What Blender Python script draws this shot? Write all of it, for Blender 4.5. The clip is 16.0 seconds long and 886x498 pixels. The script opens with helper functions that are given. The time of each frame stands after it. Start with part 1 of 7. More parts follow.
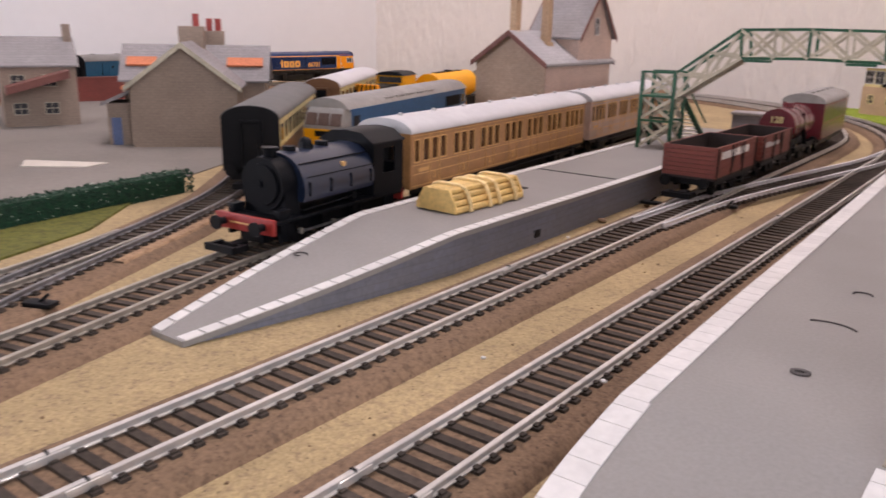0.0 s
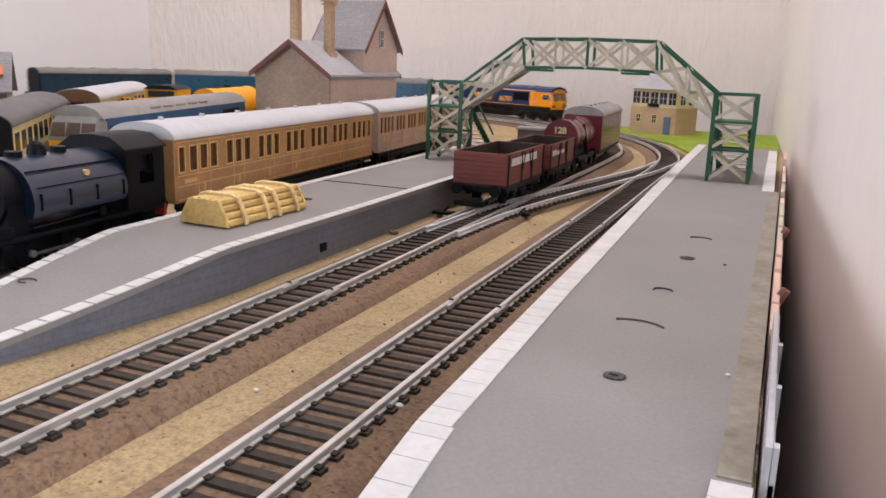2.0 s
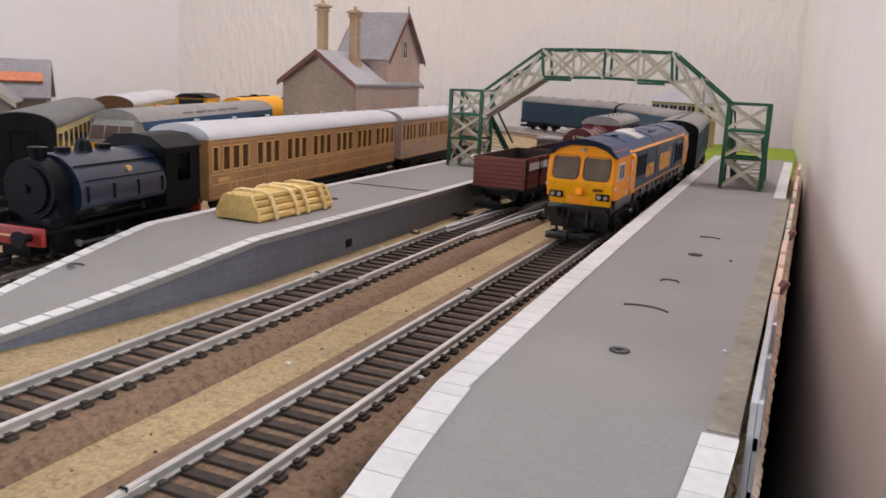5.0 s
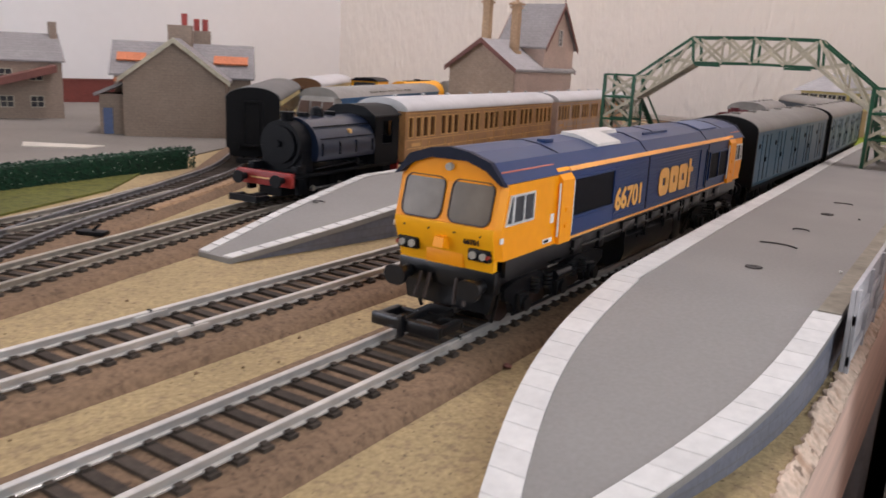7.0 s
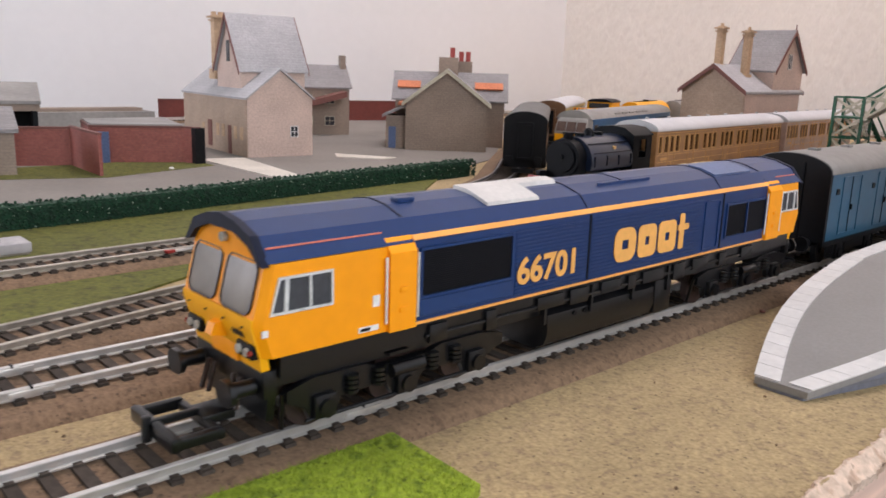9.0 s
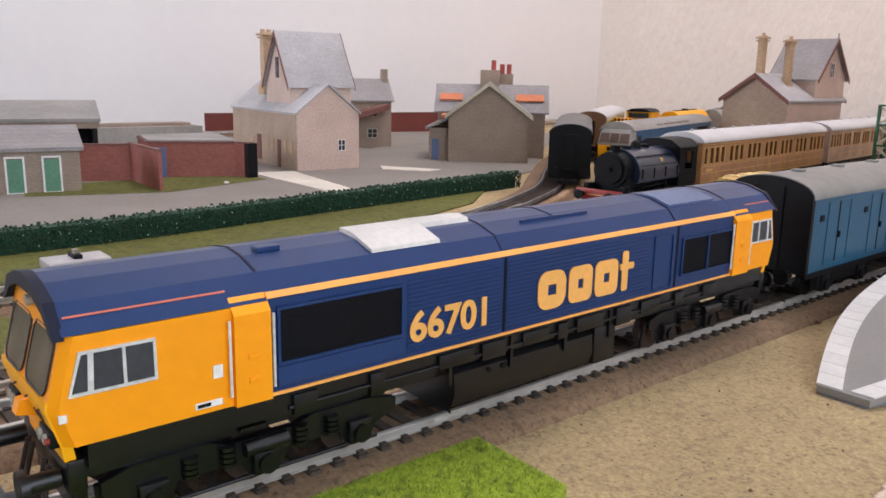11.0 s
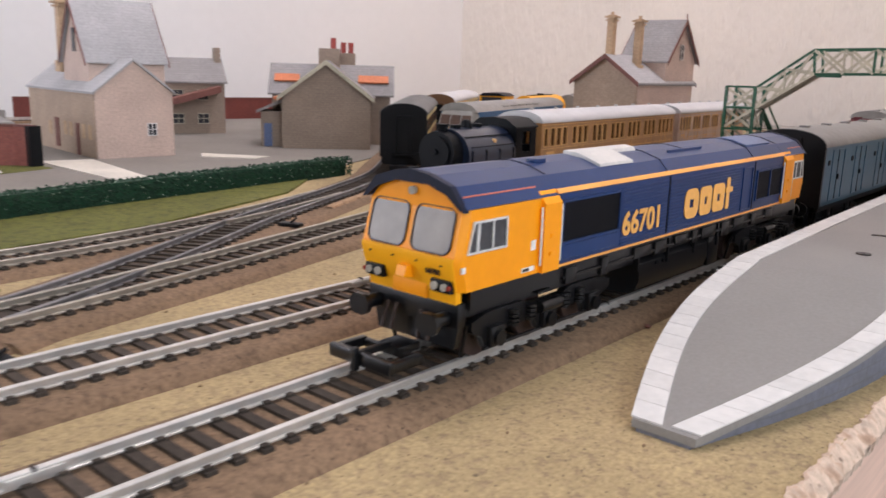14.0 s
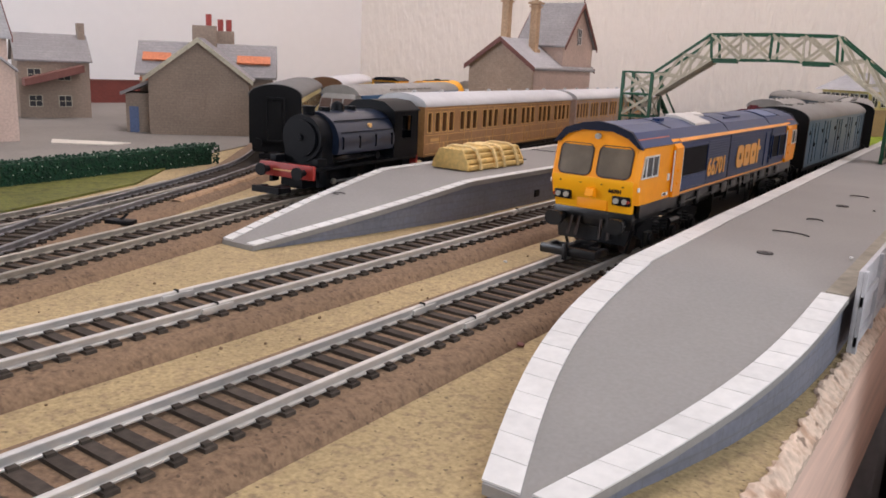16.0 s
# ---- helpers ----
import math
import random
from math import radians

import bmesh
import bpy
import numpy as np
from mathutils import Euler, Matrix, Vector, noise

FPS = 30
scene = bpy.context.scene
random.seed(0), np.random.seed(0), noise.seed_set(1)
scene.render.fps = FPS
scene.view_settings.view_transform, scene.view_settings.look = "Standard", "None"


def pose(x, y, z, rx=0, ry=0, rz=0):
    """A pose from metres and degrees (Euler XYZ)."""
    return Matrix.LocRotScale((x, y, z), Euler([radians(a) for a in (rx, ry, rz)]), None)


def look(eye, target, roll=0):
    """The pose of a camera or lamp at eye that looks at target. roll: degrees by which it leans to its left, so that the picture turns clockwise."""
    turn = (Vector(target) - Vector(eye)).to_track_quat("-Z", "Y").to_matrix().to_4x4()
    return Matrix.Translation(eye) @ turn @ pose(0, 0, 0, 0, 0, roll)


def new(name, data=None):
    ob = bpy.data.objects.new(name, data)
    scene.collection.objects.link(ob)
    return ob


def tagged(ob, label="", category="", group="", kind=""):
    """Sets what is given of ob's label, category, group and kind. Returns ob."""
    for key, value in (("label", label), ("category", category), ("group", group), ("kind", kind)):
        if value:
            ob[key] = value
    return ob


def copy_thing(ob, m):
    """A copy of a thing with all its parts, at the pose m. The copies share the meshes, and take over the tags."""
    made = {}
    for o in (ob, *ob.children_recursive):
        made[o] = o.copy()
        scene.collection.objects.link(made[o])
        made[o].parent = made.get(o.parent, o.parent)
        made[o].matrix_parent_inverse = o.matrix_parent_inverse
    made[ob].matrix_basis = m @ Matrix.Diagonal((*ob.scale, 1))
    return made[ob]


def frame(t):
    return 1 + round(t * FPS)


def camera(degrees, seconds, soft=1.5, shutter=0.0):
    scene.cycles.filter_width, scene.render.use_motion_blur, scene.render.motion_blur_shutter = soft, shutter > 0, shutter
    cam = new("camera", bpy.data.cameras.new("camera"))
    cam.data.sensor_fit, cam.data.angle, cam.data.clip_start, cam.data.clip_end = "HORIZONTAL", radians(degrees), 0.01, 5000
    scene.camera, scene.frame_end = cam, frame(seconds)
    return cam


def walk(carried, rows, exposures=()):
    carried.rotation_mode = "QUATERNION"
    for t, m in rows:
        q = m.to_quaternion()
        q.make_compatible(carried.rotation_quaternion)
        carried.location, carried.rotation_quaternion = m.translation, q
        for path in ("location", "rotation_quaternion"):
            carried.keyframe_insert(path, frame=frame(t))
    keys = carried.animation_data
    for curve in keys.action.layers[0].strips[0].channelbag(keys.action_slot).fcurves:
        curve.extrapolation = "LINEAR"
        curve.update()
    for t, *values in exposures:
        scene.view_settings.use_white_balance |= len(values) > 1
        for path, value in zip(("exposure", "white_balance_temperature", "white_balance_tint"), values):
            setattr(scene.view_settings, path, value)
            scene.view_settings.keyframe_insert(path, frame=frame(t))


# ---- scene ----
cam = camera(57.7, 16.0, soft=1.6, shutter=0.5)
PATH = [
    (0, (0.041, 0.041, 0.107), (-1.12, 1.578, -0.43), 1.1),
    (0.5, (0.034, 0.049, 0.102), (-0.987, 1.694, -0.401), 2.1),
    (1, (0.033, 0.058, 0.101), (-0.903, 1.766, -0.351), 1.3),
    (1.5, (0.03, 0.069, 0.094), (-0.778, 1.845, -0.346), 1.8),
    (2, (0.028, 0.075, 0.091), (-0.715, 1.875, -0.365), 2.1),
    (2.5, (0.026, 0.075, 0.089), (-0.694, 1.888, -0.355), 2.9),
    (3, (0.027, 0.076, 0.087), (-0.682, 1.893, -0.355), 3.2),
    (5.5, (0.039, 0.043, 0.087), (-0.802, 1.808, -0.332), 2.5),
    (6, (0.043, 0.024, 0.084), (-0.866, 1.751, -0.352), 2.7),
    (6.5, (0.047, 0.005, 0.082), (-0.944, 1.677, -0.389), 2.8),
    (7, (0.054, -0.017, 0.082), (-1.013, 1.611, -0.377), 2.8),
    (7.5, (0.063, -0.043, 0.082), (-1.095, 1.525, -0.363), 2.9),
    (8, (0.078, -0.073, 0.088), (-1.199, 1.406, -0.34), 2.3),
    (8.5, (0.088, -0.108, 0.087), (-1.285, 1.281, -0.346), 2.5),
    (9, (0.096, -0.133, 0.092), (-1.342, 1.184, -0.352), 1.9),
    (11.5, (0.097, -0.152, 0.097), (-1.396, 1.108, -0.332), 1.1),
    (12, (0.096, -0.149, 0.096), (-1.384, 1.122, -0.346), 1.2),
    (12.5, (0.093, -0.143, 0.094), (-1.37, 1.151, -0.335), 1.4),
    (13, (0.089, -0.13, 0.092), (-1.332, 1.208, -0.344), 1.2),
    (13.5, (0.083, -0.107, 0.088), (-1.279, 1.291, -0.35), 1.3),
    (14, (0.075, -0.074, 0.084), (-1.211, 1.394, -0.353), 1.7),
    (14.5, (0.066, -0.055, 0.078), (-1.147, 1.476, -0.349), 2.9),
    (15, (0.063, -0.044, 0.078), (-1.098, 1.525, -0.357), 3.1),
    (15.5, (0.062, -0.03, 0.079), (-1.059, 1.571, -0.347), 3.1),
    (16, (0.06, -0.023, 0.078), (-1.05, 1.577, -0.376), 2.6),
]
walk(cam, [(t, look(eye, target, roll)) for t, eye, target, roll in PATH],
     [(0, 0.08, 6620, 17), (0.5, 0.08, 6580, 15), (2, 0.13, 6400, 10), (3, 0.17, 6250, 7), (5.5, -0.06, 6400, 9), (6.5, -0.1, 6500, 10), (8, 0.0, 6500, 10),
      (9, 0.1, 6500, 10), (12.5, 0.13, 6400, 10), (15.5, 0.12, 6500, 10), (16, 0.06, 6500, 10)])

# ---- light ----
world = bpy.data.worlds.new("room_air")
scene.world = world
world.use_nodes = True
world.node_tree.nodes["Background"].inputs[0].default_value = (0.75, 0.8, 0.9, 1)
world.node_tree.nodes["Background"].inputs[1].default_value = 0.25


def area_light(name, m, w, h, watts, colour):
    d = bpy.data.lights.new(name, "AREA")
    d.shape, d.size, d.size_y, d.energy, d.color = "RECTANGLE", w, h, watts, colour
    ob = new(name, d)
    ob.matrix_world = m
    return ob


# Side daylight from an unseen window, placed in the added recess.
area_light("window_daylight", look((1.27, -0.28, 0.68), (-0.2, 0.42, 0.02)), 1.0, 1.0, 15.5, (0.82, 0.89, 1.0))
# Added fill from the rear left; no window is modelled there.
area_light("rear_fill_light", look((-1.50, -1.05, 0.42), (0.2, 0.7, 0.3)), 1.0, 0.8, 21.0, (0.88, 0.885, 1.0))
# Added overhead fill aimed at the right wall, without any lamp fitting.
area_light("overhead_fill_light", look((-0.30, 0.62, 1.5), (-0.05, 0.95, 0.0)), 0.6, 0.6, 15.0, (0.95, 0.88, 0.97))
scene.view_settings.exposure = 0.0


# ---- materials ----
def mat(name, colour, rough=0.6, metal=0.0, grain=600.0, amount=0.15, stain=40.0, stain_amount=0.12, bump=0.15, vary=0.0, coat=0.0, spec=0.5):
    """A surface with fine grain and larger stains, in object space."""
    m = bpy.data.materials.new(name)
    m.use_nodes = True
    n, l = m.node_tree.nodes, m.node_tree.links
    b = n["Principled BSDF"]
    b.inputs["Roughness"].default_value, b.inputs["Metallic"].default_value = rough, metal
    b.inputs["Coat Weight"].default_value, b.inputs["Specular IOR Level"].default_value = coat, spec
    co = n.new("ShaderNodeTexCoord")
    fine, wide = n.new("ShaderNodeTexNoise"), n.new("ShaderNodeTexNoise")
    fine.inputs["Scale"].default_value, wide.inputs["Scale"].default_value = grain, stain
    fine.inputs["Detail"].default_value, wide.inputs["Detail"].default_value = 3, 4
    for k in (fine, wide):
        l.new(co.outputs["Object"], k.inputs["Vector"])
    hsv = n.new("ShaderNodeHueSaturation")
    hsv.inputs["Color"].default_value = (*colour, 1)
    a, c = n.new("ShaderNodeMapRange"), n.new("ShaderNodeMapRange")
    for k, src, am in ((a, fine, amount), (c, wide, stain_amount)):
        l.new(src.outputs["Fac"], k.inputs["Value"])
        k.inputs["From Min"].default_value, k.inputs["From Max"].default_value = 0.3, 0.7
        k.inputs["To Min"].default_value, k.inputs["To Max"].default_value = 1 - am, 1 + am
    mul = n.new("ShaderNodeMath")
    mul.operation = "MULTIPLY"
    l.new(a.outputs[0], mul.inputs[0]), l.new(c.outputs[0], mul.inputs[1])
    out = mul.outputs[0]
    if vary:
        info, r = n.new("ShaderNodeObjectInfo"), n.new("ShaderNodeMapRange")
        l.new(info.outputs["Random"], r.inputs["Value"])
        r.inputs["To Min"].default_value, r.inputs["To Max"].default_value = 1 - vary, 1 + vary
        mul2 = n.new("ShaderNodeMath")
        mul2.operation = "MULTIPLY"
        l.new(out, mul2.inputs[0]), l.new(r.outputs[0], mul2.inputs[1])
        out = mul2.outputs[0]
    l.new(out, hsv.inputs["Value"])
    l.new(hsv.outputs[0], b.inputs["Base Color"])
    if bump:
        bp = n.new("ShaderNodeBump")
        bp.inputs["Strength"].default_value, bp.inputs["Distance"].default_value = bump, 0.0006
        l.new(fine.outputs["Fac"], bp.inputs["Height"]), l.new(bp.outputs[0], b.inputs["Normal"])
    return m


def banded(name, colour, line, axis, pitch, width=0.15, rough=0.6, second=None, offset=0.5, relief=0.4):
    """Courses, tiles or planks drawn by a brick texture at true size (pitch: row height)."""
    m = mat(name, colour, rough, grain=500, amount=0.12, stain=30, stain_amount=0.12)
    n, l = m.node_tree.nodes, m.node_tree.links
    b = n["Principled BSDF"]
    br = n.new("ShaderNodeTexBrick")
    br.inputs["Scale"].default_value = 1.0
    br.inputs["Row Height"].default_value, br.inputs["Brick Width"].default_value = pitch, pitch * 2.6
    br.inputs["Mortar Size"].default_value = pitch * width
    br.offset = offset
    sep, com = n.new("ShaderNodeSeparateXYZ"), n.new("ShaderNodeCombineXYZ")
    co = n.new("ShaderNodeTexCoord")
    l.new(co.outputs["Object"], sep.inputs[0])
    add = n.new("ShaderNodeMath")
    l.new(sep.outputs[0], add.inputs[0]), l.new(sep.outputs[1], add.inputs[1])
    if axis == "z":
        l.new(add.outputs[0], com.inputs[0]), l.new(sep.outputs[2], com.inputs[1])
    else:
        l.new(sep.outputs[0], com.inputs[0]), l.new(sep.outputs[1], com.inputs[1])
    l.new(com.outputs[0], br.inputs["Vector"])
    c2 = second or tuple(v * 0.8 for v in colour)
    br.inputs["Color1"].default_value, br.inputs["Color2"].default_value, br.inputs["Mortar"].default_value = (*colour, 1), (*c2, 1), (*line, 1)
    hsv = next(k for k in n if k.bl_idname == "ShaderNodeHueSaturation")
    l.new(br.outputs["Color"], hsv.inputs["Color"])
    bp = n.new("ShaderNodeBump")
    bp.inputs["Strength"].default_value, bp.inputs["Distance"].default_value = relief, 0.0005
    bp.invert = True
    l.new(br.outputs["Fac"], bp.inputs["Height"]), l.new(bp.outputs[0], b.inputs["Normal"])
    return m


def speckled(name, colour, dark, scale, rough=0.95, bump=0.6):
    """Scattered grit: two tones broken up by two noises."""
    m = mat(name, colour, rough, grain=scale, amount=0.22, stain=18, stain_amount=0.16, bump=bump)
    n, l = m.node_tree.nodes, m.node_tree.links
    hsv = next(k for k in n if k.bl_idname == "ShaderNodeHueSaturation")
    vo = n.new("ShaderNodeTexNoise")
    vo.inputs["Scale"].default_value, vo.inputs["Detail"].default_value = scale * 0.45, 6
    co = n.new("ShaderNodeTexCoord")
    l.new(co.outputs["Object"], vo.inputs["Vector"])
    rp = n.new("ShaderNodeValToRGB")
    rp.color_ramp.elements[0].position, rp.color_ramp.elements[1].position = 0.33, 0.5
    rp.color_ramp.elements[0].color, rp.color_ramp.elements[1].color = (*dark, 1), (*colour, 1)
    l.new(vo.outputs["Fac"], rp.inputs[0])
    # scattered dark grains
    sp, gate, mix = n.new("ShaderNodeTexNoise"), n.new("ShaderNodeMapRange"), n.new("ShaderNodeMix")
    sp.inputs["Scale"].default_value, sp.inputs["Detail"].default_value = scale * 0.75, 1
    gate.inputs["From Min"].default_value, gate.inputs["From Max"].default_value, gate.inputs["To Max"].default_value = 0.66, 0.74, 0.75
    mix.data_type = "RGBA"
    mix.inputs["B"].default_value = (*[c * 0.35 for c in dark], 1)
    l.new(co.outputs["Object"], sp.inputs["Vector"]), l.new(sp.outputs["Fac"], gate.inputs["Value"])
    l.new(gate.outputs[0], mix.inputs["Factor"]), l.new(rp.outputs[0], mix.inputs["A"]), l.new(mix.outputs["Result"], hsv.inputs["Color"])
    return m


def wallpaper(name, colour):
    """Embossed paper: uneven upright ribs and blisters."""
    m = mat(name, colour, 0.85, grain=90, amount=0.01, stain=3, stain_amount=0.03, bump=0)
    n, l = m.node_tree.nodes, m.node_tree.links
    co, mp, no, bp = n.new("ShaderNodeTexCoord"), n.new("ShaderNodeMapping"), n.new("ShaderNodeTexNoise"), n.new("ShaderNodeBump")
    mp.inputs["Scale"].default_value = (1.0, 1.0, 0.33)
    no.inputs["Scale"].default_value, no.inputs["Detail"].default_value, no.inputs["Distortion"].default_value = 85, 2, 0.15
    bp.inputs["Strength"].default_value, bp.inputs["Distance"].default_value = 0.8, 0.0055
    l.new(co.outputs["Object"], mp.inputs["Vector"]), l.new(mp.outputs[0], no.inputs["Vector"])
    l.new(no.outputs["Fac"], bp.inputs["Height"]), l.new(bp.outputs[0], n["Principled BSDF"].inputs["Normal"])
    return m


SAND = speckled("sand_scatter", (0.39, 0.287, 0.145), (0.295, 0.21, 0.115), 900)
CORK = speckled("brown_ballast", (0.205, 0.128, 0.074), (0.135, 0.083, 0.048), 900)
GRASS = speckled("grass_mat", (0.26, 0.34, 0.022), (0.14, 0.20, 0.012), 700, bump=1.0)
OLIVE = speckled("olive_grass", (0.115, 0.115, 0.018), (0.065, 0.065, 0.011), 500)
YARD = mat("grey_yard_card", (0.215, 0.19, 0.165), 0.9, grain=300, amount=0.06, stain=14, stain_amount=0.08)
PATHWAY = mat("pale_path", (0.6, 0.55, 0.47), 0.9, grain=300, amount=0.08, stain=30, stain_amount=0.1)
TARMAC = mat("grey_platform_card", (0.25, 0.232, 0.213), 0.75, grain=900, amount=0.06, stain=20, stain_amount=0.07, bump=0.05)
WHITE = mat("white_edging", (0.62, 0.595, 0.56), 0.7, grain=400, amount=0.05, stain=60, stain_amount=0.06, vary=0.05)
BLOCK = banded("grey_block_side", (0.15, 0.155, 0.19), (0.135, 0.135, 0.15), "z", 0.0036, 0.08, second=(0.15, 0.15, 0.17), relief=0.15)
STEEL = mat("nickel_rail", (0.64, 0.61, 0.57), 0.33, 0.65, grain=200, amount=0.1, stain=30, stain_amount=0.15, bump=0.02)
# Nickel rail whitened so that window glare sits in its colour.
GLARERAIL = mat("glare_point_rail", (0.80, 0.80, 0.82), 0.35, 0.4, grain=200, amount=0.08, stain=30, stain_amount=0.12, bump=0.02)
DULL = mat("grey_rail", (0.38, 0.34, 0.285), 0.45, 0.6, grain=300, amount=0.15, stain=40, stain_amount=0.2, bump=0.02)
SLEEPER = mat("black_sleeper", (0.066, 0.051, 0.040), 0.8, grain=500, amount=0.25, vary=0.25, spec=0.2)
BLUE = mat("navy_blue_paint", (0.009, 0.032, 0.112), 0.33, grain=300, amount=0.05, stain=20, stain_amount=0.08, bump=0.02, spec=0.35)
ORANGE = mat("orange_paint", (0.95, 0.335, 0.004), 0.42, grain=300, amount=0.03, stain=30, stain_amount=0.04, bump=0.02, spec=0.3)
YELLOW = mat("warning_yellow", (0.94, 0.42, 0.006), 0.42, grain=300, amount=0.03, stain=30, stain_amount=0.04, bump=0.02, spec=0.3)
LINE = mat("orange_lining", (0.9, 0.38, 0.08), 0.45, amount=0.03, bump=0)
GOLD = mat("gold_lettering", (0.72, 0.43, 0.17), 0.5, amount=0.05, bump=0)
BLACK = mat("black_plastic", (0.004, 0.004, 0.005), 0.5, grain=400, amount=0.2, bump=0.08, spec=0.2)
GRILLE = mat("black_grille", (0.005, 0.005, 0.007), 0.6, grain=500, amount=0.2, bump=0.1, spec=0.15)
SILVER = mat("silver_exhaust", (0.62, 0.59, 0.55), 0.42, 0.15, amount=0.06)
ALU = mat("bright_window_frame", (0.72, 0.71, 0.69), 0.35, 0.3, bump=0)
WINDOW = mat("dark_window", (0.05, 0.05, 0.055), 0.12, bump=0)
ROOFGREY = mat("weathered_grey_roof", (0.27, 0.255, 0.235), 0.6, grain=200, amount=0.08, stain=25, stain_amount=0.15)
BLACKROOF = mat("dark_grey_roof", (0.12, 0.115, 0.11), 0.6)
VANBLUE = mat("rail_blue_van", (0.013, 0.078, 0.14), 0.33, grain=300, amount=0.06, stain=25, stain_amount=0.1, bump=0.05, spec=0.45)
VANROOF = mat("grey_van_roof", (0.20, 0.19, 0.175), 0.45, grain=200, amount=0.08, stain=25, stain_amount=0.15)
# Van blue with the shade on the far curve put into the paint.
SHADEDVAN = mat("shaded_blue_van", (0.010, 0.036, 0.062), 0.42, grain=300, amount=0.06, stain=25, stain_amount=0.1, bump=0.05, spec=0.3)
RAILBLUE = mat("rail_blue", (0.03, 0.11, 0.24), 0.45, bump=0.03)
TEAK = mat("teak_side", (0.41, 0.212, 0.085), 0.3, grain=500, amount=0.12, stain=60, stain_amount=0.18, bump=0.04)
# Darker teak copy with the shade of the coach inside painted in.
TEAKSHADE = mat("teak_shadow", (0.22, 0.09, 0.03), 0.5)
BROWNWIN = mat("brown_window", (0.10, 0.045, 0.02), 0.2, bump=0)
DARKRAIL = mat("tarnished_rail", (0.22, 0.21, 0.21), 0.5, 0.6, grain=300, amount=0.2, stain=60, stain_amount=0.3)
WHITEROOF = mat("off_white_roof", (0.55, 0.54, 0.54), 0.55, grain=200, amount=0.04, stain=20, stain_amount=0.08)
CREAM = mat("cream_panel", (0.75, 0.64, 0.30), 0.5)
BROWNCOACH = mat("brown_lower_panel", (0.16, 0.075, 0.03), 0.5)
MAROON = mat("maroon_paint", (0.15, 0.026, 0.035), 0.25, bump=0.03, spec=0.8)
OXIDE = mat("oxide_wagon", (0.19, 0.046, 0.032), 0.55, grain=300, amount=0.08)
INSIDE = mat("dark_wagon_inside", (0.035, 0.025, 0.022), 0.8)
LETTER = mat("white_lettering", (0.75, 0.72, 0.7), 0.6, bump=0)
GREEN = mat("green_girder", (0.008, 0.085, 0.038), 0.45, grain=300, amount=0.15, bump=0.05)
LATTICE = mat("stone_grey_lattice", (0.50, 0.46, 0.35), 0.6, grain=400, amount=0.12, stain=60, stain_amount=0.2, bump=0.08)
RED = mat("red_bufferbeam", (0.30, 0.026, 0.020), 0.45, bump=0.03)
STEAMBLACK = mat("satin_black", (0.004, 0.0045, 0.006), 0.42, grain=300, amount=0.15, bump=0.04, spec=0.12)
# Engine black tinted blue to carry the tank's sheen in the base colour.
TANKSHEEN = mat("blue_sheen_tank", (0.007, 0.014, 0.034), 0.3, grain=300, amount=0.1, bump=0.03, spec=0.9)
# Teak lightened to hold the reflected sheen in its colour.
TEAKSHEEN = mat("sheen_teak_side", (0.50, 0.36, 0.29), 0.3, grain=500, amount=0.12, stain=60, stain_amount=0.15, bump=0.04)
CABLINE = mat("thin_red_lining", (0.52, 0.13, 0.07), 0.45, amount=0.03, bump=0)
STRAW = mat("varnished_logs", (0.70, 0.47, 0.16), 0.5, grain=500, amount=0.12, stain=120, stain_amount=0.15, vary=0.12)
ROPE = mat("pale_rope", (0.82, 0.62, 0.30), 0.7)
# House wall in two painted tones: buff for shaded faces, pink for lit ones.
BUFFSHADE = banded("shaded_buff_wall", (0.42, 0.31, 0.225), (0.36, 0.27, 0.2), "z", 0.0018, 0.12, second=(0.39, 0.28, 0.2), relief=0.2)
PINKLIT = banded("lit_pink_wall", (0.56, 0.425, 0.355), (0.53, 0.40, 0.335), "z", 0.0018, 0.12, second=(0.55, 0.415, 0.345), relief=0.1)
GREYSTONE = banded("grey_stone_wall", (0.31, 0.235, 0.18), (0.27, 0.205, 0.157), "z", 0.0022, 0.12, second=(0.285, 0.213, 0.163), relief=0.2)
SLATE = banded("grey_slate_roof", (0.28, 0.26, 0.255), (0.22, 0.2, 0.2), "z", 0.0024, 0.08, second=(0.25, 0.235, 0.23))
PALESLATE = banded("pale_slate_roof", (0.42, 0.41, 0.415), (0.36, 0.35, 0.35), "z", 0.0024, 0.08, second=(0.39, 0.38, 0.385))
TERRA = mat("orange_ridge_tile", (0.62, 0.2, 0.09), 0.7)
BARGE = mat("brown_bargeboard", (0.17, 0.06, 0.045), 0.6)
STONETRIM = mat("buff_chimney", (0.50, 0.345, 0.215), 0.7, grain=500, amount=0.15)
REDBRICK = banded("red_brick", (0.33, 0.10, 0.075), (0.26, 0.09, 0.07), "z", 0.0018, 0.14, second=(0.27, 0.075, 0.06))
DARKBRICK = banded("dark_red_brick", (0.20, 0.040, 0.028), (0.16, 0.04, 0.03), "z", 0.0018, 0.12, second=(0.17, 0.034, 0.024))
POT = mat("red_chimney_pot", (0.36, 0.06, 0.05), 0.6)
GREENDOOR = mat("green_door", (0.10, 0.24, 0.15), 0.6)
HEDGE = mat("hedge_foliage", (0.005, 0.036, 0.014), 0.8, grain=900, amount=0.5, stain=300, stain_amount=0.4, bump=0.6)
FLECK = mat("hedge_fleck", (0.55, 0.62, 0.5), 0.8)
WALL = wallpaper("cream_wallpaper", (0.76, 0.70, 0.63))
WALLP = mat("plain_cream_wall", (0.90, 0.835, 0.765), 0.85, grain=40, amount=0.015, stain=2.5, stain_amount=0.03, bump=0.05)
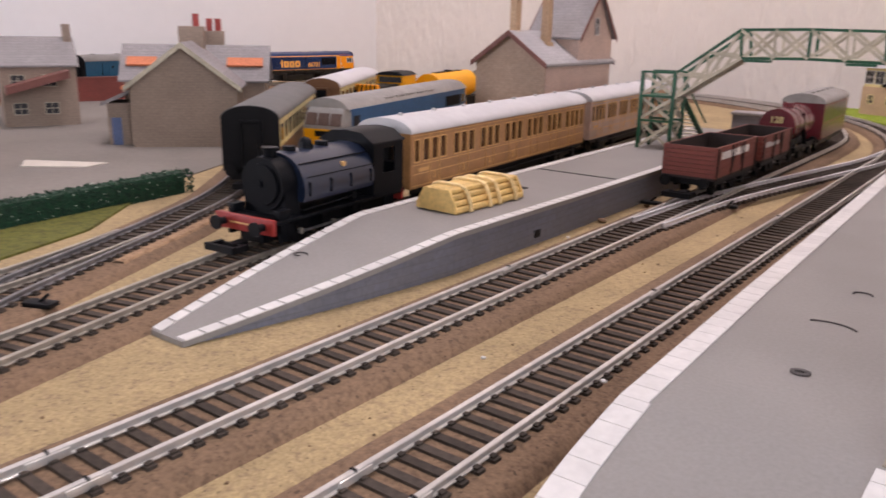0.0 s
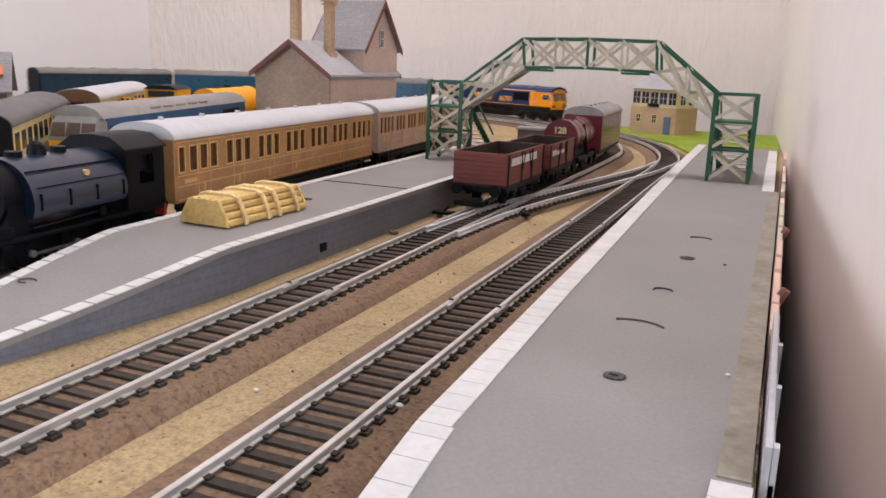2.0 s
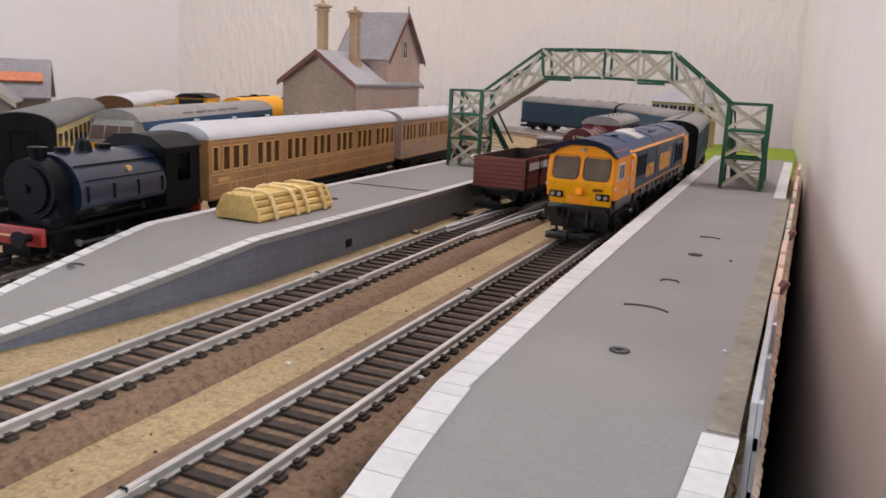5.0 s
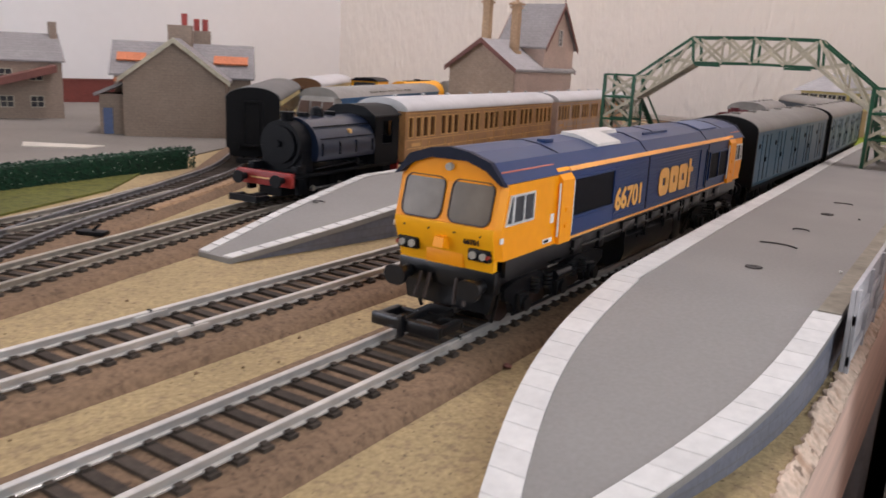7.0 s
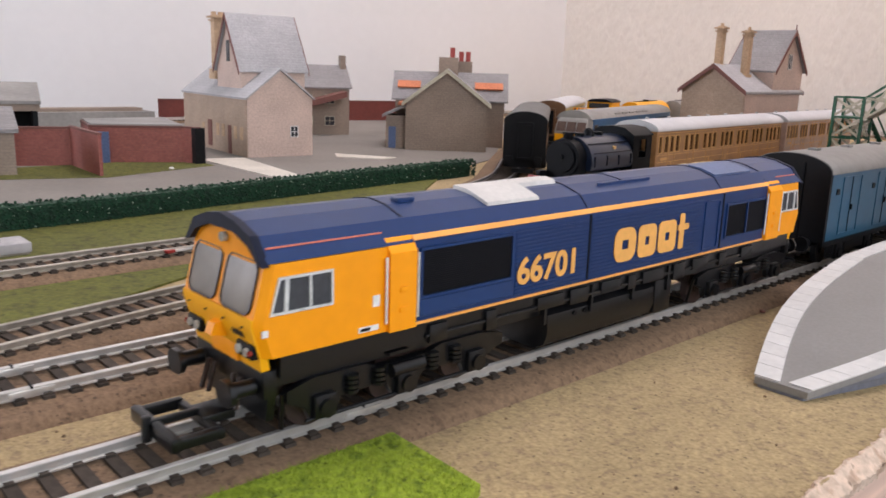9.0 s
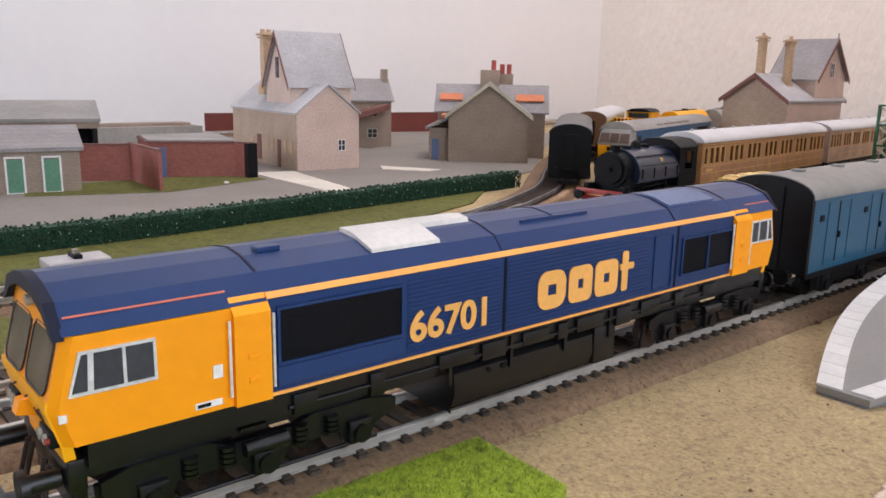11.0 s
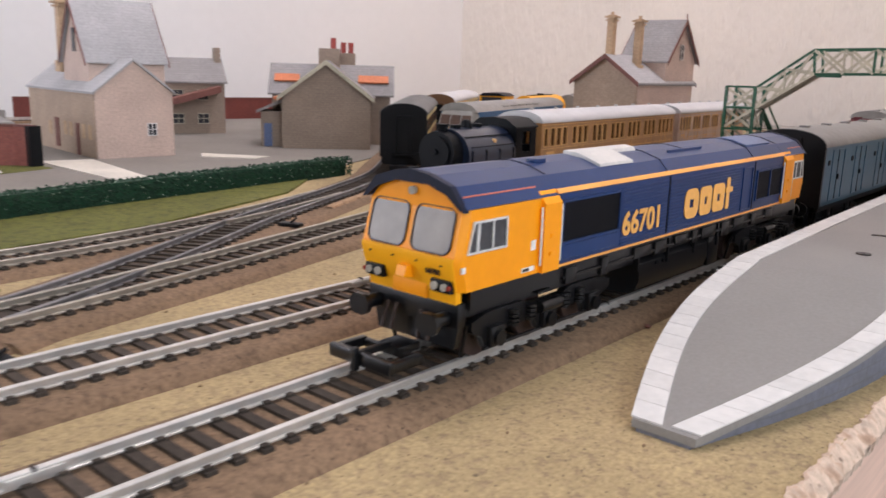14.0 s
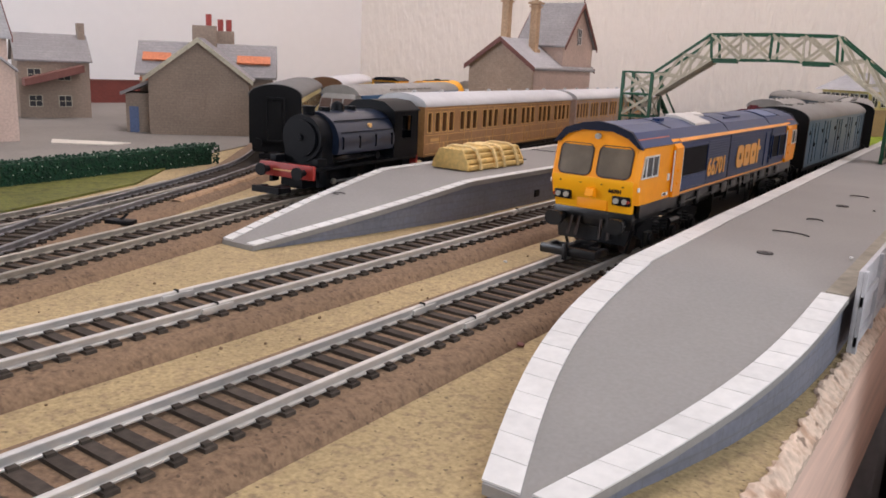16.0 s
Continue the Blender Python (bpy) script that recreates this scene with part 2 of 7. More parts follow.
MARK = mat("grey_brown_scuff", (0.085, 0.075, 0.07), 0.7)
NUMBER = mat("orange_numerals", (0.86, 0.42, 0.10), 0.5, amount=0.05, bump=0)
WALLW = mat("white_wall", (0.84, 0.83, 0.82), 0.85, grain=60, amount=0.01, stain=3, stain_amount=0.02, bump=0.1)
CEIL = mat("white_ceiling", (0.8, 0.78, 0.74), 0.9, grain=60, amount=0.02)
CARPET = mat("dark_brown_carpet", (0.10, 0.065, 0.045), 0.95, grain=200, amount=0.2)
PALEGREY = mat("pale_grey_card", (0.42, 0.40, 0.40), 0.7, grain=300, amount=0.08)
BACKSTRIP = mat("worn_strip", (0.27, 0.235, 0.18), 0.85, grain=300, amount=0.15, stain=60, stain_amount=0.2)
DARKWOOD = mat("dark_wood", (0.09, 0.03, 0.015), 0.5, grain=80, amount=0.2, stain=20, stain_amount=0.2)
PINE = mat("pine_fascia", (0.70, 0.47, 0.36), 0.6, grain=260, amount=0.14, stain=30, stain_amount=0.14)
for node in [n for n in PINE.node_tree.nodes if n.bl_idname == "ShaderNodeTexNoise"]:
    # grain drawn out along the board
    stretch = PINE.node_tree.nodes.new("ShaderNodeMapping")
    stretch.inputs["Scale"].default_value = (1.0, 0.06, 1.0)
    PINE.node_tree.links.new(node.inputs["Vector"].links[0].from_socket, stretch.inputs["Vector"])
    PINE.node_tree.links.new(stretch.outputs[0], node.inputs["Vector"])
PLASTER = speckled("chipped_board_edge", (0.60, 0.45, 0.34), (0.42, 0.27, 0.18), 420)


# ---- mesh helpers ----
def part(name, bm, material, parent=None, label=""):
    me = bpy.data.meshes.new(name)
    bm.to_mesh(me)
    bm.free()
    me.materials.append(material)
    me.shade_smooth()
    me.set_sharp_from_angle(angle=radians(32))
    ob = new(name, me)
    if parent:
        ob.parent = parent
    if label:
        ob["label"] = label
    return ob


def thing(name, m, label, category, group="", kind=""):
    ob = new(name)
    ob.empty_display_size = 0.01
    ob.matrix_world = m
    return tagged(ob, label, category, group, kind)


def box(x0, x1, y0, y1, z0, z1, bm=None, bevel=0.0):
    bm = bm or bmesh.new()
    r = bmesh.ops.create_cube(bm, size=1, matrix=Matrix.LocRotScale(((x0 + x1) / 2, (y0 + y1) / 2, (z0 + z1) / 2), None, (abs(x1 - x0), abs(y1 - y0), abs(z1 - z0))))
    if bevel:
        es = list({e for v in r["verts"] for e in v.link_edges})
        bmesh.ops.bevel(bm, geom=es, offset=bevel, segments=2, affect="EDGES", profile=0.6)
    return bm


def prism(outline, a0, a1, axis="y", bm=None):
    """An outline of (u, v) pairs pushed along an axis: y: (x, z), x: (y, z), z: (x, y)."""
    bm = bm or bmesh.new()
    put = {"y": lambda u, v, a: (u, a, v), "x": lambda u, v, a: (a, u, v), "z": lambda u, v, a: (u, v, a)}[axis]
    lo = [bm.verts.new(put(u, v, a0)) for u, v in outline]
    hi = [bm.verts.new(put(u, v, a1)) for u, v in outline]
    n = len(outline)
    fs = [bm.faces.new(lo), bm.faces.new(hi[::-1])]
    for k in range(n):
        fs.append(bm.faces.new((lo[k], hi[k], hi[(k + 1) % n], lo[(k + 1) % n])))
    bmesh.ops.recalc_face_normals(bm, faces=fs)
    return bm


def rod(p0, p1, r, bm=None, seg=8, r1=None):
    bm = bm or bmesh.new()
    p0, p1 = Vector(p0), Vector(p1)
    d = p1 - p0
    m = Matrix.Translation((p0 + p1) / 2) @ d.to_track_quat("Z", "Y").to_matrix().to_4x4()
    bmesh.ops.create_cone(bm, cap_ends=True, segments=seg, radius1=r, radius2=r if r1 is None else r1, depth=d.length, matrix=m)
    return bm


def beam(p0, p1, w, d, bm=None, up=(0, 1, 0)):
    """A bar of rectangular section from p0 to p1."""
    bm = bm or bmesh.new()
    p0, p1 = Vector(p0), Vector(p1)
    z = (p1 - p0).normalized()
    x = Vector(up).cross(z).normalized()
    y = z.cross(x)
    rot = Matrix((x, y, z)).transposed().to_4x4()
    bmesh.ops.create_cube(bm, size=1, matrix=Matrix.Translation((p0 + p1) / 2) @ rot @ Matrix.Diagonal((w, d, (p1 - p0).length, 1)))
    return bm


def wheel(parent, x, y, z, r, name="wheel"):
    bm = rod((x - 0.0012, y, z), (x + 0.0012, y, z), r, seg=20)
    rod((x - 0.0018, y, z), (x + 0.0018, y, z), r * 0.35, bm, seg=10)
    return part(name, bm, BLACK, parent)


def text_mesh(name, body, size, m, material, parent, thick=0.00015):
    c = bpy.data.curves.new(name, "FONT")
    c.body, c.size, c.extrude, c.offset = body, size, thick, size * 0.03
    tmp = bpy.data.objects.new(name, c)
    scene.collection.objects.link(tmp)
    me = bpy.data.meshes.new_from_object(tmp.evaluated_get(bpy.context.evaluated_depsgraph_get()))
    bpy.data.objects.remove(tmp)
    me.materials.clear()
    me.materials.append(material)
    ob = new(name, me)
    ob.parent, ob.matrix_local = parent, m
    return ob


def smooth_line(pts, step):
    """A Catmull-Rom line through points, sampled at an even step: (x, y, heading)."""
    p = [Vector(v) for v in pts]
    p = [2 * p[0] - p[1]] + p + [2 * p[-1] - p[-2]]
    fine = []
    for k in range(1, len(p) - 2):
        a, b, c, d = p[k - 1:k + 3]
        for i in range(60):
            t = i / 60
            fine.append(0.5 * (2 * b + (c - a) * t + (2 * a - 5 * b + 4 * c - d) * t * t + (3 * b - a - 3 * c + d) * t ** 3))
    fine.append(p[-2])
    out, need, run = [fine[0]], step, 0.0
    for a, b in zip(fine, fine[1:]):
        seg = (b - a).length
        while run + seg >= need:
            out.append(a.lerp(b, (need - run) / seg))
            need += step
        run += seg
    return out


# ---- the line that the train runs on ----
AX, Y0, R1, R2 = -0.0645, 0.80, 0.56, 0.38
RAIL = 0.0083


def line_at(s):
    """Place and heading on the main line, s metres from y = 0."""
    if s < Y0:
        return AX, s, 0.0
    a = (s - Y0) / R1
    if a < math.pi / 2:
        return AX - R1 * (1 - math.cos(a)), Y0 + R1 * math.sin(a), a
    s -= Y0 + R1 * math.pi / 2
    if s < 0.005:
        return AX - R1 - s, Y0 + R1, math.pi / 2
    a = (s - 0.005) / R2
    cx, cy = AX - R1 - 0.005, Y0 + R1 - R2
    if a < math.pi / 2:
        return cx - R2 * math.sin(a), cy + R2 * math.cos(a), math.pi / 2 + a
    return cx - R2, cy - (s - 0.005 - R2 * math.pi / 2), math.pi


# ---- board, room ----
def room():
    zf, zc = -0.75, 1.55
    a, b = Vector((-1.13, 1.345)), Vector((0.011, 1.5))
    c, g, d = Vector((0.0690, 0.225)), Vector((1.3, 0.30)), Vector((1.3, -1.9))
    e, f = Vector((-1.6, -1.9)), Vector((-1.6, -0.6))

    def slab(name, p, q, material, gaps=()):
        t = (q - p).normalized()
        nrm = Vector((t.y, -t.x)) * -0.06
        bm = bmesh.new()
        L = (q - p).length
        cuts = [0] + [g for gap in gaps for g in gap[:2]] + [L]
        for k in range(0, len(cuts), 2):
            prism([(p + t * cuts[k]).to_tuple(), (p + t * cuts[k + 1]).to_tuple(), (p + t * cuts[k + 1] + nrm).to_tuple(), (p + t * cuts[k] + nrm).to_tuple()], zf, zc, "z", bm)
        for g0, g1, z0, z1 in gaps:
            for lo, hi in ((zf, z0), (z1, zc)):
                prism([(p + t * g0).to_tuple(), (p + t * g1).to_tuple(), (p + t * g1 + nrm).to_tuple(), (p + t * g0 + nrm).to_tuple()], lo, hi, "z", bm)
        tagged(part(name, bm, material), "plain painted room wall", "wall", kind="structure")

    slab("wall_back", a, b, WALL)
    slab("wall_right", b, c, WALLP)
    # Unseen recess and window wall, added so side daylight reaches the layout.
    slab("wall_recess_added", c, g, WALLW)
    slab("wall_window_added", g, d, WALLW, gaps=((0.05, 1.11, 0.15, 1.21),))
    slab("wall_rear", d, e, WALLW)
    slab("wall_left_rear", e, f, WALLW)
    slab("wall_left", f, a, WALLW)
    tagged(part("floor", box(-1.7, 1.4, -2, 1.6, zf - 0.05, zf), CARPET), "dark brown carpet floor", "floor", kind="structure")
    tagged(part("ceiling", box(-1.7, 1.4, -2, 1.6, zc, zc + 0.05), CEIL), "white ceiling", "ceiling", kind="structure")


room()
EDGE = 0.026
tagged(part("ground", box(-1.12, EDGE + 0.0056, -0.9, 1.33, -0.012, 0.0015), SAND), "sand scattered layout baseboard top", "ground", kind="structure")


def flat(name, outline, z1, material, label, category, z0=0.0005):
    return tagged(part(name, prism(outline, z0, z1, "z"), material), label, category, kind="structure")


flat("yard", [(-1.1, -0.9), (-0.375, -0.9), (-0.39, 0.0), (-0.42, 0.34), (-0.47, 0.45), (-0.62, 0.62), (-0.80, 0.85), (-1.1, 0.9)], 0.0023, YARD, "grey card goods yard surface", "yard")
flat("grass_verge", [(-0.375, -0.9), (-0.285, -0.9), (-0.287, 0.02), (-0.30, 0.13), (-0.345, 0.25), (-0.415, 0.335), (-0.39, 0.0)], 0.0027, OLIVE, "olive green grass verge beside hedge", "grass")
flat("grass_strip", [(-0.232, -0.9), (-0.150, -0.9), (-0.160, -0.2), (-0.200, -0.03), (-0.226, 0.03), (-0.236, 0.02)], 0.0025, OLIVE, "olive grass strip between sidings", "grass")
flat("pale_path", [(-0.59, 0.192), (-0.430, 0.190), (-0.440, 0.212), (-0.58, 0.232)], 0.0030, PATHWAY, "pale worn path across the yard", "path")
flat("pale_path_end", [(-0.55, 0.315), (-0.515, 0.345), (-0.52, 0.365), (-0.575, 0.33)], 0.0030, PATHWAY, "pale worn path patch in the yard", "path")
flat("yard_grass", [(-0.60, 0.0), (-0.548, -0.01), (-0.515, 0.085), (-0.545, 0.185), (-0.60, 0.18)], 0.0026, OLIVE, "olive grass around the coal yard", "grass")
flat("far_grass", [(0.026, 0.88), (0.026, 1.32), (-0.30, 1.30), (-0.20, 1.22), (-0.095, 1.08), (-0.045, 0.93)], 0.0040, GRASS, "bright green grass mat in the corner", "grass")
flat("near_grass", [(-0.046, -0.9), (0.012, -0.9), (0.012, -0.10), (-0.014, -0.019), (-0.046, -0.018)], 0.0042, GRASS, "bright green grass mat offcut", "grass")


def fascia():
    t = thing("fascia_board", Matrix(), "pale pine edge board with chipped plaster along its top", "edge board")
    part("board", box(EDGE + 0.0058, EDGE + 0.0090, -0.9, 0.98, FASCIA_LOW, -0.004, bevel=0.0006), PINE, t)
    rng = random.Random(4)
    bm = bmesh.new()
    rows, y, lip, high = [], -0.9, 0.0, 0.0
    while y < 1.0:
        lip = 0.8 * lip + rng.uniform(-0.0006, 0.0006)
        high = 0.7 * high + rng.uniform(-0.0003, 0.0003)
        prof = [(0.0046 + lip, 0.0010), (0.0049 + lip, 0.0019 + high), (0.0056 + lip * 0.7, 0.0021 + high + rng.uniform(-0.0003, 0.0002)),
                (0.0066 + lip * 0.4, 0.0013 + high + rng.uniform(-0.0005, 0.0003)), (0.0079, 0.0002 + rng.uniform(-0.0004, 0.0003)), (0.0093 + rng.uniform(-0.0002, 0.0003), -0.0012 + high + rng.uniform(-0.0005, 0.0004)), (0.0086, -0.0060)]
        rows.append([bm.verts.new((EDGE + u + rng.uniform(-0.0003, 0.0003), y, v)) for u, v in prof])
        y += rng.uniform(0.0006, 0.0016)
    for r, q in zip(rows, rows[1:]):
        for i in range(6):
            bm.faces.new((r[i], r[i + 1], q[i + 1], q[i]))
    bmesh.ops.recalc_face_normals(bm, faces=bm.faces)
    part("plaster_edge", bm, PLASTER, t, "crumbling torn edge of the board")


FASCIA_LOW = -0.055
fascia()
# table leg and floor things below the edge
PANEL = thing("trestle_panel", Matrix(), "dark brown wooden panel under the layout edge", "panel")
part("panel", box(0.006, 0.022, -0.25, 1.2, -0.6, -0.03, bevel=0.002), DARKWOOD, PANEL)
leg = thing("table_leg", pose(EDGE - 0.05, 0.5, -0.75), "dark wooden trestle leg under the layout", "table leg")
part("post", box(-0.03, 0.03, -0.03, 0.03, 0, 0.735, bevel=0.003), CARPET, leg)


# ---- track ----
def roadbed(name, pts, half, z1, label):
    bm = bmesh.new()
    rows = []
    for k, p in enumerate(pts):
        a, b = pts[max(k - 1, 0)], pts[min(k + 1, len(pts) - 1)]
        t = (b - a).normalized()
        n = Vector((t.y, -t.x))
        rows.append([bm.verts.new((*(p + n * u).to_tuple(), z)) for u, z in ((-half - 0.0035, 0.0008), (-half - 0.0016, z1 - 0.0014), (-half + 0.0015, z1), (half - 0.0015, z1), (half + 0.0016, z1 - 0.0014), (half + 0.0035, 0.0008))])
    for r, s in zip(rows, rows[1:]):
        for i in range(5):
            bm.faces.new((r[i], r[i + 1], s[i + 1], s[i]))
    for r in (rows[0], rows[-1]):
        bm.faces.new(r)
    bmesh.ops.recalc_face_normals(bm, faces=bm.faces)
    return bm


def rail_mesh(pts, off, z0):
    """A bullhead rail: foot, web and head along a line."""
    bm = bmesh.new()
    sec = [(-0.0011, 0), (0.0011, 0), (0.0011, 0.0004), (0.0005, 0.0007), (0.0005, 0.0016), (0.0008, 0.0018), (0.0008, 0.0024), (0.0006, 0.0026), (-0.0006, 0.0026), (-0.0008, 0.0024), (-0.0008, 0.0018), (-0.0005, 0.0016), (-0.0005, 0.0007), (-0.0011, 0.0004)]
    rows = []
    for k, p in enumerate(pts):
        a, b = pts[max(k - 1, 0)], pts[min(k + 1, len(pts) - 1)]
        t = (b - a).normalized()
        n = Vector((t.y, -t.x))
        rows.append([bm.verts.new((*(p + n * (off + u)).to_tuple(), z0 + v)) for u, v in sec])
    m = len(sec)
    for r, s in zip(rows, rows[1:]):
        for i in range(m):
            bm.faces.new((r[i], r[(i + 1) % m], s[(i + 1) % m], s[i]))
    bm.faces.new(rows[0]), bm.faces.new(rows[-1][::-1])
    bmesh.ops.recalc_face_normals(bm, faces=bm.faces)
    return bm


SLEEP = []


def sleeper_mesh():
    if not SLEEP:
        bm = box(-0.0119, 0.0119, -0.00145, 0.00145, 0, 0.0016)
        for x in (-0.0089, 0.0089):
            box(x - 0.0022, x + 0.0022, -0.0010, 0.0010, 0.0016, 0.0022, bm)
        me = bpy.data.meshes.new("sleeper")
        bm.to_mesh(me)
        bm.free()
        me.materials.append(SLEEPER)
        SLEEP.append(me)
    return SLEEP[0]


def track(name, pts, label, steel, bed=True, pitch=0.0068, lift=0.0042, single=(-9, 9), rail_step=0.01, joints=(), half=0.0188):
    t = thing(name, Matrix(), label, "railway track", group="layout tracks")
    coarse = smooth_line(pts, rail_step)
    if bed:
        part("roadbed", roadbed(name, coarse, half, lift + 0.0007, label), CORK, t, "brown cork and ballast roadbed")
    for off in (-0.0089, 0.0089):
        part("rail", rail_mesh(coarse, off, lift + 0.0016), steel, t, "bright nickel rail" if steel in (STEEL, GLARERAIL) else "dull grey rail")
    for d in joints:
        p, ang = coarse[d], math.atan2(-(coarse[d + 1] - coarse[d]).x, (coarse[d + 1] - coarse[d]).y)
        for off in (-0.0089, 0.0089):
            j = part("rail_joiner", box(-0.0013, 0.0013, -0.0055, 0.0055, 0.0, 0.0019, bevel=0.0003), STEEL, t, "bright metal rail joiner")
            j.matrix_local = pose(p.x, p.y, lift + 0.0018, 0, 0, math.degrees(ang)) @ pose(off, 0, 0)
            g = part("rail_gap", box(-0.00085, 0.00085, -0.0003, 0.0003, 0.0, 0.0028), BLACK, t)
            g.matrix_local = pose(p.x, p.y, lift + 0.0018, 0, 0, math.degrees(ang)) @ pose(off, 0, 0)
    fine = smooth_line(pts, pitch)
    rest = bmesh.new()
    for k, p in enumerate(fine):
        a, b = fine[max(k - 1, 0)], fine[min(k + 1, len(fine) - 1)]
        ang = math.atan2(-(b - a).x, (b - a).y)
        if single[0] <= p.y <= single[1]:
            s = new("sleeper", sleeper_mesh())
            s.parent = t
            s.matrix_local = pose(p.x, p.y, lift, 0, 0, math.degrees(ang))
        else:
            m = pose(p.x, p.y, lift + 0.0008, 0, 0, math.degrees(ang)) @ Matrix.Diagonal((0.0238, 0.0029, 0.0016, 1))
            bmesh.ops.create_cube(rest, size=1, matrix=m)
    if rest.verts:
        tagged(part("far_sleeper_row", rest, SLEEPER, t), kind="stuff")
    else:
        rest.free()
    return t


A_LINE = [line_at(s)[:2] for s in [-0.6 + 0.1 * k for k in range(37)]]
B_LINE = [(-0.1257, -0.6), (-0.1257, -0.3), (-0.1257, 0.0), (-0.1257, 0.3), (-0.1257, 0.6), (-0.1257, 0.8)] + [(-0.1257 - 0.51 * (1 - math.cos(a / 10)), 0.84 + 0.47 * math.sin(a / 10)) for a in range(1, 16)] + [(-0.75, 1.30)]
C_LINE = [(-0.105, -0.35), (-0.14, -0.2), (-0.168, -0.06), (-0.182, 0.02), (-0.198, 0.10), (-0.209, 0.145), (-0.218, 0.183), (-0.226, 0.215), (-0.238, 0.265), (-0.248, 0.37), (-0.258, 0.48), (-0.269, 0.60), (-0.281, 0.73), (-0.295, 0.90)]
D_LINE = [(-0.178, 0.0), (-0.200, 0.05), (-0.232, 0.11), (-0.266, 0.17), (-0.297, 0.235), (-0.319, 0.28), (-0.356, 0.345), (-0.43, 0.435), (-0.52, 0.55), (-0.60, 0.68), (-0.67, 0.82)]
E_LINE = [(-0.255, -0.6), (-0.256, -0.3), (-0.257, 0.0), (-0.264, 0.1), (-0.285, 0.19), (-0.312, 0.262)]
track("main_track", A_LINE, "straight nickel track on brown roadbed between the platforms", STEEL, single=(-0.35, 0.9), joints=(41, 58, 76, 93, 110))
track("loop_track", B_LINE, "second nickel track on brown roadbed beside the long platform", STEEL, single=(-0.2, 0.7), lift=0.00425, joints=(52, 72, 92))
track("platform_track", C_LINE, "dull track serving the back of the platform", DULL, single=(-0.1, 0.3), lift=0.0040)
track("siding_track", D_LINE, "dark weathered siding curving past the station building", DARKRAIL, single=(0.0, 0.35), lift=0.0036, half=0.0225)
SIDING = bpy.data.objects["siding_track"]


def cork_edge():
    """The torn, lighter edge of the siding's cork bed on the platform side."""
    rng = random.Random(31)
    bm = bmesh.new()
    rows, j = [], 0.0
    pts = [p for p in smooth_line(D_LINE, 0.003) if 0.215 < p.y < 0.36]
    for a, b in zip(pts, pts[1:]):
        t = (b - a).normalized()
        n = Vector((t.y, -t.x))
        j = 0.85 * j + rng.uniform(-0.0007, 0.0007)
        o = 0.0185 + j
        h = 0.0056 + rng.uniform(-0.0003, 0.0003)
        rows.append([bm.verts.new((*(a + n * (o + u)).to_tuple(), v)) for u, v in ((-0.0050, 0.0046), (-0.0025, h), (0.0010, h - 0.0003), (0.0024, h - 0.0022), (0.0032, 0.0010))])
    for r, q in zip(rows, rows[1:]):
        for i in range(4):
            bm.faces.new((r[i], r[i + 1], q[i + 1], q[i]))
    bmesh.ops.recalc_face_normals(bm, faces=bm.faces)
    part("cork_edge", bm, CORKEDGE, SIDING, "torn tan cork edge of the roadbed")


CORKEDGE = speckled("torn_cork", (0.36, 0.225, 0.125), (0.24, 0.145, 0.08), 500)
cork_edge()
track("yard_siding_track", E_LINE, "dull siding track beside the hedge", DULL, single=(-0.1, 0.27), lift=0.0033)
track("crossover_track", [(-0.124, 0.44), (-0.118, 0.52), (-0.104, 0.60), (-0.088, 0.68), (-0.073, 0.76), (-0.066, 0.84)], "crossover points joining the two main tracks", GLARERAIL, bed=False, lift=0.0044, single=(0.5, 0.8))


# ---- platforms ----
def edge_line(pts, n):
    return smooth_line(pts, n)


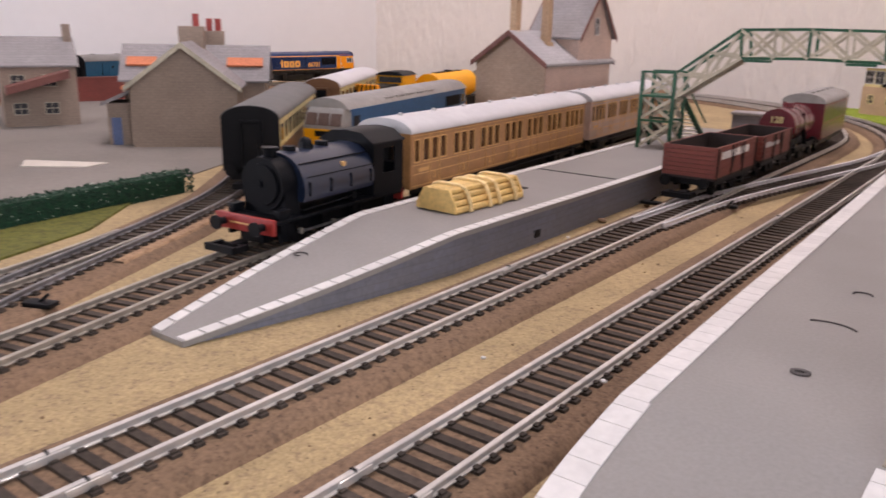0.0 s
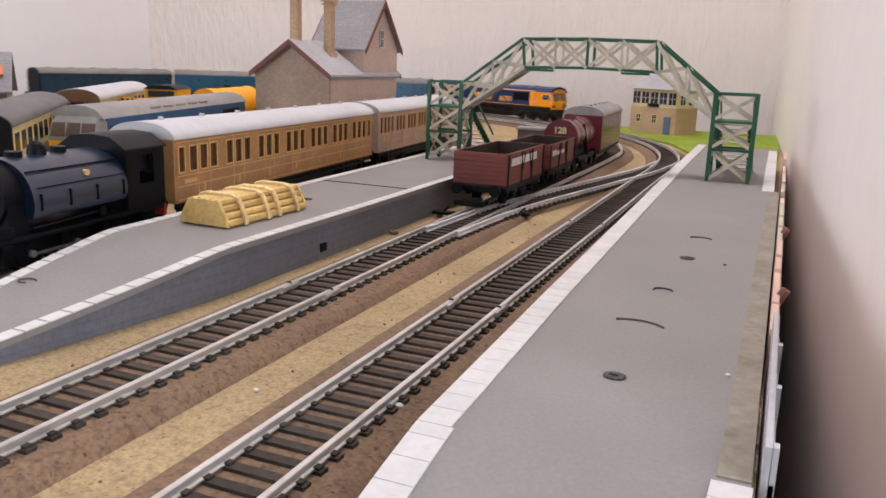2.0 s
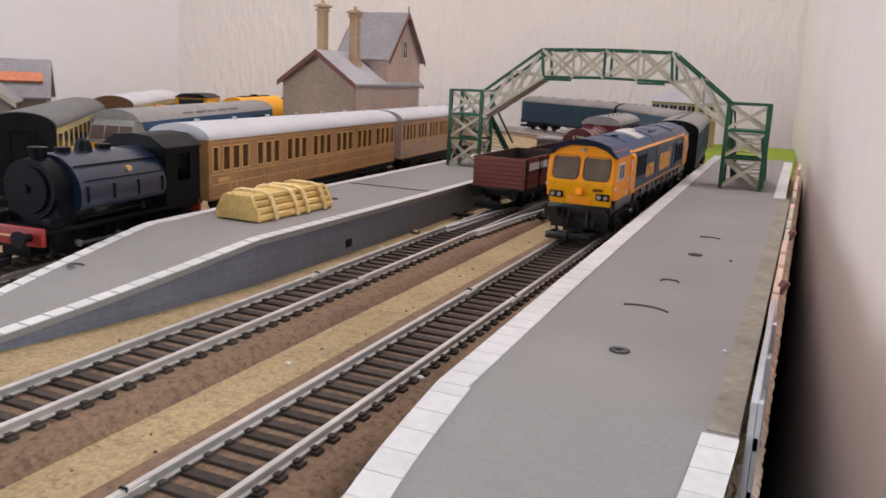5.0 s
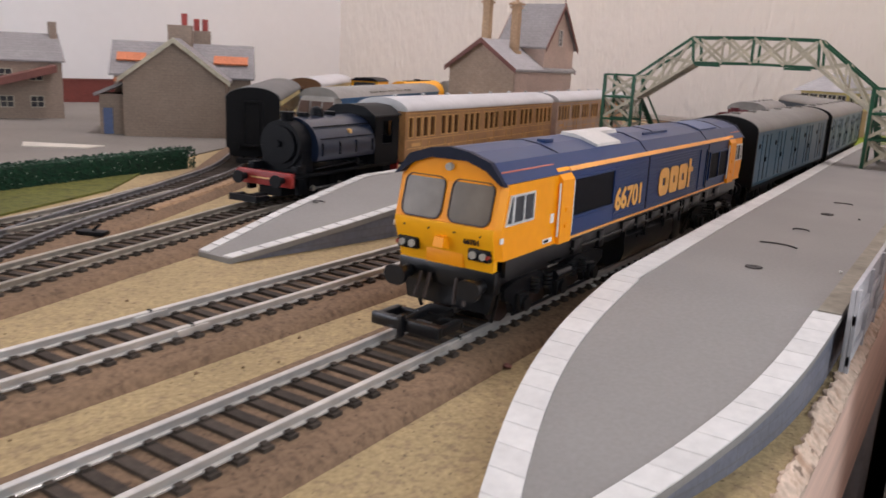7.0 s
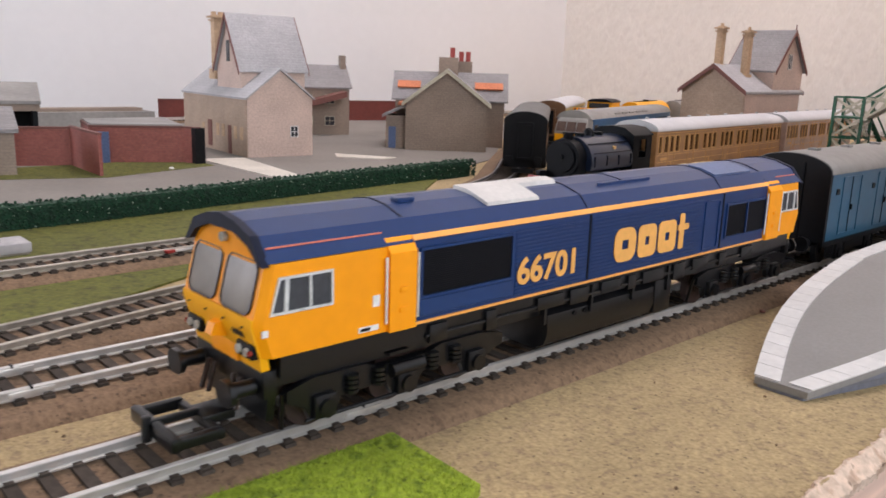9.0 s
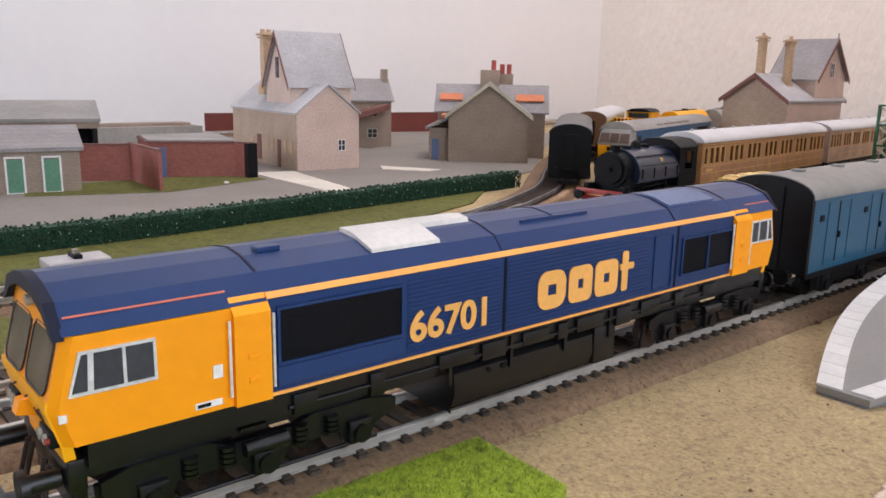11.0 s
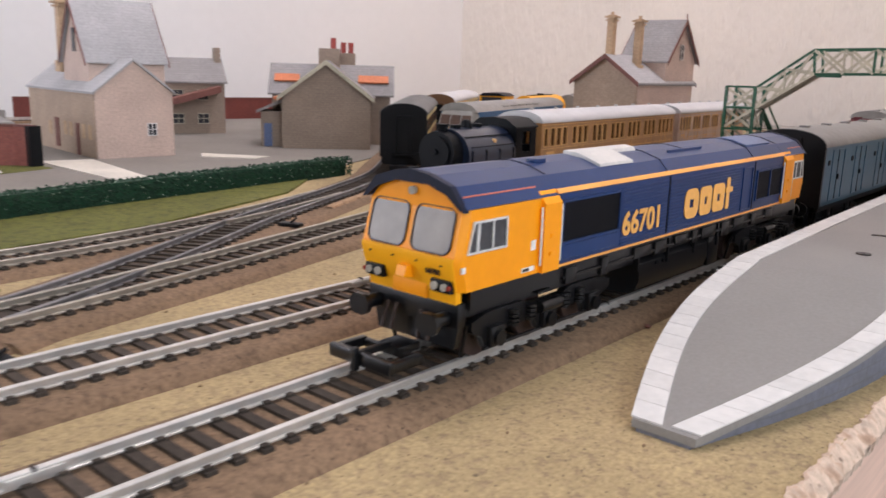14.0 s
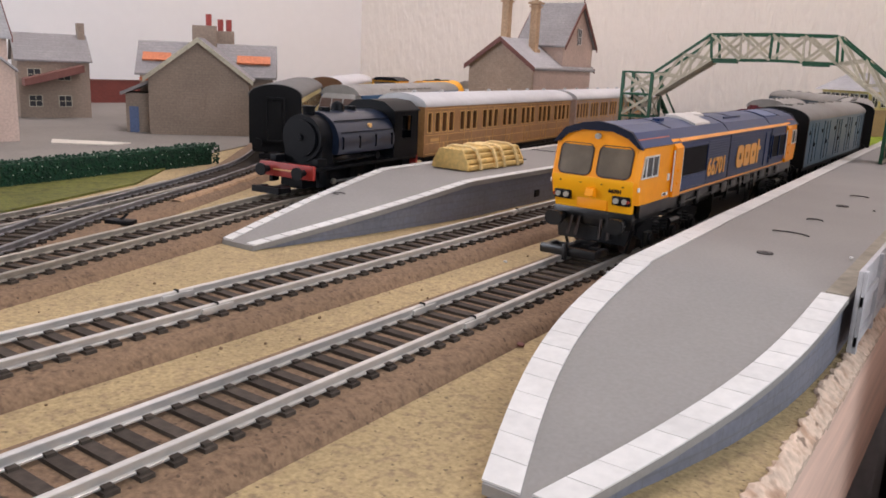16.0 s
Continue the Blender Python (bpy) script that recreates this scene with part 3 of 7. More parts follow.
def platform(name, left, right, ramp, length_end, label, bands, seam=None, joint=0.0001):
    """Ramped platform: left and right are edge lines from the tip on; ramp: (y of tip, z of tip, y where level)."""
    t = thing(name, Matrix(), label, "platform")

    def zz(y):
        k = min(max((y - ramp[0]) / (ramp[2] - ramp[0]), 0), 1)
        return ramp[1] + (0.020 - ramp[1]) * k

    bm, sides = bmesh.new(), bmesh.new()
    ys = sorted({round(ramp[0] + (length_end - ramp[0]) * k / 60, 4) for k in range(61)} | {ramp[2]})

    def at(line, y):
        for a, b in zip(line, line[1:]):
            if a[1] <= y <= b[1]:
                k = (y - a[1]) / (b[1] - a[1]) if b[1] > a[1] else 0
                return a[0] + (b[0] - a[0]) * k
        return line[0][0] if y < line[0][1] else line[-1][0]

    rows = [(at(left, y), at(right, y), y, zz(y)) for y in ys]
    vs = [[bm.verts.new(p) for p in ((x0, y, z), (x1, y, z), (x1, y, z - 0.0022), (x0, y, z - 0.0022))] for x0, x1, y, z in rows]
    for r, s in zip(vs, vs[1:]):
        for i in range(4):
            bm.faces.new((r[i], r[(i + 1) % 4], s[(i + 1) % 4], s[i]))
    bm.faces.new(vs[0]), bm.faces.new(vs[-1][::-1])
    bmesh.ops.recalc_face_normals(bm, faces=bm.faces)
    part("deck", bm, TARMAC, t, "smooth grey card platform deck")
    vs = [[sides.verts.new(p) for p in ((x0 + 0.0012, y, z - 0.0021), (x1 - 0.0012, y, z - 0.0021), (x1 - 0.0012, y, 0.001), (x0 + 0.0012, y, 0.001))] for x0, x1, y, z in rows]
    for r, s in zip(vs, vs[1:]):
        for i in range(4):
            sides.faces.new((r[i], r[(i + 1) % 4], s[(i + 1) % 4], s[i]))
    sides.faces.new(vs[0]), sides.faces.new(vs[-1][::-1])
    bmesh.ops.recalc_face_normals(sides, faces=sides.faces)
    part("side_wall", sides, BLOCK, t, "grey coursed block platform side")
    for line, side, y0, y1, w, pitch in bands:
        y = y0
        while y < y1 - pitch * 0.3:
            ya, yb = y + joint, min(y + pitch, y1) - joint
            xa, xb = at(line, ya), at(line, yb)
            bmb = bmesh.new()
            z0a, z0b = zz(ya) + 0.00005, zz(yb) + 0.00005
            h = 0.0004
            lo = [bmb.verts.new(p) for p in ((xa - side * 0.0003, ya, z0a), (xa + side * w, ya, z0a), (xb + side * w, yb, z0b), (xb - side * 0.0003, yb, z0b))]
            hi = [bmb.verts.new(v.co + Vector((0, 0, h))) for v in lo]
            bmb.faces.new(lo), bmb.faces.new(hi[::-1])
            for i in range(4):
                bmb.faces.new((lo[i], hi[i], hi[(i + 1) % 4], lo[(i + 1) % 4]))
            bmesh.ops.recalc_face_normals(bmb, faces=bmb.faces)
            part("edging_slab", bmb, WHITE, t)
            y += pitch
    if seam:
        part("seam", box(at(left, seam) + 0.001, at(right, seam) - 0.001, seam - 0.0006, seam + 0.0006, 0.0190, 0.0203), BLACK, t, "dark joint across the deck")
    return t


def curve(p, q, bulge, n=14):
    """A bowed edge from p to q."""
    out = []
    for k in range(n + 1):
        u = k / n
        out.append((p[0] + (q[0] - p[0]) * (u + bulge * math.sin(math.pi * u)), p[1] + (q[1] - p[1]) * u))
    return out


RL = curve((-0.0075, 0.090), (-0.0325, 0.212), 0.285) + [(-0.0355, 0.32), (-0.039, 0.50), (-0.0435, 0.72), (-0.046, 0.90)]
RR = curve((0.0085, 0.091), (0.0305, 0.214), 0.26) + [(0.0305, 0.25), (0.028, 0.50), (0.025, 0.90)]
platform("near_platform", RL, RR, (0.090, 0.0045, 0.212), 0.90, "long grey platform with white slab edging and ramped end", [(RL, 1, 0.0905, 0.212, 0.0077, 0.0078), (RL, 1, 0.212, 0.90, 0.0070, 0.0078), (RR, -1, 0.0915, 0.214, 0.0068, 0.0078), (RR, -1, 0.60, 0.88, 0.0068, 0.0078)])
LL = curve((-0.196, 0.188), (-0.216, 0.313), 0.12) + [(-0.221, 0.46), (-0.226, 0.64), (-0.23, 0.78)]
LR = curve((-0.178, 0.188), (-0.157, 0.312), 0.10) + [(-0.156, 0.42), (-0.157, 0.54), (-0.158, 0.66), (-0.162, 0.78)]
platform("island_platform", LL, LR, (0.188, 0.0035, 0.312), 0.78, "grey island platform with white edging and block sides", [(LL, 1, 0.1885, 0.78, 0.0048, 0.0075), (LR, -1, 0.1885, 0.78, 0.0048, 0.0075)], seam=0.481, joint=0.0004)


def platform_marks():
    rng = random.Random(7)
    for x, y, r, a0, a1 in ((-0.0015, 0.255, 0.0019, 0, 350), (-0.004, 0.294, 0.009, 30, 130), (-0.002, 0.338, 0.003, 0, 200), (0.001, 0.43, 0.005, 30, 150), (0.0, 0.39, 0.002, 0, 330), (-0.2, 0.262, 0.003, 40, 300), (-0.19, 0.42, 0.002, 0, 330)):
        bm = bmesh.new()
        z = 0.0203 if y > 0.312 or x > -0.1 else 0.0140
        n = 16
        pts = [(x + r * math.cos(radians(a0 + (a1 - a0) * k / n)), y + r * 0.8 * math.sin(radians(a0 + (a1 - a0) * k / n))) for k in range(n + 1)]
        for a, b in zip(pts, pts[1:]):
            beam((*a, z), (*b, z), 0.0005 if r > 0.0025 else 0.0016, 0.0005, bm, up=(0, 0, 1))
        tagged(part("glue_mark", bm, MARK), "dark curved scuff mark on the platform deck", "mark", group="platform marks")


platform_marks()


def back_fence():
    t = thing("platform_fence", Matrix(), "weathered wooden plank fence behind the platform", "fence")
    rng = random.Random(3)
    part("panel", box(0.0318, 0.0332, 0.2165, 0.305, 0.004, 0.0275, bevel=0.0004), PALEGREY, t, "grey card fence panel")
    for y in (0.2165, 0.246, 0.275):
        part("panel_post", box(0.0332, 0.0342, y, y + 0.0022, 0.004, 0.0275), PALEGREY, t)
    for z in (0.006, 0.0175):
        part("panel_rail", box(0.0332, 0.0340, 0.2165, 0.305, z, z + 0.0028), PALEGREY, t)
    y = 0.307
    while y < 0.86:
        L = rng.uniform(0.02, 0.055)
        part("plank", box(0.0312, 0.0334, y, y + L - 0.001, 0.0015, 0.0215 + rng.uniform(-0.003, 0.003), bevel=0.0004), PINE if rng.random() < 0.6 else LATTICE, t)
        y += L
    part("back_strip", box(0.0245, 0.0304, 0.216, 0.60, 0.0196, 0.0204), BACKSTRIP, t, "worn brown-grey strip along the platform back")
    for y, z in ((0.345, 0.020), (0.46, 0.019), (0.475, 0.017)):
        part("bolt", rod((0.0330, y, z), (0.0350, y, z + 0.004), 0.0016), BARGE, t, "dark brown peg")


back_fence()


# ---- rolling stock ----
def shell(profile, y0, y1, seg=None, bm=None):
    """A body with the cross-section profile of (x, z) pairs for the right half, mirrored, along y."""
    full = profile + [(-x, z) for x, z in reversed(profile) if x > 0]
    return prism(full, y0, y1, "y", bm)


def arc_roof(w, z0, h, n=8):
    """Right half of an arched roof from the eave at (w, z0) up to the crown."""
    return [(w * math.cos(math.pi / 2 * k / n), z0 + h * math.sin(math.pi / 2 * k / n)) for k in range(n + 1)]


def bogie(parent, y, axles, r, w=0.0148, length=0.05):
    for s in (-1, 1):
        bm = box(s * w - 0.0016, s * w + 0.0016, y - length / 2, y + length / 2, 0.006, 0.0105, bevel=0.0006)
        for a in axles:
            box(s * w - 0.0026, s * w + 0.0026, y + a - 0.0035, y + a + 0.0035, 0.0035, 0.0115, bm, bevel=0.0006)
            rod((s * w, y + a, r), (s * w + s * 0.0034, y + a, r), 0.0024, bm, seg=10)
            rod((s * w + s * 0.001, y + a + 0.0065, 0.0045), (s * w + s * 0.001, y + a + 0.0065, 0.0125), 0.0014, bm, seg=8)
        part("bogie_frame", bm, BLACK, parent)
    for a in axles:
        for s in (-1, 1):
            wheel(parent, s * 0.0082, y + a, r, r)


def coupling(parent, y, s):
    bm = box(-0.0025, 0.0025, y, y + s * 0.010, 0.0035, 0.0055)
    for x in (-0.0075, 0.0075):
        box(x - 0.0011, x + 0.0011, y + s * 0.007, y + s * 0.017, 0.003, 0.0058, bm)
    box(-0.0086, 0.0086, y + s * 0.0155, y + s * 0.0178, 0.003, 0.0062, bm)
    box(-0.0086, 0.0086, y + s * 0.0070, y + s * 0.0088, 0.003, 0.0052, bm)
    return part("coupling", bm, BLACK, parent, "black plastic tension-lock coupling")


def buffers(parent, y, s, z=0.0145, x=0.0115, material=None):
    for k in (-1, 1):
        bm = rod((k * x, y, z), (k * x, y + s * 0.006, z), 0.0018, seg=12)
        rod((k * x, y + s * 0.0055, z), (k * x, y + s * 0.0068, z), 0.0034, bm, seg=14)
        part("buffer", bm, material or BLACK, parent)


def rounded(w, h, r, n=4):
    """A rounded rectangle outline, centred."""
    out = []
    for cx, cz, a0 in ((w / 2 - r, h / 2 - r, 0), (-w / 2 + r, h / 2 - r, 90), (-w / 2 + r, -h / 2 + r, 180), (w / 2 - r, -h / 2 + r, 270)):
        for k in range(n + 1):
            a = radians(a0 + 90 * k / n)
            out.append((cx + r * math.cos(a), cz + r * math.sin(a)))
    return out


def ring(w, h, r, t, bm, at, a0, a1, axis="y"):
    """A frame: the rounded outline with a smaller one cut out of it."""
    o, i = rounded(w, h, r), rounded(w - 2 * t, h - 2 * t, max(r - t, 0.0002))
    put = {"y": lambda u, v, a: (at[0] + u, a, at[1] + v), "x": lambda u, v, a: (a, at[0] + u, at[1] + v)}[axis]
    n = len(o)
    g = [[bm.verts.new(put(u, v, a)) for u, v in q] for q in (o, i) for a in (a0, a1)]
    fs = []
    for k in range(n):
        j = (k + 1) % n
        fs += [bm.faces.new((g[0][k], g[0][j], g[2][j], g[2][k])), bm.faces.new((g[1][k], g[3][k], g[3][j], g[1][j])),
               bm.faces.new((g[0][k], g[1][k], g[1][j], g[0][j])), bm.faces.new((g[2][k], g[2][j], g[3][j], g[3][k]))]
    bmesh.ops.recalc_face_normals(bm, faces=fs)
    return bm


def bogie_side(t, yb, s):
    """A cast side frame with pedestals, axle boxes, springs and brake gear; s: the side."""
    out = [(-0.0335, 0.0125), (-0.0335, 0.0098), (-0.0290, 0.0075), (-0.0272, 0.0042), (-0.0208, 0.0042), (-0.0190, 0.0082), (-0.0060, 0.0082), (-0.0035, 0.0045), (0.0035, 0.0045), (0.0060, 0.0082),
           (0.0190, 0.0082), (0.0208, 0.0042), (0.0272, 0.0042), (0.0290, 0.0075), (0.0350, 0.0098), (0.0350, 0.0125), (0.0270, 0.0142), (0.0120, 0.0142), (0.0080, 0.0128), (-0.0080, 0.0128), (-0.0120, 0.0142), (-0.0270, 0.0142)]
    fr = part("bogie_frame", prism([(yb + u, v) for u, v in out], s * 0.0142, s * 0.0162, "x"), CHASSIS, t, "black cast bogie side frame")
    for a in (-0.0240, 0.0, 0.0240):
        bm = box(s * 0.0150, s * 0.0178, yb + a - 0.0030, yb + a + 0.0030, 0.0045, 0.0102, bevel=0.0006)
        rod((s * 0.0170, yb + a, 0.0070), (s * 0.0188, yb + a, 0.0070), 0.0022, bm, seg=12)
        part("axle_box", bm, CHASSIS, fr)
    for a in (-0.0165, -0.0085, 0.0085, 0.0165):
        bm = bmesh.new()
        for k in range(4):
            rod((s * 0.0168, yb + a, 0.0086 + k * 0.0012), (s * 0.0168, yb + a, 0.0094 + k * 0.0012), 0.0017, bm, seg=10)
        part("spring", bm, CHASSIS, fr)
    part("brake_cylinder", rod((s * 0.0172, yb - 0.0050, 0.0112), (s * 0.0172, yb + 0.0050, 0.0112), 0.0017, seg=12), CHASSIS, fr)
    part("sand_pipe", rod((s * 0.0150, yb - 0.0340, 0.0120), (s * 0.0120, yb - 0.0325, 0.0022), 0.0006), CHASSIS, fr)
    part("brake_rod", rod((s * 0.0166, yb - 0.0290, 0.0046), (s * 0.0166, yb + 0.0290, 0.0046), 0.0005), CHASSIS, fr)


def wide_coupling(parent, y, s):
    """A tension-lock coupling: drawbar, wide loop with a rounded bumper bar, hook."""
    bm = box(-0.0040, 0.0040, y, y + s * 0.008, 0.0040, 0.0062, bevel=0.0004)
    for x in (-0.0100, 0.0100):
        box(x - 0.0011, x + 0.0011, y + s * 0.0065, y + s * 0.0175, 0.0034, 0.0060, bm, bevel=0.0006)
    box(-0.0112, 0.0112, y + s * 0.0160, y + s * 0.0184, 0.0030, 0.0066, bm, bevel=0.0009)
    box(-0.0112, 0.0112, y + s * 0.0060, y + s * 0.0080, 0.0034, 0.0056, bm, bevel=0.0006)
    c = part("coupling", bm, CHASSIS, parent, "black plastic tension-lock coupling")
    bm = box(-0.0012, 0.0004, y + s * 0.0070, y + s * 0.0190, 0.0052, 0.0068, bevel=0.0003)
    box(-0.0012, 0.0004, y + s * 0.0180, y + s * 0.0200, 0.0020, 0.0080, bm, bevel=0.0004)
    part("hook", bm, CHASSIS, c)
    return c


LOCO_L = 0.2490


def diesel():
    """Waist of the front at local y = -0.0020, body runs to +y; z from the rail top."""
    t = thing("freight_locomotive", Matrix(), "navy blue and orange six-axle diesel locomotive on the near track", "locomotive")
    L, W = LOCO_L, 0.0175
    zb, ze, zr = 0.0216, 0.0425, 0.0502
    B0, B1 = 0.0405, 0.2190
    roof = [(W, ze), (0.0128, 0.0476), (0.0062, zr - 0.0004), (0, zr + 0.0004)]
    part("body", shell([(W, zb)] + roof, B0, B1), BLUE, t, "navy blue ribbed body side").data.set_sharp_from_angle(angle=radians(11))
    for y in (B0, B1):
        part("roof_seam", shell([(x * 1.006, z + 0.0002) for x, z in roof[1:]], y - 0.0003, y + 0.0003), HOOD, t)
    for f, ya, yb in ((1, -0.0020, B0), (-1, L, B1)):
        # the front is furthest out at the waist and falls back above and below it
        bm = bmesh.new()
        rows = []
        for z, d, w in ((zb, 0.0022, 0.0158), (0.0262, 0.0008, 0.0161), (0.0292, 0.0, 0.0162), (0.0310, 0.0003, 0.0162), (ze - 0.0002, 0.0032, 0.0158)):
            y = ya + f * d
            rows.append([bm.verts.new(p) for p in ((-w, y, z), (w, y, z), (W, y + f * 0.0017, z), (W, yb, z), (-W, yb, z), (-W, y + f * 0.0017, z))])
        for r, s in zip(rows, rows[1:]):
            for i in range(6):
                bm.faces.new((r[i], r[(i + 1) % 6], s[(i + 1) % 6], s[i]))
        bm.faces.new(rows[0]), bm.faces.new(rows[-1])
        bmesh.ops.recalc_face_normals(bm, faces=bm.faces)
        cab = part("cab", bm, ORANGE, t, "bright orange cab with yellow front")
        bm = shell([(W + 0.0001, ze)] + roof[1:], ya + f * 0.0030, yb)
        part("cab_roof", bm, BLUE, t, "shade-darkened blue cab roof").data.set_sharp_from_angle(angle=radians(11))
        # yellow nose below the windscreens, with a lower skirt
        bm = bmesh.new()
        rows = [[bm.verts.new((x, ya + f * (d + e), z)) for x, e in ((-w, -0.0004), (w, -0.0004), (w, 0.0016), (-w, 0.0016))] for z, d, w in ((0.0182, 0.0028, 0.0154), (0.0216, 0.0022, 0.0157), (0.0262, 0.0008, 0.0160), (0.0290, 0.0, 0.0161), (0.0305, 0.0001, 0.0161))]
        for r, s in zip(rows, rows[1:]):
            for i in range(4):
                bm.faces.new((r[i], r[(i + 1) % 4], s[(i + 1) % 4], s[i]))
        bm.faces.new(rows[0]), bm.faces.new(rows[-1])
        bmesh.ops.recalc_face_normals(bm, faces=bm.faces)
        nose = part("nose_panel", bm, YELLOW, cab, "yellow nose panel")
        part("lower_valance", box(-0.0062, 0.0062, ya + f * 0.0016, ya + f * 0.0036, 0.0182, 0.0226, bevel=0.0004), ORANGE, nose, "orange lower panel")
        lean = math.degrees(math.atan2(0.0029, 0.0113))
        m = Matrix.Translation((0, ya + f * 0.0017, 0.0366)) @ Matrix.Rotation(radians(-f * lean), 4, "X") @ Matrix.Translation((0, 0, -0.0366))
        for sx in (-1, 1):
            fl = bmesh.new()
            ring(0.0136, 0.0122, 0.0026, 0.0004, fl, (sx * 0.0078, 0.0366), -0.0004, 0.0006)
            bmesh.ops.transform(fl, matrix=m, verts=fl.verts)
            part("windscreen_frame", fl, RUBBER, cab, "dark rubber windscreen surround")
            bm = prism([(sx * 0.0078 + u, 0.0366 + v) for u, v in rounded(0.0130, 0.0116, 0.0022)], -0.0002, 0.0003, "y")
            bmesh.ops.transform(bm, matrix=m, verts=bm.verts)
            part("windscreen", bm, PALEGLASS, cab, "pale reflecting windscreen")
            for x in (0.0042, 0.0125):
                part("lamp_iron", rod((sx * x, ya - f * 0.0004, 0.0283), (sx * x, ya - f * 0.0009, 0.0283), 0.00025, seg=8), RUBBER, nose)
            hz = ya + f * 0.0013
            lampb = part("lamp_housing", box(sx * 0.0118 - 0.0034, sx * 0.0118 + 0.0034, hz - f * 0.0012, hz + f * 0.001, 0.0212, 0.0246, bevel=0.0005), BLACK, nose)
            for dx, mt, r in ((-0.0017, LAMPGLASS, 0.0011), (0.0016, LAMPGLASS, 0.0010), (0.0031, REDLENS, 0.0006)):
                part("lamp", rod((sx * 0.0118 + sx * dx, hz - f * 0.0011, 0.0229), (sx * 0.0118 + sx * dx, hz - f * 0.0018, 0.0229), r, seg=14), mt, lampb)
        part("front_plate", prism([(-0.0160, ze - 0.0010), (0.0160, ze - 0.0010), (0.0122, 0.0458), (0.0060, 0.0479), (-0.0060, 0.0479), (-0.0122, 0.0458)], ya + f * 0.0028, ya + f * 0.0054, "y"), ORANGE, cab)
        part("roof_hood", prism([(W + 0.0004, ze - 0.0006), (0.0131, 0.0479), (0.0063, zr - 0.0001), (0, zr + 0.0008), (-0.0063, zr - 0.0001), (-0.0131, 0.0479), (-W - 0.0004, ze - 0.0006), (-0.0162, ze - 0.0002), (-0.0120, 0.0455), (-0.0059, 0.0476), (0.0059, 0.0476), (0.0120, 0.0455), (0.0162, ze - 0.0002)], ya + f * 0.0014, ya + f * 0.0034, "y"), HOOD, cab, "dark roof hood over the windscreens")
        part("marker_lamp", rod((0, ya + f * 0.0034, 0.0455), (0, ya + f * 0.0016, 0.0455), 0.0011, seg=14), LAMPGLASS, cab)
        part("jumper_box", prism([(ya - f * 0.0022, 0.0238), (ya + f * 0.002, 0.0228), (ya + f * 0.002, 0.0268), (ya - f * 0.0014, 0.0264)], -0.0016, 0.0016, "x"), ORANGE, nose)
        text_mesh("nose_number", "66701", 0.0021, Matrix.Translation((f * 0.0068, ya + f * 0.0003, 0.0256)) @ Euler((radians(108), 0, 0 if f > 0 else math.pi)).to_matrix().to_4x4(), RUBBER, nose, 0.0001)
        # side windows, doors and handrails
        y0 = 0.0 if f > 0 else L - 0.0020
        for sx in (-1, 1):
            Y = lambda v: y0 + f * v
            o = [(0.0012, 0.0312), (0.0172, 0.0312), (0.0172, 0.0394), (0.0034, 0.0394)]
            c = (sum(u for u, v in o) / 4, sum(v for u, v in o) / 4)
            i = [(c[0] + (u - c[0]) * 0.93, c[1] + (v - c[1]) * 0.86) for u, v in o]
            bm = bmesh.new()
            for a, b, p, q in zip(o, o[1:] + o[:1], i, i[1:] + i[:1]):
                prism([(Y(a[0]), a[1]), (Y(b[0]), b[1]), (Y(q[0]), q[1]), (Y(p[0]), p[1])], sx * (W - 0.0002), sx * (W + 0.0005), "x", bm)
            prism([(Y(0.0046), 0.0316), (Y(0.0056), 0.0316), (Y(0.0060), 0.0390), (Y(0.0050), 0.0390)], sx * (W - 0.0001), sx * (W + 0.00045), "x", bm)
            box(sx * W, sx * (W + 0.00045), Y(0.0110), Y(0.0116), 0.0316, 0.0390, bm)
            part("side_window_frame", bm, ALU, cab, "bright metal window frame")
            part("side_window", prism([(Y(u), v) for u, v in i], sx * (W - 0.0004), sx * (W + 0.00015), "x"), WINDOW, cab)
            y1, y2 = sorted((Y(0.0325), Y(0.0406)) if f > 0 else (B1 - 0.0008, B1 + 0.0095))
            hood = part("door_hood", prism([(sx * (W - 0.001), zb), (sx * (W + 0.0014), zb), (sx * (W + 0.0014), 0.0408), (sx * (W - 0.0012), 0.0440), (sx * (W - 0.004), 0.0452)], y1, y2, "y"), ORANGE, cab, "raised orange door pillar")
            ym = (y1 + y2) / 2
            for z in (0.0262, 0.0312):
                part("hinge", box(sx * (W + 0.0013), sx * (W + 0.0018), ym - 0.0012, ym + 0.0012, z, z + 0.0013, bevel=0.0002), ORANGE, hood)
            for yh in (y1 - 0.0008, y2 + 0.0008):
                part("handrail", rod((sx * (W + 0.0010), yh, 0.0240), (sx * (W + 0.0010), yh, 0.0400), 0.00033), ALU, cab)
            part("lining", prism([(sx * 0.0150, 0.0451), (sx * 0.01535, 0.0451), (sx * 0.0151, 0.0454), (sx * 0.0148, 0.0454)], *sorted((ya + f * 0.004, y1 if f > 0 else y2)), "y"), CABLINE, cab)
            if f > 0:
                part("label_plate", box(sx * W, sx * (W + 0.0003), 0.0243, 0.0300, 0.0228, 0.0241), LETTER, cab)
                part("label_bar", box(sx * W, sx * (W + 0.0004), 0.0247, 0.0275, 0.0231, 0.0238), BLACK, cab)
                part("data_panel", box(sx * W, sx * (W + 0.0003), 0.0283, 0.0303, 0.0285, 0.0312), LETTER, cab)
                part("warning_label", box(sx * (W - 0.0002), sx * (W + 0.0003), -0.0006, 0.0008, 0.0268, 0.0283), LETTER, cab)
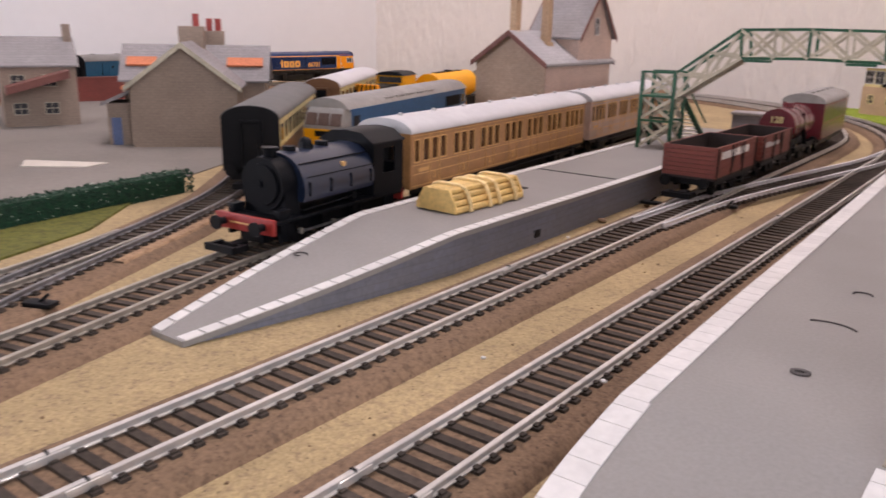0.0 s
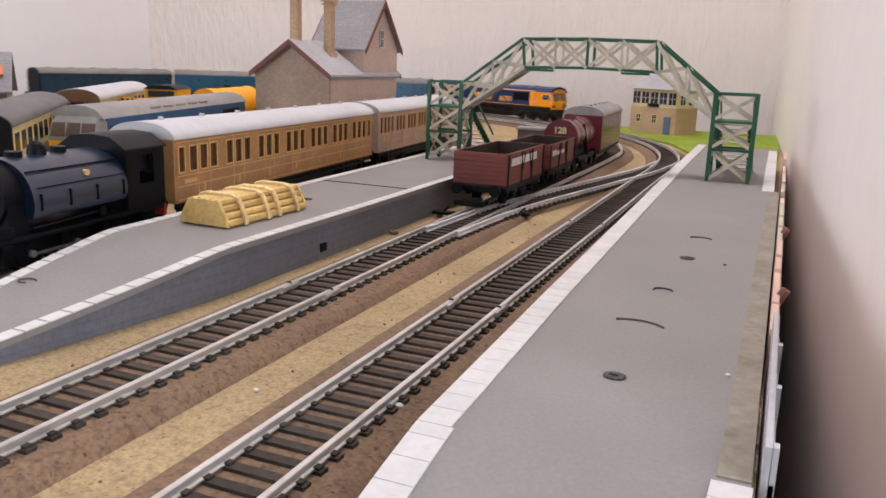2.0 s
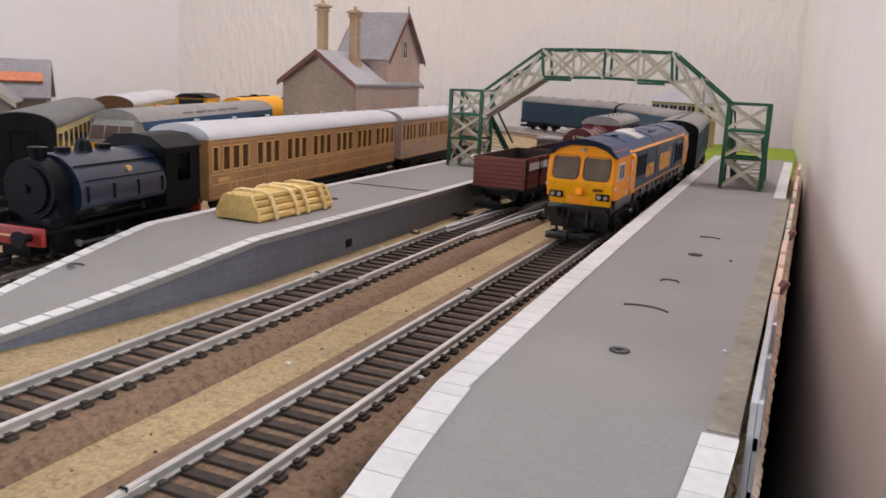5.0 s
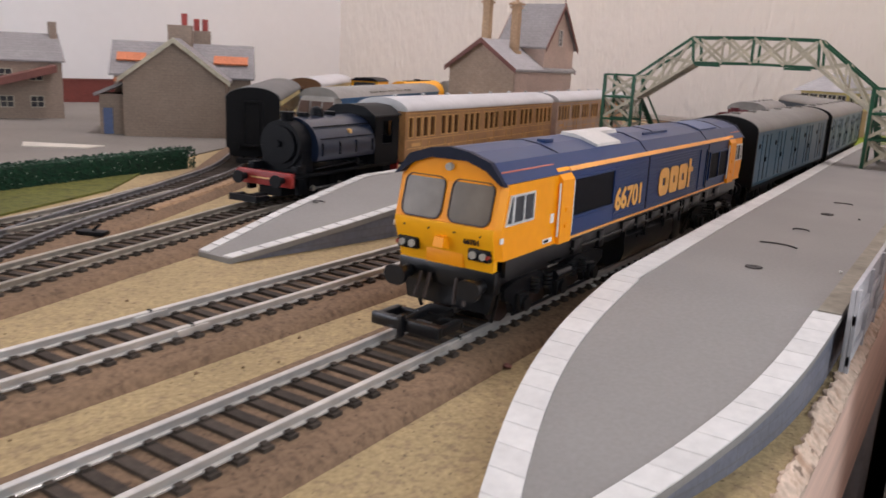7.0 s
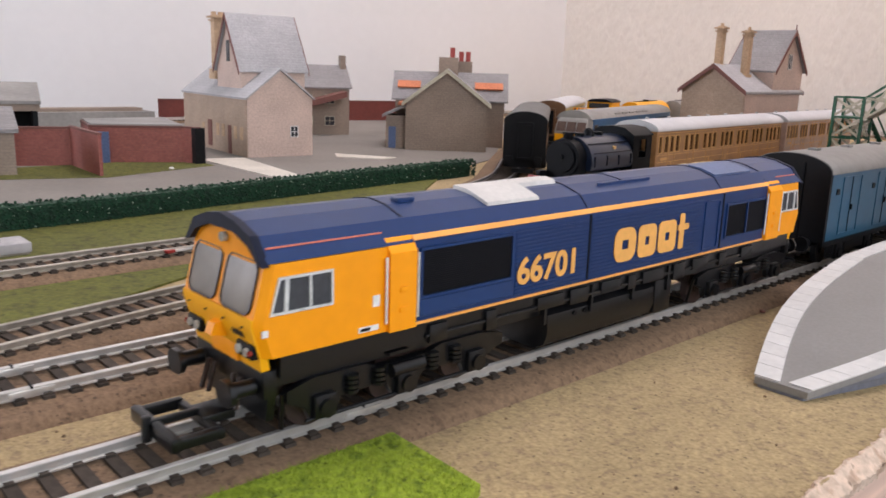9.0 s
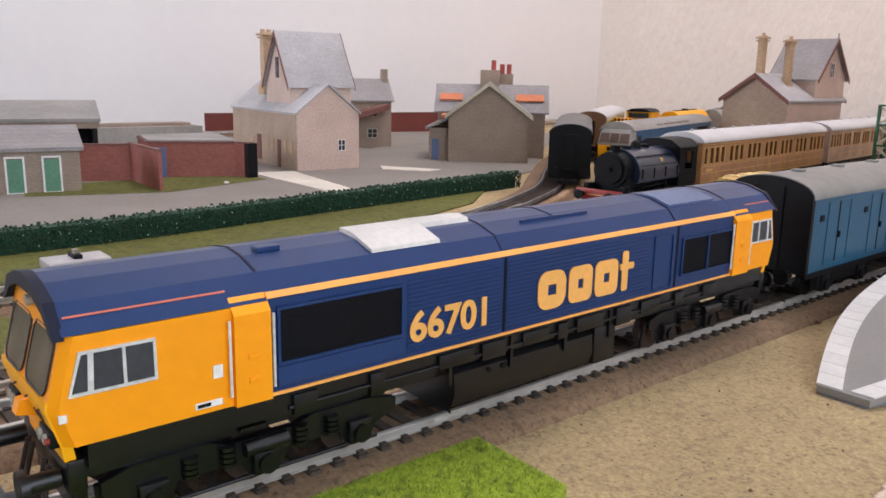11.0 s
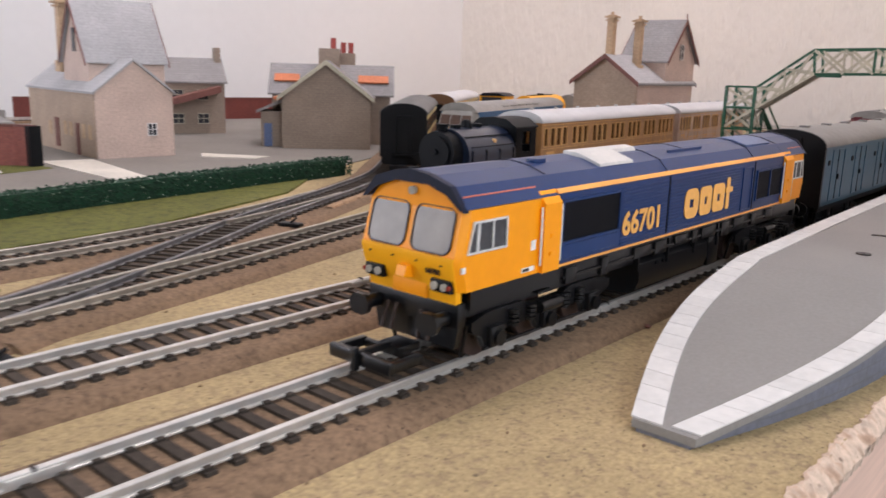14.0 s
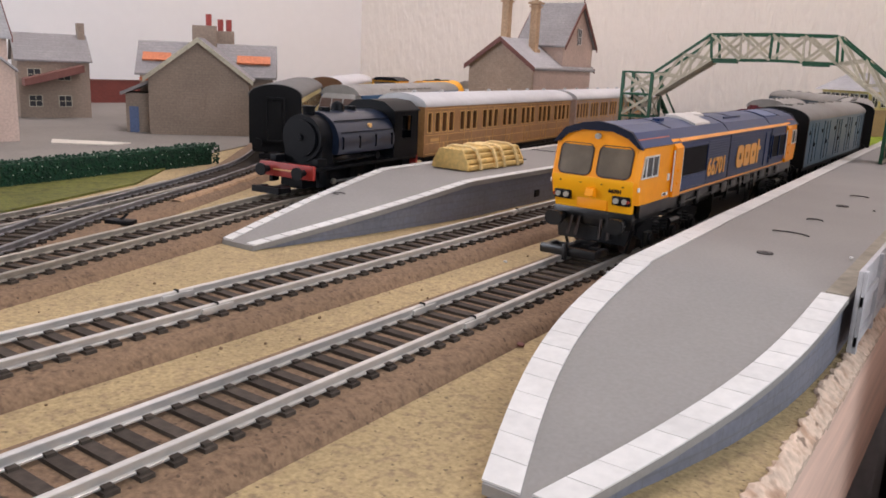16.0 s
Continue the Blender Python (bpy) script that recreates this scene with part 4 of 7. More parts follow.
    for sx in (-1, 1):
        part("cantrail_line", prism([(sx * (W - 0.0003), ze + 0.0002), (sx * (W + 0.00015), ze + 0.0004), (sx * (W - 0.0009), ze + 0.0016), (sx * (W - 0.0014), ze + 0.0012)], B0, B1, "y"), LINE, t, "orange lining stripe")
        part("sole_line", box(sx * (W - 0.0006), sx * (W + 0.0004), B0, B1, zb, zb + 0.0007), LINE, t, "orange lining stripe")
        for y0, y1, z0, z1 in ((0.0425, 0.0755, 0.0280, 0.0408), (0.1880, 0.2180, 0.0256, 0.0385)):
            bm = ring(y1 - y0, z1 - z0, 0.0003, 0.0007, bmesh.new(), ((y0 + y1) / 2, (z0 + z1) / 2), sx * (W - 0.0003), sx * (W + 0.0006), "x")
            g = part("grille_frame", bm, BLUE, t)
            bm = box(sx * (W - 0.0002), sx * (W + 0.0001), y0 + 0.0005, y1 - 0.0005, z0 + 0.0005, z1 - 0.0005)
            n = int((z1 - z0) / 0.0006)
            for k in range(n):
                z = z0 + 0.0007 + k * (z1 - z0 - 0.0014) / n
                box(sx * W, sx * (W + 0.00025), y0 + 0.0007, y1 - 0.0007, z, z + 0.0003, bm)
            part("grille", bm, GRILLE, g, "black fine mesh radiator grille")
        part("grille_bar", box(sx * W, sx * (W + 0.0007), 0.2026, 0.2034, 0.0260, 0.0384), BLUE, t)
        part("lower_ledge", prism([(sx * (W - 0.0002), 0.0232), (sx * (W + 0.0006), 0.0236), (sx * (W + 0.0002), 0.0276), (sx * (W - 0.0002), 0.0276)], 0.0425, 0.0755, "y"), BLUE, t)
        # ribbed panels with finely spaced ribs
        for y0, y1 in ((0.0768, 0.1078), (0.1096, 0.1715)):
            panel = part("side_panel", box(sx * (W - 0.0003), sx * (W + 0.00005), y0, y1, 0.0228, 0.0414), BLUE, t, "ribbed navy blue side panel")
            z = 0.0230
            while z < 0.0408:
                part("rib", prism([(sx * (W - 0.0001), z), (sx * (W + 0.00030), z + 0.0002), (sx * (W + 0.00030), z + 0.0005), (sx * (W - 0.0001), z + 0.0007)], y0, y1, "y"), BLUE, panel)
                z += 0.0011
        for y in (0.1087, 0.1855):
            part("panel_seam", box(sx * (W - 0.0003), sx * (W + 0.0002), y - 0.0004, y + 0.0004, zb + 0.001, ze), BLACK, t)
        part("side_door", ring(0.0100, 0.0175, 0.0004, 0.0005, bmesh.new(), (0.1782, 0.0318), sx * (W - 0.0002), sx * (W + 0.0004), "x"), BLUE, t)
        # solebar with pipework and boxes hung from it
        part("solebar", box(sx * 0.0158, sx * 0.0171, 0.004, L - 0.008, 0.0165, zb), CHASSIS, t, "black underframe with pipework")
        part("air_pipe", rod((sx * 0.0174, 0.045, 0.0178), (sx * 0.0174, 0.205, 0.0178), 0.0005), CHASSIS, t)
        for y, w, z in ((0.046, 0.006, 0.0158), (0.066, 0.004, 0.0150), (0.0865, 0.0115, 0.0168), (0.1010, 0.0085, 0.0160), (0.1160, 0.0100, 0.0172), (0.1300, 0.0040, 0.0160), (0.1380, 0.0120, 0.0165), (0.1560, 0.0070, 0.0150), (0.1680, 0.0100, 0.0168), (0.1860, 0.0050, 0.0160), (0.2020, 0.0080, 0.0168)):
            part("equipment_box", box(sx * 0.0166, sx * 0.0181, y, y + w, z, 0.0206, bevel=0.0003), CHASSIS, t)
        for y in (0.0905, 0.112, 0.1335, 0.1535):
            part("bracket", box(sx * 0.0160, sx * 0.0178, y - 0.0005, y + 0.0005, 0.0120, 0.0206), CHASSIS, t)
        part("cab_step", box(sx * 0.0140, sx * 0.0172, 0.0340, 0.0400, 0.0150, 0.0158), CHASSIS, t)
    tank = part("fuel_tank", prism([(-0.0145, 0.0158), (-0.0168, 0.0140), (-0.0172, 0.0085), (-0.0160, 0.0050), (-0.0125, 0.0030), (0.0125, 0.0030), (0.0160, 0.0050), (0.0172, 0.0085), (0.0168, 0.0140), (0.0145, 0.0158)], 0.0925, 0.1465, "y"), CHASSIS, t, "black fuel tank")
    for y in (0.1045, 0.1095):
        for sx in (-1, 1):
            part("filler", rod((sx * 0.0164, y, 0.0128), (sx * 0.0175, y, 0.0128), 0.0007, seg=10), BLACK, tank)
    part("battery_box", box(-0.0171, 0.0171, 0.1472, 0.1570, 0.0045, 0.0160, bevel=0.0006), CHASSIS, t)
    part("underframe", box(-0.0150, 0.0150, 0.004, L - 0.008, 0.0140, zb + 0.0008), CHASSIS, t)
    for yc in LOCO_BOGIES:
        for s in (-1, 1):
            bogie_side(t, yc, s)
        for a in (-0.0240, 0, 0.0240):
            for s in (-1, 1):
                wheel(t, s * 0.0090, yc + a, 0.0066, 0.0066).data.materials[0] = WHEELRUST
    for y, f in ((0.0, -1), (L - 0.0020, 1)):
        part("buffer_beam", box(-0.0160, 0.0160, y - f * 0.0005, y - f * 0.004, 0.0118, 0.0184, bevel=0.0006), CHASSIS, t)
        for k in (-1, 1):
            bm = rod((k * 0.0122, y, 0.0142), (k * 0.0122, y + f * 0.0060, 0.0142), 0.0019, seg=12)
            prism([(k * 0.0122 + u, 0.0142 + v) for u, v in rounded(0.0072, 0.0056, 0.0026)], y + f * 0.0056, y + f * 0.0070, "y", bm)
            part("buffer", bm, CHASSIS, t)
        wide_coupling(t, y, f)
        part("air_dam", prism([(-0.0138, 0.0058), (0.0138, 0.0058), (0.0150, 0.0120), (-0.0150, 0.0120)], y - f * 0.002, y - f * 0.004, "y"), CHASSIS, t)
        for k in (-0.0075, -0.0045, 0.0045, 0.0075):
            part("brake_hose", rod((k, y + f * 0.0005, 0.0150), (k * 1.1, y + f * 0.0022, 0.0080), 0.0006), RUBBER, t)
    # roof gear
    bm = prism([(-0.0010, zr - 0.0015), (0.0112, 0.0476), (0.0128, 0.0478), (0.0124, 0.0487), (0.0066, zr + 0.0005), (0.0040, zr + 0.0012), (-0.0010, zr + 0.0015)], 0.0700, 0.0905, "y")
    part("exhaust_cover", bm, SILVER, t, "raised silver exhaust cover")
    part("silencer", prism([(-0.0050, zr - 0.0006), (0.0044, zr - 0.0006), (0.0036, zr + 0.0010), (0.0, zr + 0.0016), (-0.0040, zr + 0.0010)], 0.0904, 0.1075, "y"), SILVER, t, "raised silver silencer")
    for y in (0.1087, 0.1855):
        part("roof_joint", shell([(0.0173, ze + 0.0004), (0.0129, 0.0478), (0.0063, zr - 0.0002), (0, zr + 0.0006)], y - 0.0002, y + 0.0002), HOOD, t)
    part("fan_hatch", prism([(0.0010, zr + 0.0007), (0.0062, zr + 0.0001), (0.0122, 0.0485), (0.0120, 0.0472), (0.0060, zr - 0.0012), (0.0010, zr - 0.0005)], 0.1870, 0.2130, "y"), HATCH, t, "pale blue radiator hatch")
    part("roof_rail", box(0.0088, 0.0092, 0.122, 0.150, 0.0488, 0.0497), BLUE, t)
    part("roof_panel_joint", shell([(0.0090, 0.04925), (0.0062, zr - 0.0002), (0, zr + 0.0006)], 0.1360, 0.1363), HOOD, t)
    part("horn", box(0.0030, 0.0062, 0.0445, 0.0500, zr - 0.0004, zr + 0.0009, bevel=0.0003), BLUE, t)
    # fleet number, and the operator's mark as plain shapes
    for sx in (-1, 1):
        m = Matrix.Translation((sx * (W + 0.00035), 0.0772 if sx > 0 else 0.1040, 0.0261)) @ Euler((radians(90), 0, radians(90 * sx))).to_matrix().to_4x4() @ Matrix.Diagonal((0.92, 0.88, 1.0, 1.0))
        text_mesh("fleet_number", "66701", 0.0116, m, NUMBER, t)
        a0, a1 = sx * (W + 0.00025), sx * (W + 0.0006)
        y = 0.1205
        for k, (w, h) in enumerate(((0.0120, 0.0108), (0.0108, 0.0106), (0.0112, 0.0106), (0.0066, 0.0122))):
            yc, zc = y + w / 2, 0.0258 + h / 2
            bm = bmesh.new()
            if k == 3:
                prism([(yc - 0.0008 + u, zc + v) for u, v in rounded(0.0028, h, 0.0008)], a0, a1, "x", bm)
                prism([(yc + u, zc + 0.0014 + v) for u, v in rounded(w, 0.0020, 0.0006)], a0, a1 + sx * 0.0001, "x", bm)
            else:
                ring(w - 0.0008, h, 0.0036 if k == 0 else 0.0022, 0.0039, bm, (yc, zc), a0, a1, "x")
            part("logo_shape", bm, NUMBER, t, "pale orange logo block")
            y += w + 0.0005
    return t


LOCO_BOGIES = (0.0395, 0.2090)
CHASSIS = mat("black_chassis", (0.0035, 0.0037, 0.0045), 0.3, grain=400, amount=0.2, bump=0.05, spec=0.5)
RUBBER = mat("dark_rubber", (0.03, 0.014, 0.008), 0.6, bump=0)
WHEELRUST = mat("dark_brown_wheel", (0.045, 0.026, 0.022), 0.5, bump=0.03)
HOOD = mat("dark_navy_hood", (0.006, 0.009, 0.024), 0.5, bump=0.02, spec=0.2)
HATCH = mat("blue_grey_hatch", (0.10, 0.14, 0.26), 0.45, bump=0.03)
PALEGLASS = mat("pale_windscreen", (0.125, 0.098, 0.07), 0.2, amount=0.12, grain=150, stain=60, stain_amount=0.35, bump=0, spec=0.3)
LAMPGLASS = mat("clear_lamp", (0.36, 0.33, 0.28), 0.15, bump=0)
REDLENS = mat("red_lens", (0.25, 0.03, 0.02), 0.2, bump=0)
TRAIN = [(diesel(), 0.0, LOCO_L, *LOCO_BOGIES)]


def parcels_van(name, VANBLUE=VANBLUE, tone="rail blue"):
    t = thing(name, Matrix(), tone + " parcels van with grey roof and black ends", "railway van", group="vans behind the locomotive")
    L, W = 0.226, 0.0178
    part("body", box(-W, W, 0.0015, L - 0.0015, 0.0135, 0.0435), VANBLUE, t, "plain " + tone + " side")
    part("roof", shell([(W + 0.0006, 0.0432)] + arc_roof(W + 0.0006, 0.0436, 0.0078), 0.001, L - 0.001), VANROOF, t, "weathered grey arched roof")
    for y, s in ((0.0, 1), (L, -1)):
        part("end", shell([(W + 0.0004, 0.0130)] + arc_roof(W + 0.0004, 0.0435, 0.0076), y, y + s * 0.0022), BLACK, t, "black van end")
        buffers(t, y, -s, 0.0125, 0.0115)
        coupling(t, y, -s)
        for x in (-0.006, 0.006):
            part("end_strip", box(x - 0.0005, x + 0.0005, y, y - s * 0.0006, 0.014, 0.0475), BLACK, t)
    for sx in (-1, 1):
        part("solebar", box(sx * (W - 0.002), sx * (W - 0.0004), 0.002, L - 0.002, 0.0108, 0.0136), BLACK, t)
        for y in (0.020, 0.060, 0.105, 0.150, 0.195):
            bm = ring(0.020, 0.026, 0.0004, 0.0004, bmesh.new(), (y + 0.005, 0.0285), sx * (W - 0.0002), sx * (W + 0.0003), "x")
            d = part("double_door", bm, VANBLUE, t)
            part("door_gap", box(sx * W, sx * (W + 0.00025), y + 0.0048, y + 0.0052, 0.0158, 0.0412), BLACK, d)
            part("handle", box(sx * W, sx * (W + 0.0008), y + 0.0056, y + 0.0064, 0.026, 0.0285), BLACK, d)
            part("vent", box(sx * W, sx * (W + 0.0004), y - 0.0115, y - 0.0085, 0.034, 0.0365), BLACK, t)
        bm = beam((sx * 0.015, 0.065, 0.0108), (sx * 0.015, 0.085, 0.0055), 0.0008, 0.0008, up=(1, 0, 0))
        beam((sx * 0.015, 0.085, 0.0055), (sx * 0.015, 0.14, 0.0055), 0.0008, 0.0008, bm, up=(1, 0, 0))
        beam((sx * 0.015, 0.14, 0.0055), (sx * 0.015, 0.16, 0.0108), 0.0008, 0.0008, bm, up=(1, 0, 0))
        part("truss", bm, BLACK, t)
    for yb in (0.038, L - 0.038):
        bogie(t, yb, (-0.0165, 0.0165), 0.0062, length=0.044)
    for k in range(6):
        part("roof_vent", box(-0.0022, 0.0022, 0.02 + k * 0.036, 0.0245 + k * 0.036, 0.0508, 0.0524, bevel=0.0004), VANROOF, t)
    return t


VAN_GAP, VAN_LEAD = 0.011, 0.0250
for k in range(3):
    y = LOCO_L + VAN_LEAD + k * (0.226 + VAN_GAP)
    if k == 0:
        first_van = parcels_van("parcels_van")
        TRAIN.append((first_van, y, 0.226, 0.038, 0.188))
    elif k == 2:
        # Third van is coloured darker to stand for shade on its side.
        TRAIN.append((parcels_van("parcels_van", SHADEDVAN, "shade-darkened blue"), y, 0.226, 0.038, 0.188))
    else:
        TRAIN.append((copy_thing(first_van, Matrix()), y, 0.226, 0.038, 0.188))


def on_line(pts, d):
    """Place and heading at d metres along a drawn line."""
    p = smooth_line(pts, 0.002)
    k = min(max(int(round(d / 0.002)), 1), len(p) - 2)
    t = p[k + 1] - p[k - 1]
    return p[k], math.degrees(math.atan2(-t.x, t.y))


def stand(front, rear, z):
    """The pose of a thing whose front is at one place and whose length points to another."""
    return pose(front[0], front[1], z, 0, 0, math.degrees(math.atan2(-(rear[0] - front[0]), rear[1] - front[1])))


def steam_loco():
    t = thing("saddle_tank_engine", stand((-0.2375, 0.264), (-0.247, 0.37), RAIL), "black saddle tank steam locomotive with red buffer beam at the platform", "locomotive")
    part("footplate", box(-0.0165, 0.0165, 0, 0.112, 0.0135, 0.0155, bevel=0.0004), STEAMBLACK, t)
    part("buffer_beam", box(-0.0175, 0.0175, -0.0012, 0.0015, 0.0095, 0.0170, bevel=0.0004), RED, t, "red buffer beam")
    part("beam_lettering", box(-0.008, 0.004, -0.0016, -0.0011, 0.0129, 0.0136), GOLD, t)
    part("rear_beam", box(-0.0165, 0.0165, 0.111, 0.113, 0.0095, 0.0165), RED, t)
    buffers(t, -0.001, -1, 0.0132, 0.0118)
    coupling(t, -0.001, -1)
    bm = rod((0, 0.013, 0.0300), (0, 0.026, 0.0300), 0.0128, seg=32)
    box(-0.0125, 0.0125, 0.0145, 0.025, 0.0150, 0.0300, bm)
    part("smokebox", bm, STEAMBLACK, t)
    bm = rod((0, 0.0115, 0.0300), (0, 0.0132, 0.0300), 0.0100, seg=24)
    rod((0, 0.010, 0.0305), (0, 0.012, 0.0305), 0.0018, bm)
    part("smokebox_door", bm, STEAMBLACK, t)
    bm = shell([(0.0158, 0.0215), (0.0166, 0.0240)] + [(0.0170 * math.cos(a * math.pi / 24) ** 0.9, 0.0265 + 0.0176 * math.sin(a * math.pi / 24)) for a in range(12)] + [(0, 0.0441)], 0.024, 0.083)
    part("saddle_tank", bm, TANKSHEEN, t, "satin black saddle tank with a blue sheen in its colour")
    for sx in (-1, 1):
        part("crest", prism([(0.058 + u, 0.0362 + v) for u, v in rounded(0.0029, 0.0025, 0.0011)], sx * 0.0140, sx * 0.0156, "x"), GOLD, t, "small gold crest")
        for y in (0.028, 0.045, 0.062, 0.080):
            part("tank_strap", box(sx * 0.0160, sx * 0.01735, y - 0.0004, y + 0.0004, 0.0242, 0.031), STEAMBLACK, t)
    for sx in (-1, 1):
        part("handrail", rod((sx * 0.0172, 0.026, 0.0335), (sx * 0.0172, 0.082, 0.0335), 0.00030), STEAMBLACK, t)
        part("tank_seam", box(sx * 0.0125, sx * 0.0131, 0.025, 0.082, 0.0392, 0.0398), STEAMBLACK, t)
        part("injector", rod((sx * 0.0125, 0.066, 0.0185), (sx * 0.0160, 0.066, 0.0185), 0.0022, seg=10), STEAMBLACK, t)
        part("pipe", rod((sx * 0.0150, 0.024, 0.0175), (sx * 0.0150, 0.064, 0.0185), 0.0006), STEAMBLACK, t)
    for y in (0.034, 0.060):
        part("tank_filler", rod((0, y, 0.0438), (0, y, 0.0462), 0.0034, seg=16), STEAMBLACK, t)
    bm = rod((0, 0.0195, 0.041), (0, 0.0195, 0.0468), 0.0031, seg=18, r1=0.0036)
    rod((0, 0.0195, 0.0464), (0, 0.0195, 0.0472), 0.0041, bm, seg=18)
    part("chimney", bm, STEAMBLACK, t)
    bm = rod((0, 0.047, 0.043), (0, 0.047, 0.0460), 0.0042, seg=18, r1=0.0036)
    bmesh.ops.create_uvsphere(bm, u_segments=14, v_segments=8, radius=0.0036, matrix=pose(0, 0.047, 0.0459))
    part("dome", bm, STEAMBLACK, t)
    part("boiler", rod((0, 0.015, 0.0270), (0, 0.088, 0.0270), 0.0095, seg=20), STEAMBLACK, t)
    part("cab_front", prism([(-0.0168, 0.0155), (0.0168, 0.0155), (0.0168, 0.0435), (0.009, 0.0485), (-0.009, 0.0485), (-0.0168, 0.0435)], 0.083, 0.0845, "y"), STEAMBLACK, t)
    for sx in (-1, 1):
        bm = box(sx * 0.0158, sx * 0.0168, 0.084, 0.0925, 0.0155, 0.0435)
        box(sx * 0.0158, sx * 0.0168, 0.1035, 0.112, 0.0155, 0.0435, bm)
        box(sx * 0.0158, sx * 0.0168, 0.0925, 0.1035, 0.0155, 0.0270, bm)
        box(sx * 0.0158, sx * 0.0168, 0.0925, 0.1035, 0.0405, 0.0435, bm)
        part("cab_side", bm, STEAMBLACK, t)
        bm = rod((sx * 0.0105, 0.0826, 0.0455), (sx * 0.0105, 0.0834, 0.0455), 0.0022, seg=14)
        part("spectacle", bm, WINDOW, t)
        for y in (0.028, 0.055, 0.082):
            w = wheel(t, sx * 0.0083, y, 0.0083, 0.0083)
            part("coupling_boss", rod((sx * 0.0095, y, 0.0060), (sx * 0.0115, y, 0.0060), 0.0016, seg=10), DULL, w)
        part("coupling_rod", box(sx * 0.0105, sx * 0.0112, 0.026, 0.084, 0.0052, 0.0064), DARKRAIL, t, "dark steel coupling rod")
        part("step", box(sx * 0.0145, sx * 0.0165, 0.094, 0.103, 0.0040, 0.0135), STEAMBLACK, t)
        part("front_step", box(sx * 0.0145, sx * 0.0165, 0.006, 0.012, 0.0050, 0.0135), STEAMBLACK, t)
        part("sandbox", box(sx * 0.0120, sx * 0.0160, 0.006, 0.014, 0.0155, 0.0200, bevel=0.0005), STEAMBLACK, t)
    part("cab_roof", shell([(0.0175, 0.0432), (0.0172, 0.0440), (0.0100, 0.0490), (0, 0.0500)], 0.0815, 0.1135), STEAMBLACK, t)
    part("bunker", box(-0.0158, 0.0158, 0.105, 0.1118, 0.0155, 0.031), STEAMBLACK, t)
    part("frame", box(-0.0070, 0.0070, 0.004, 0.110, 0.0035, 0.0138), STEAMBLACK, t)
    t.scale = (1.0, 0.87, 0.94)
    return t


steam_loco()


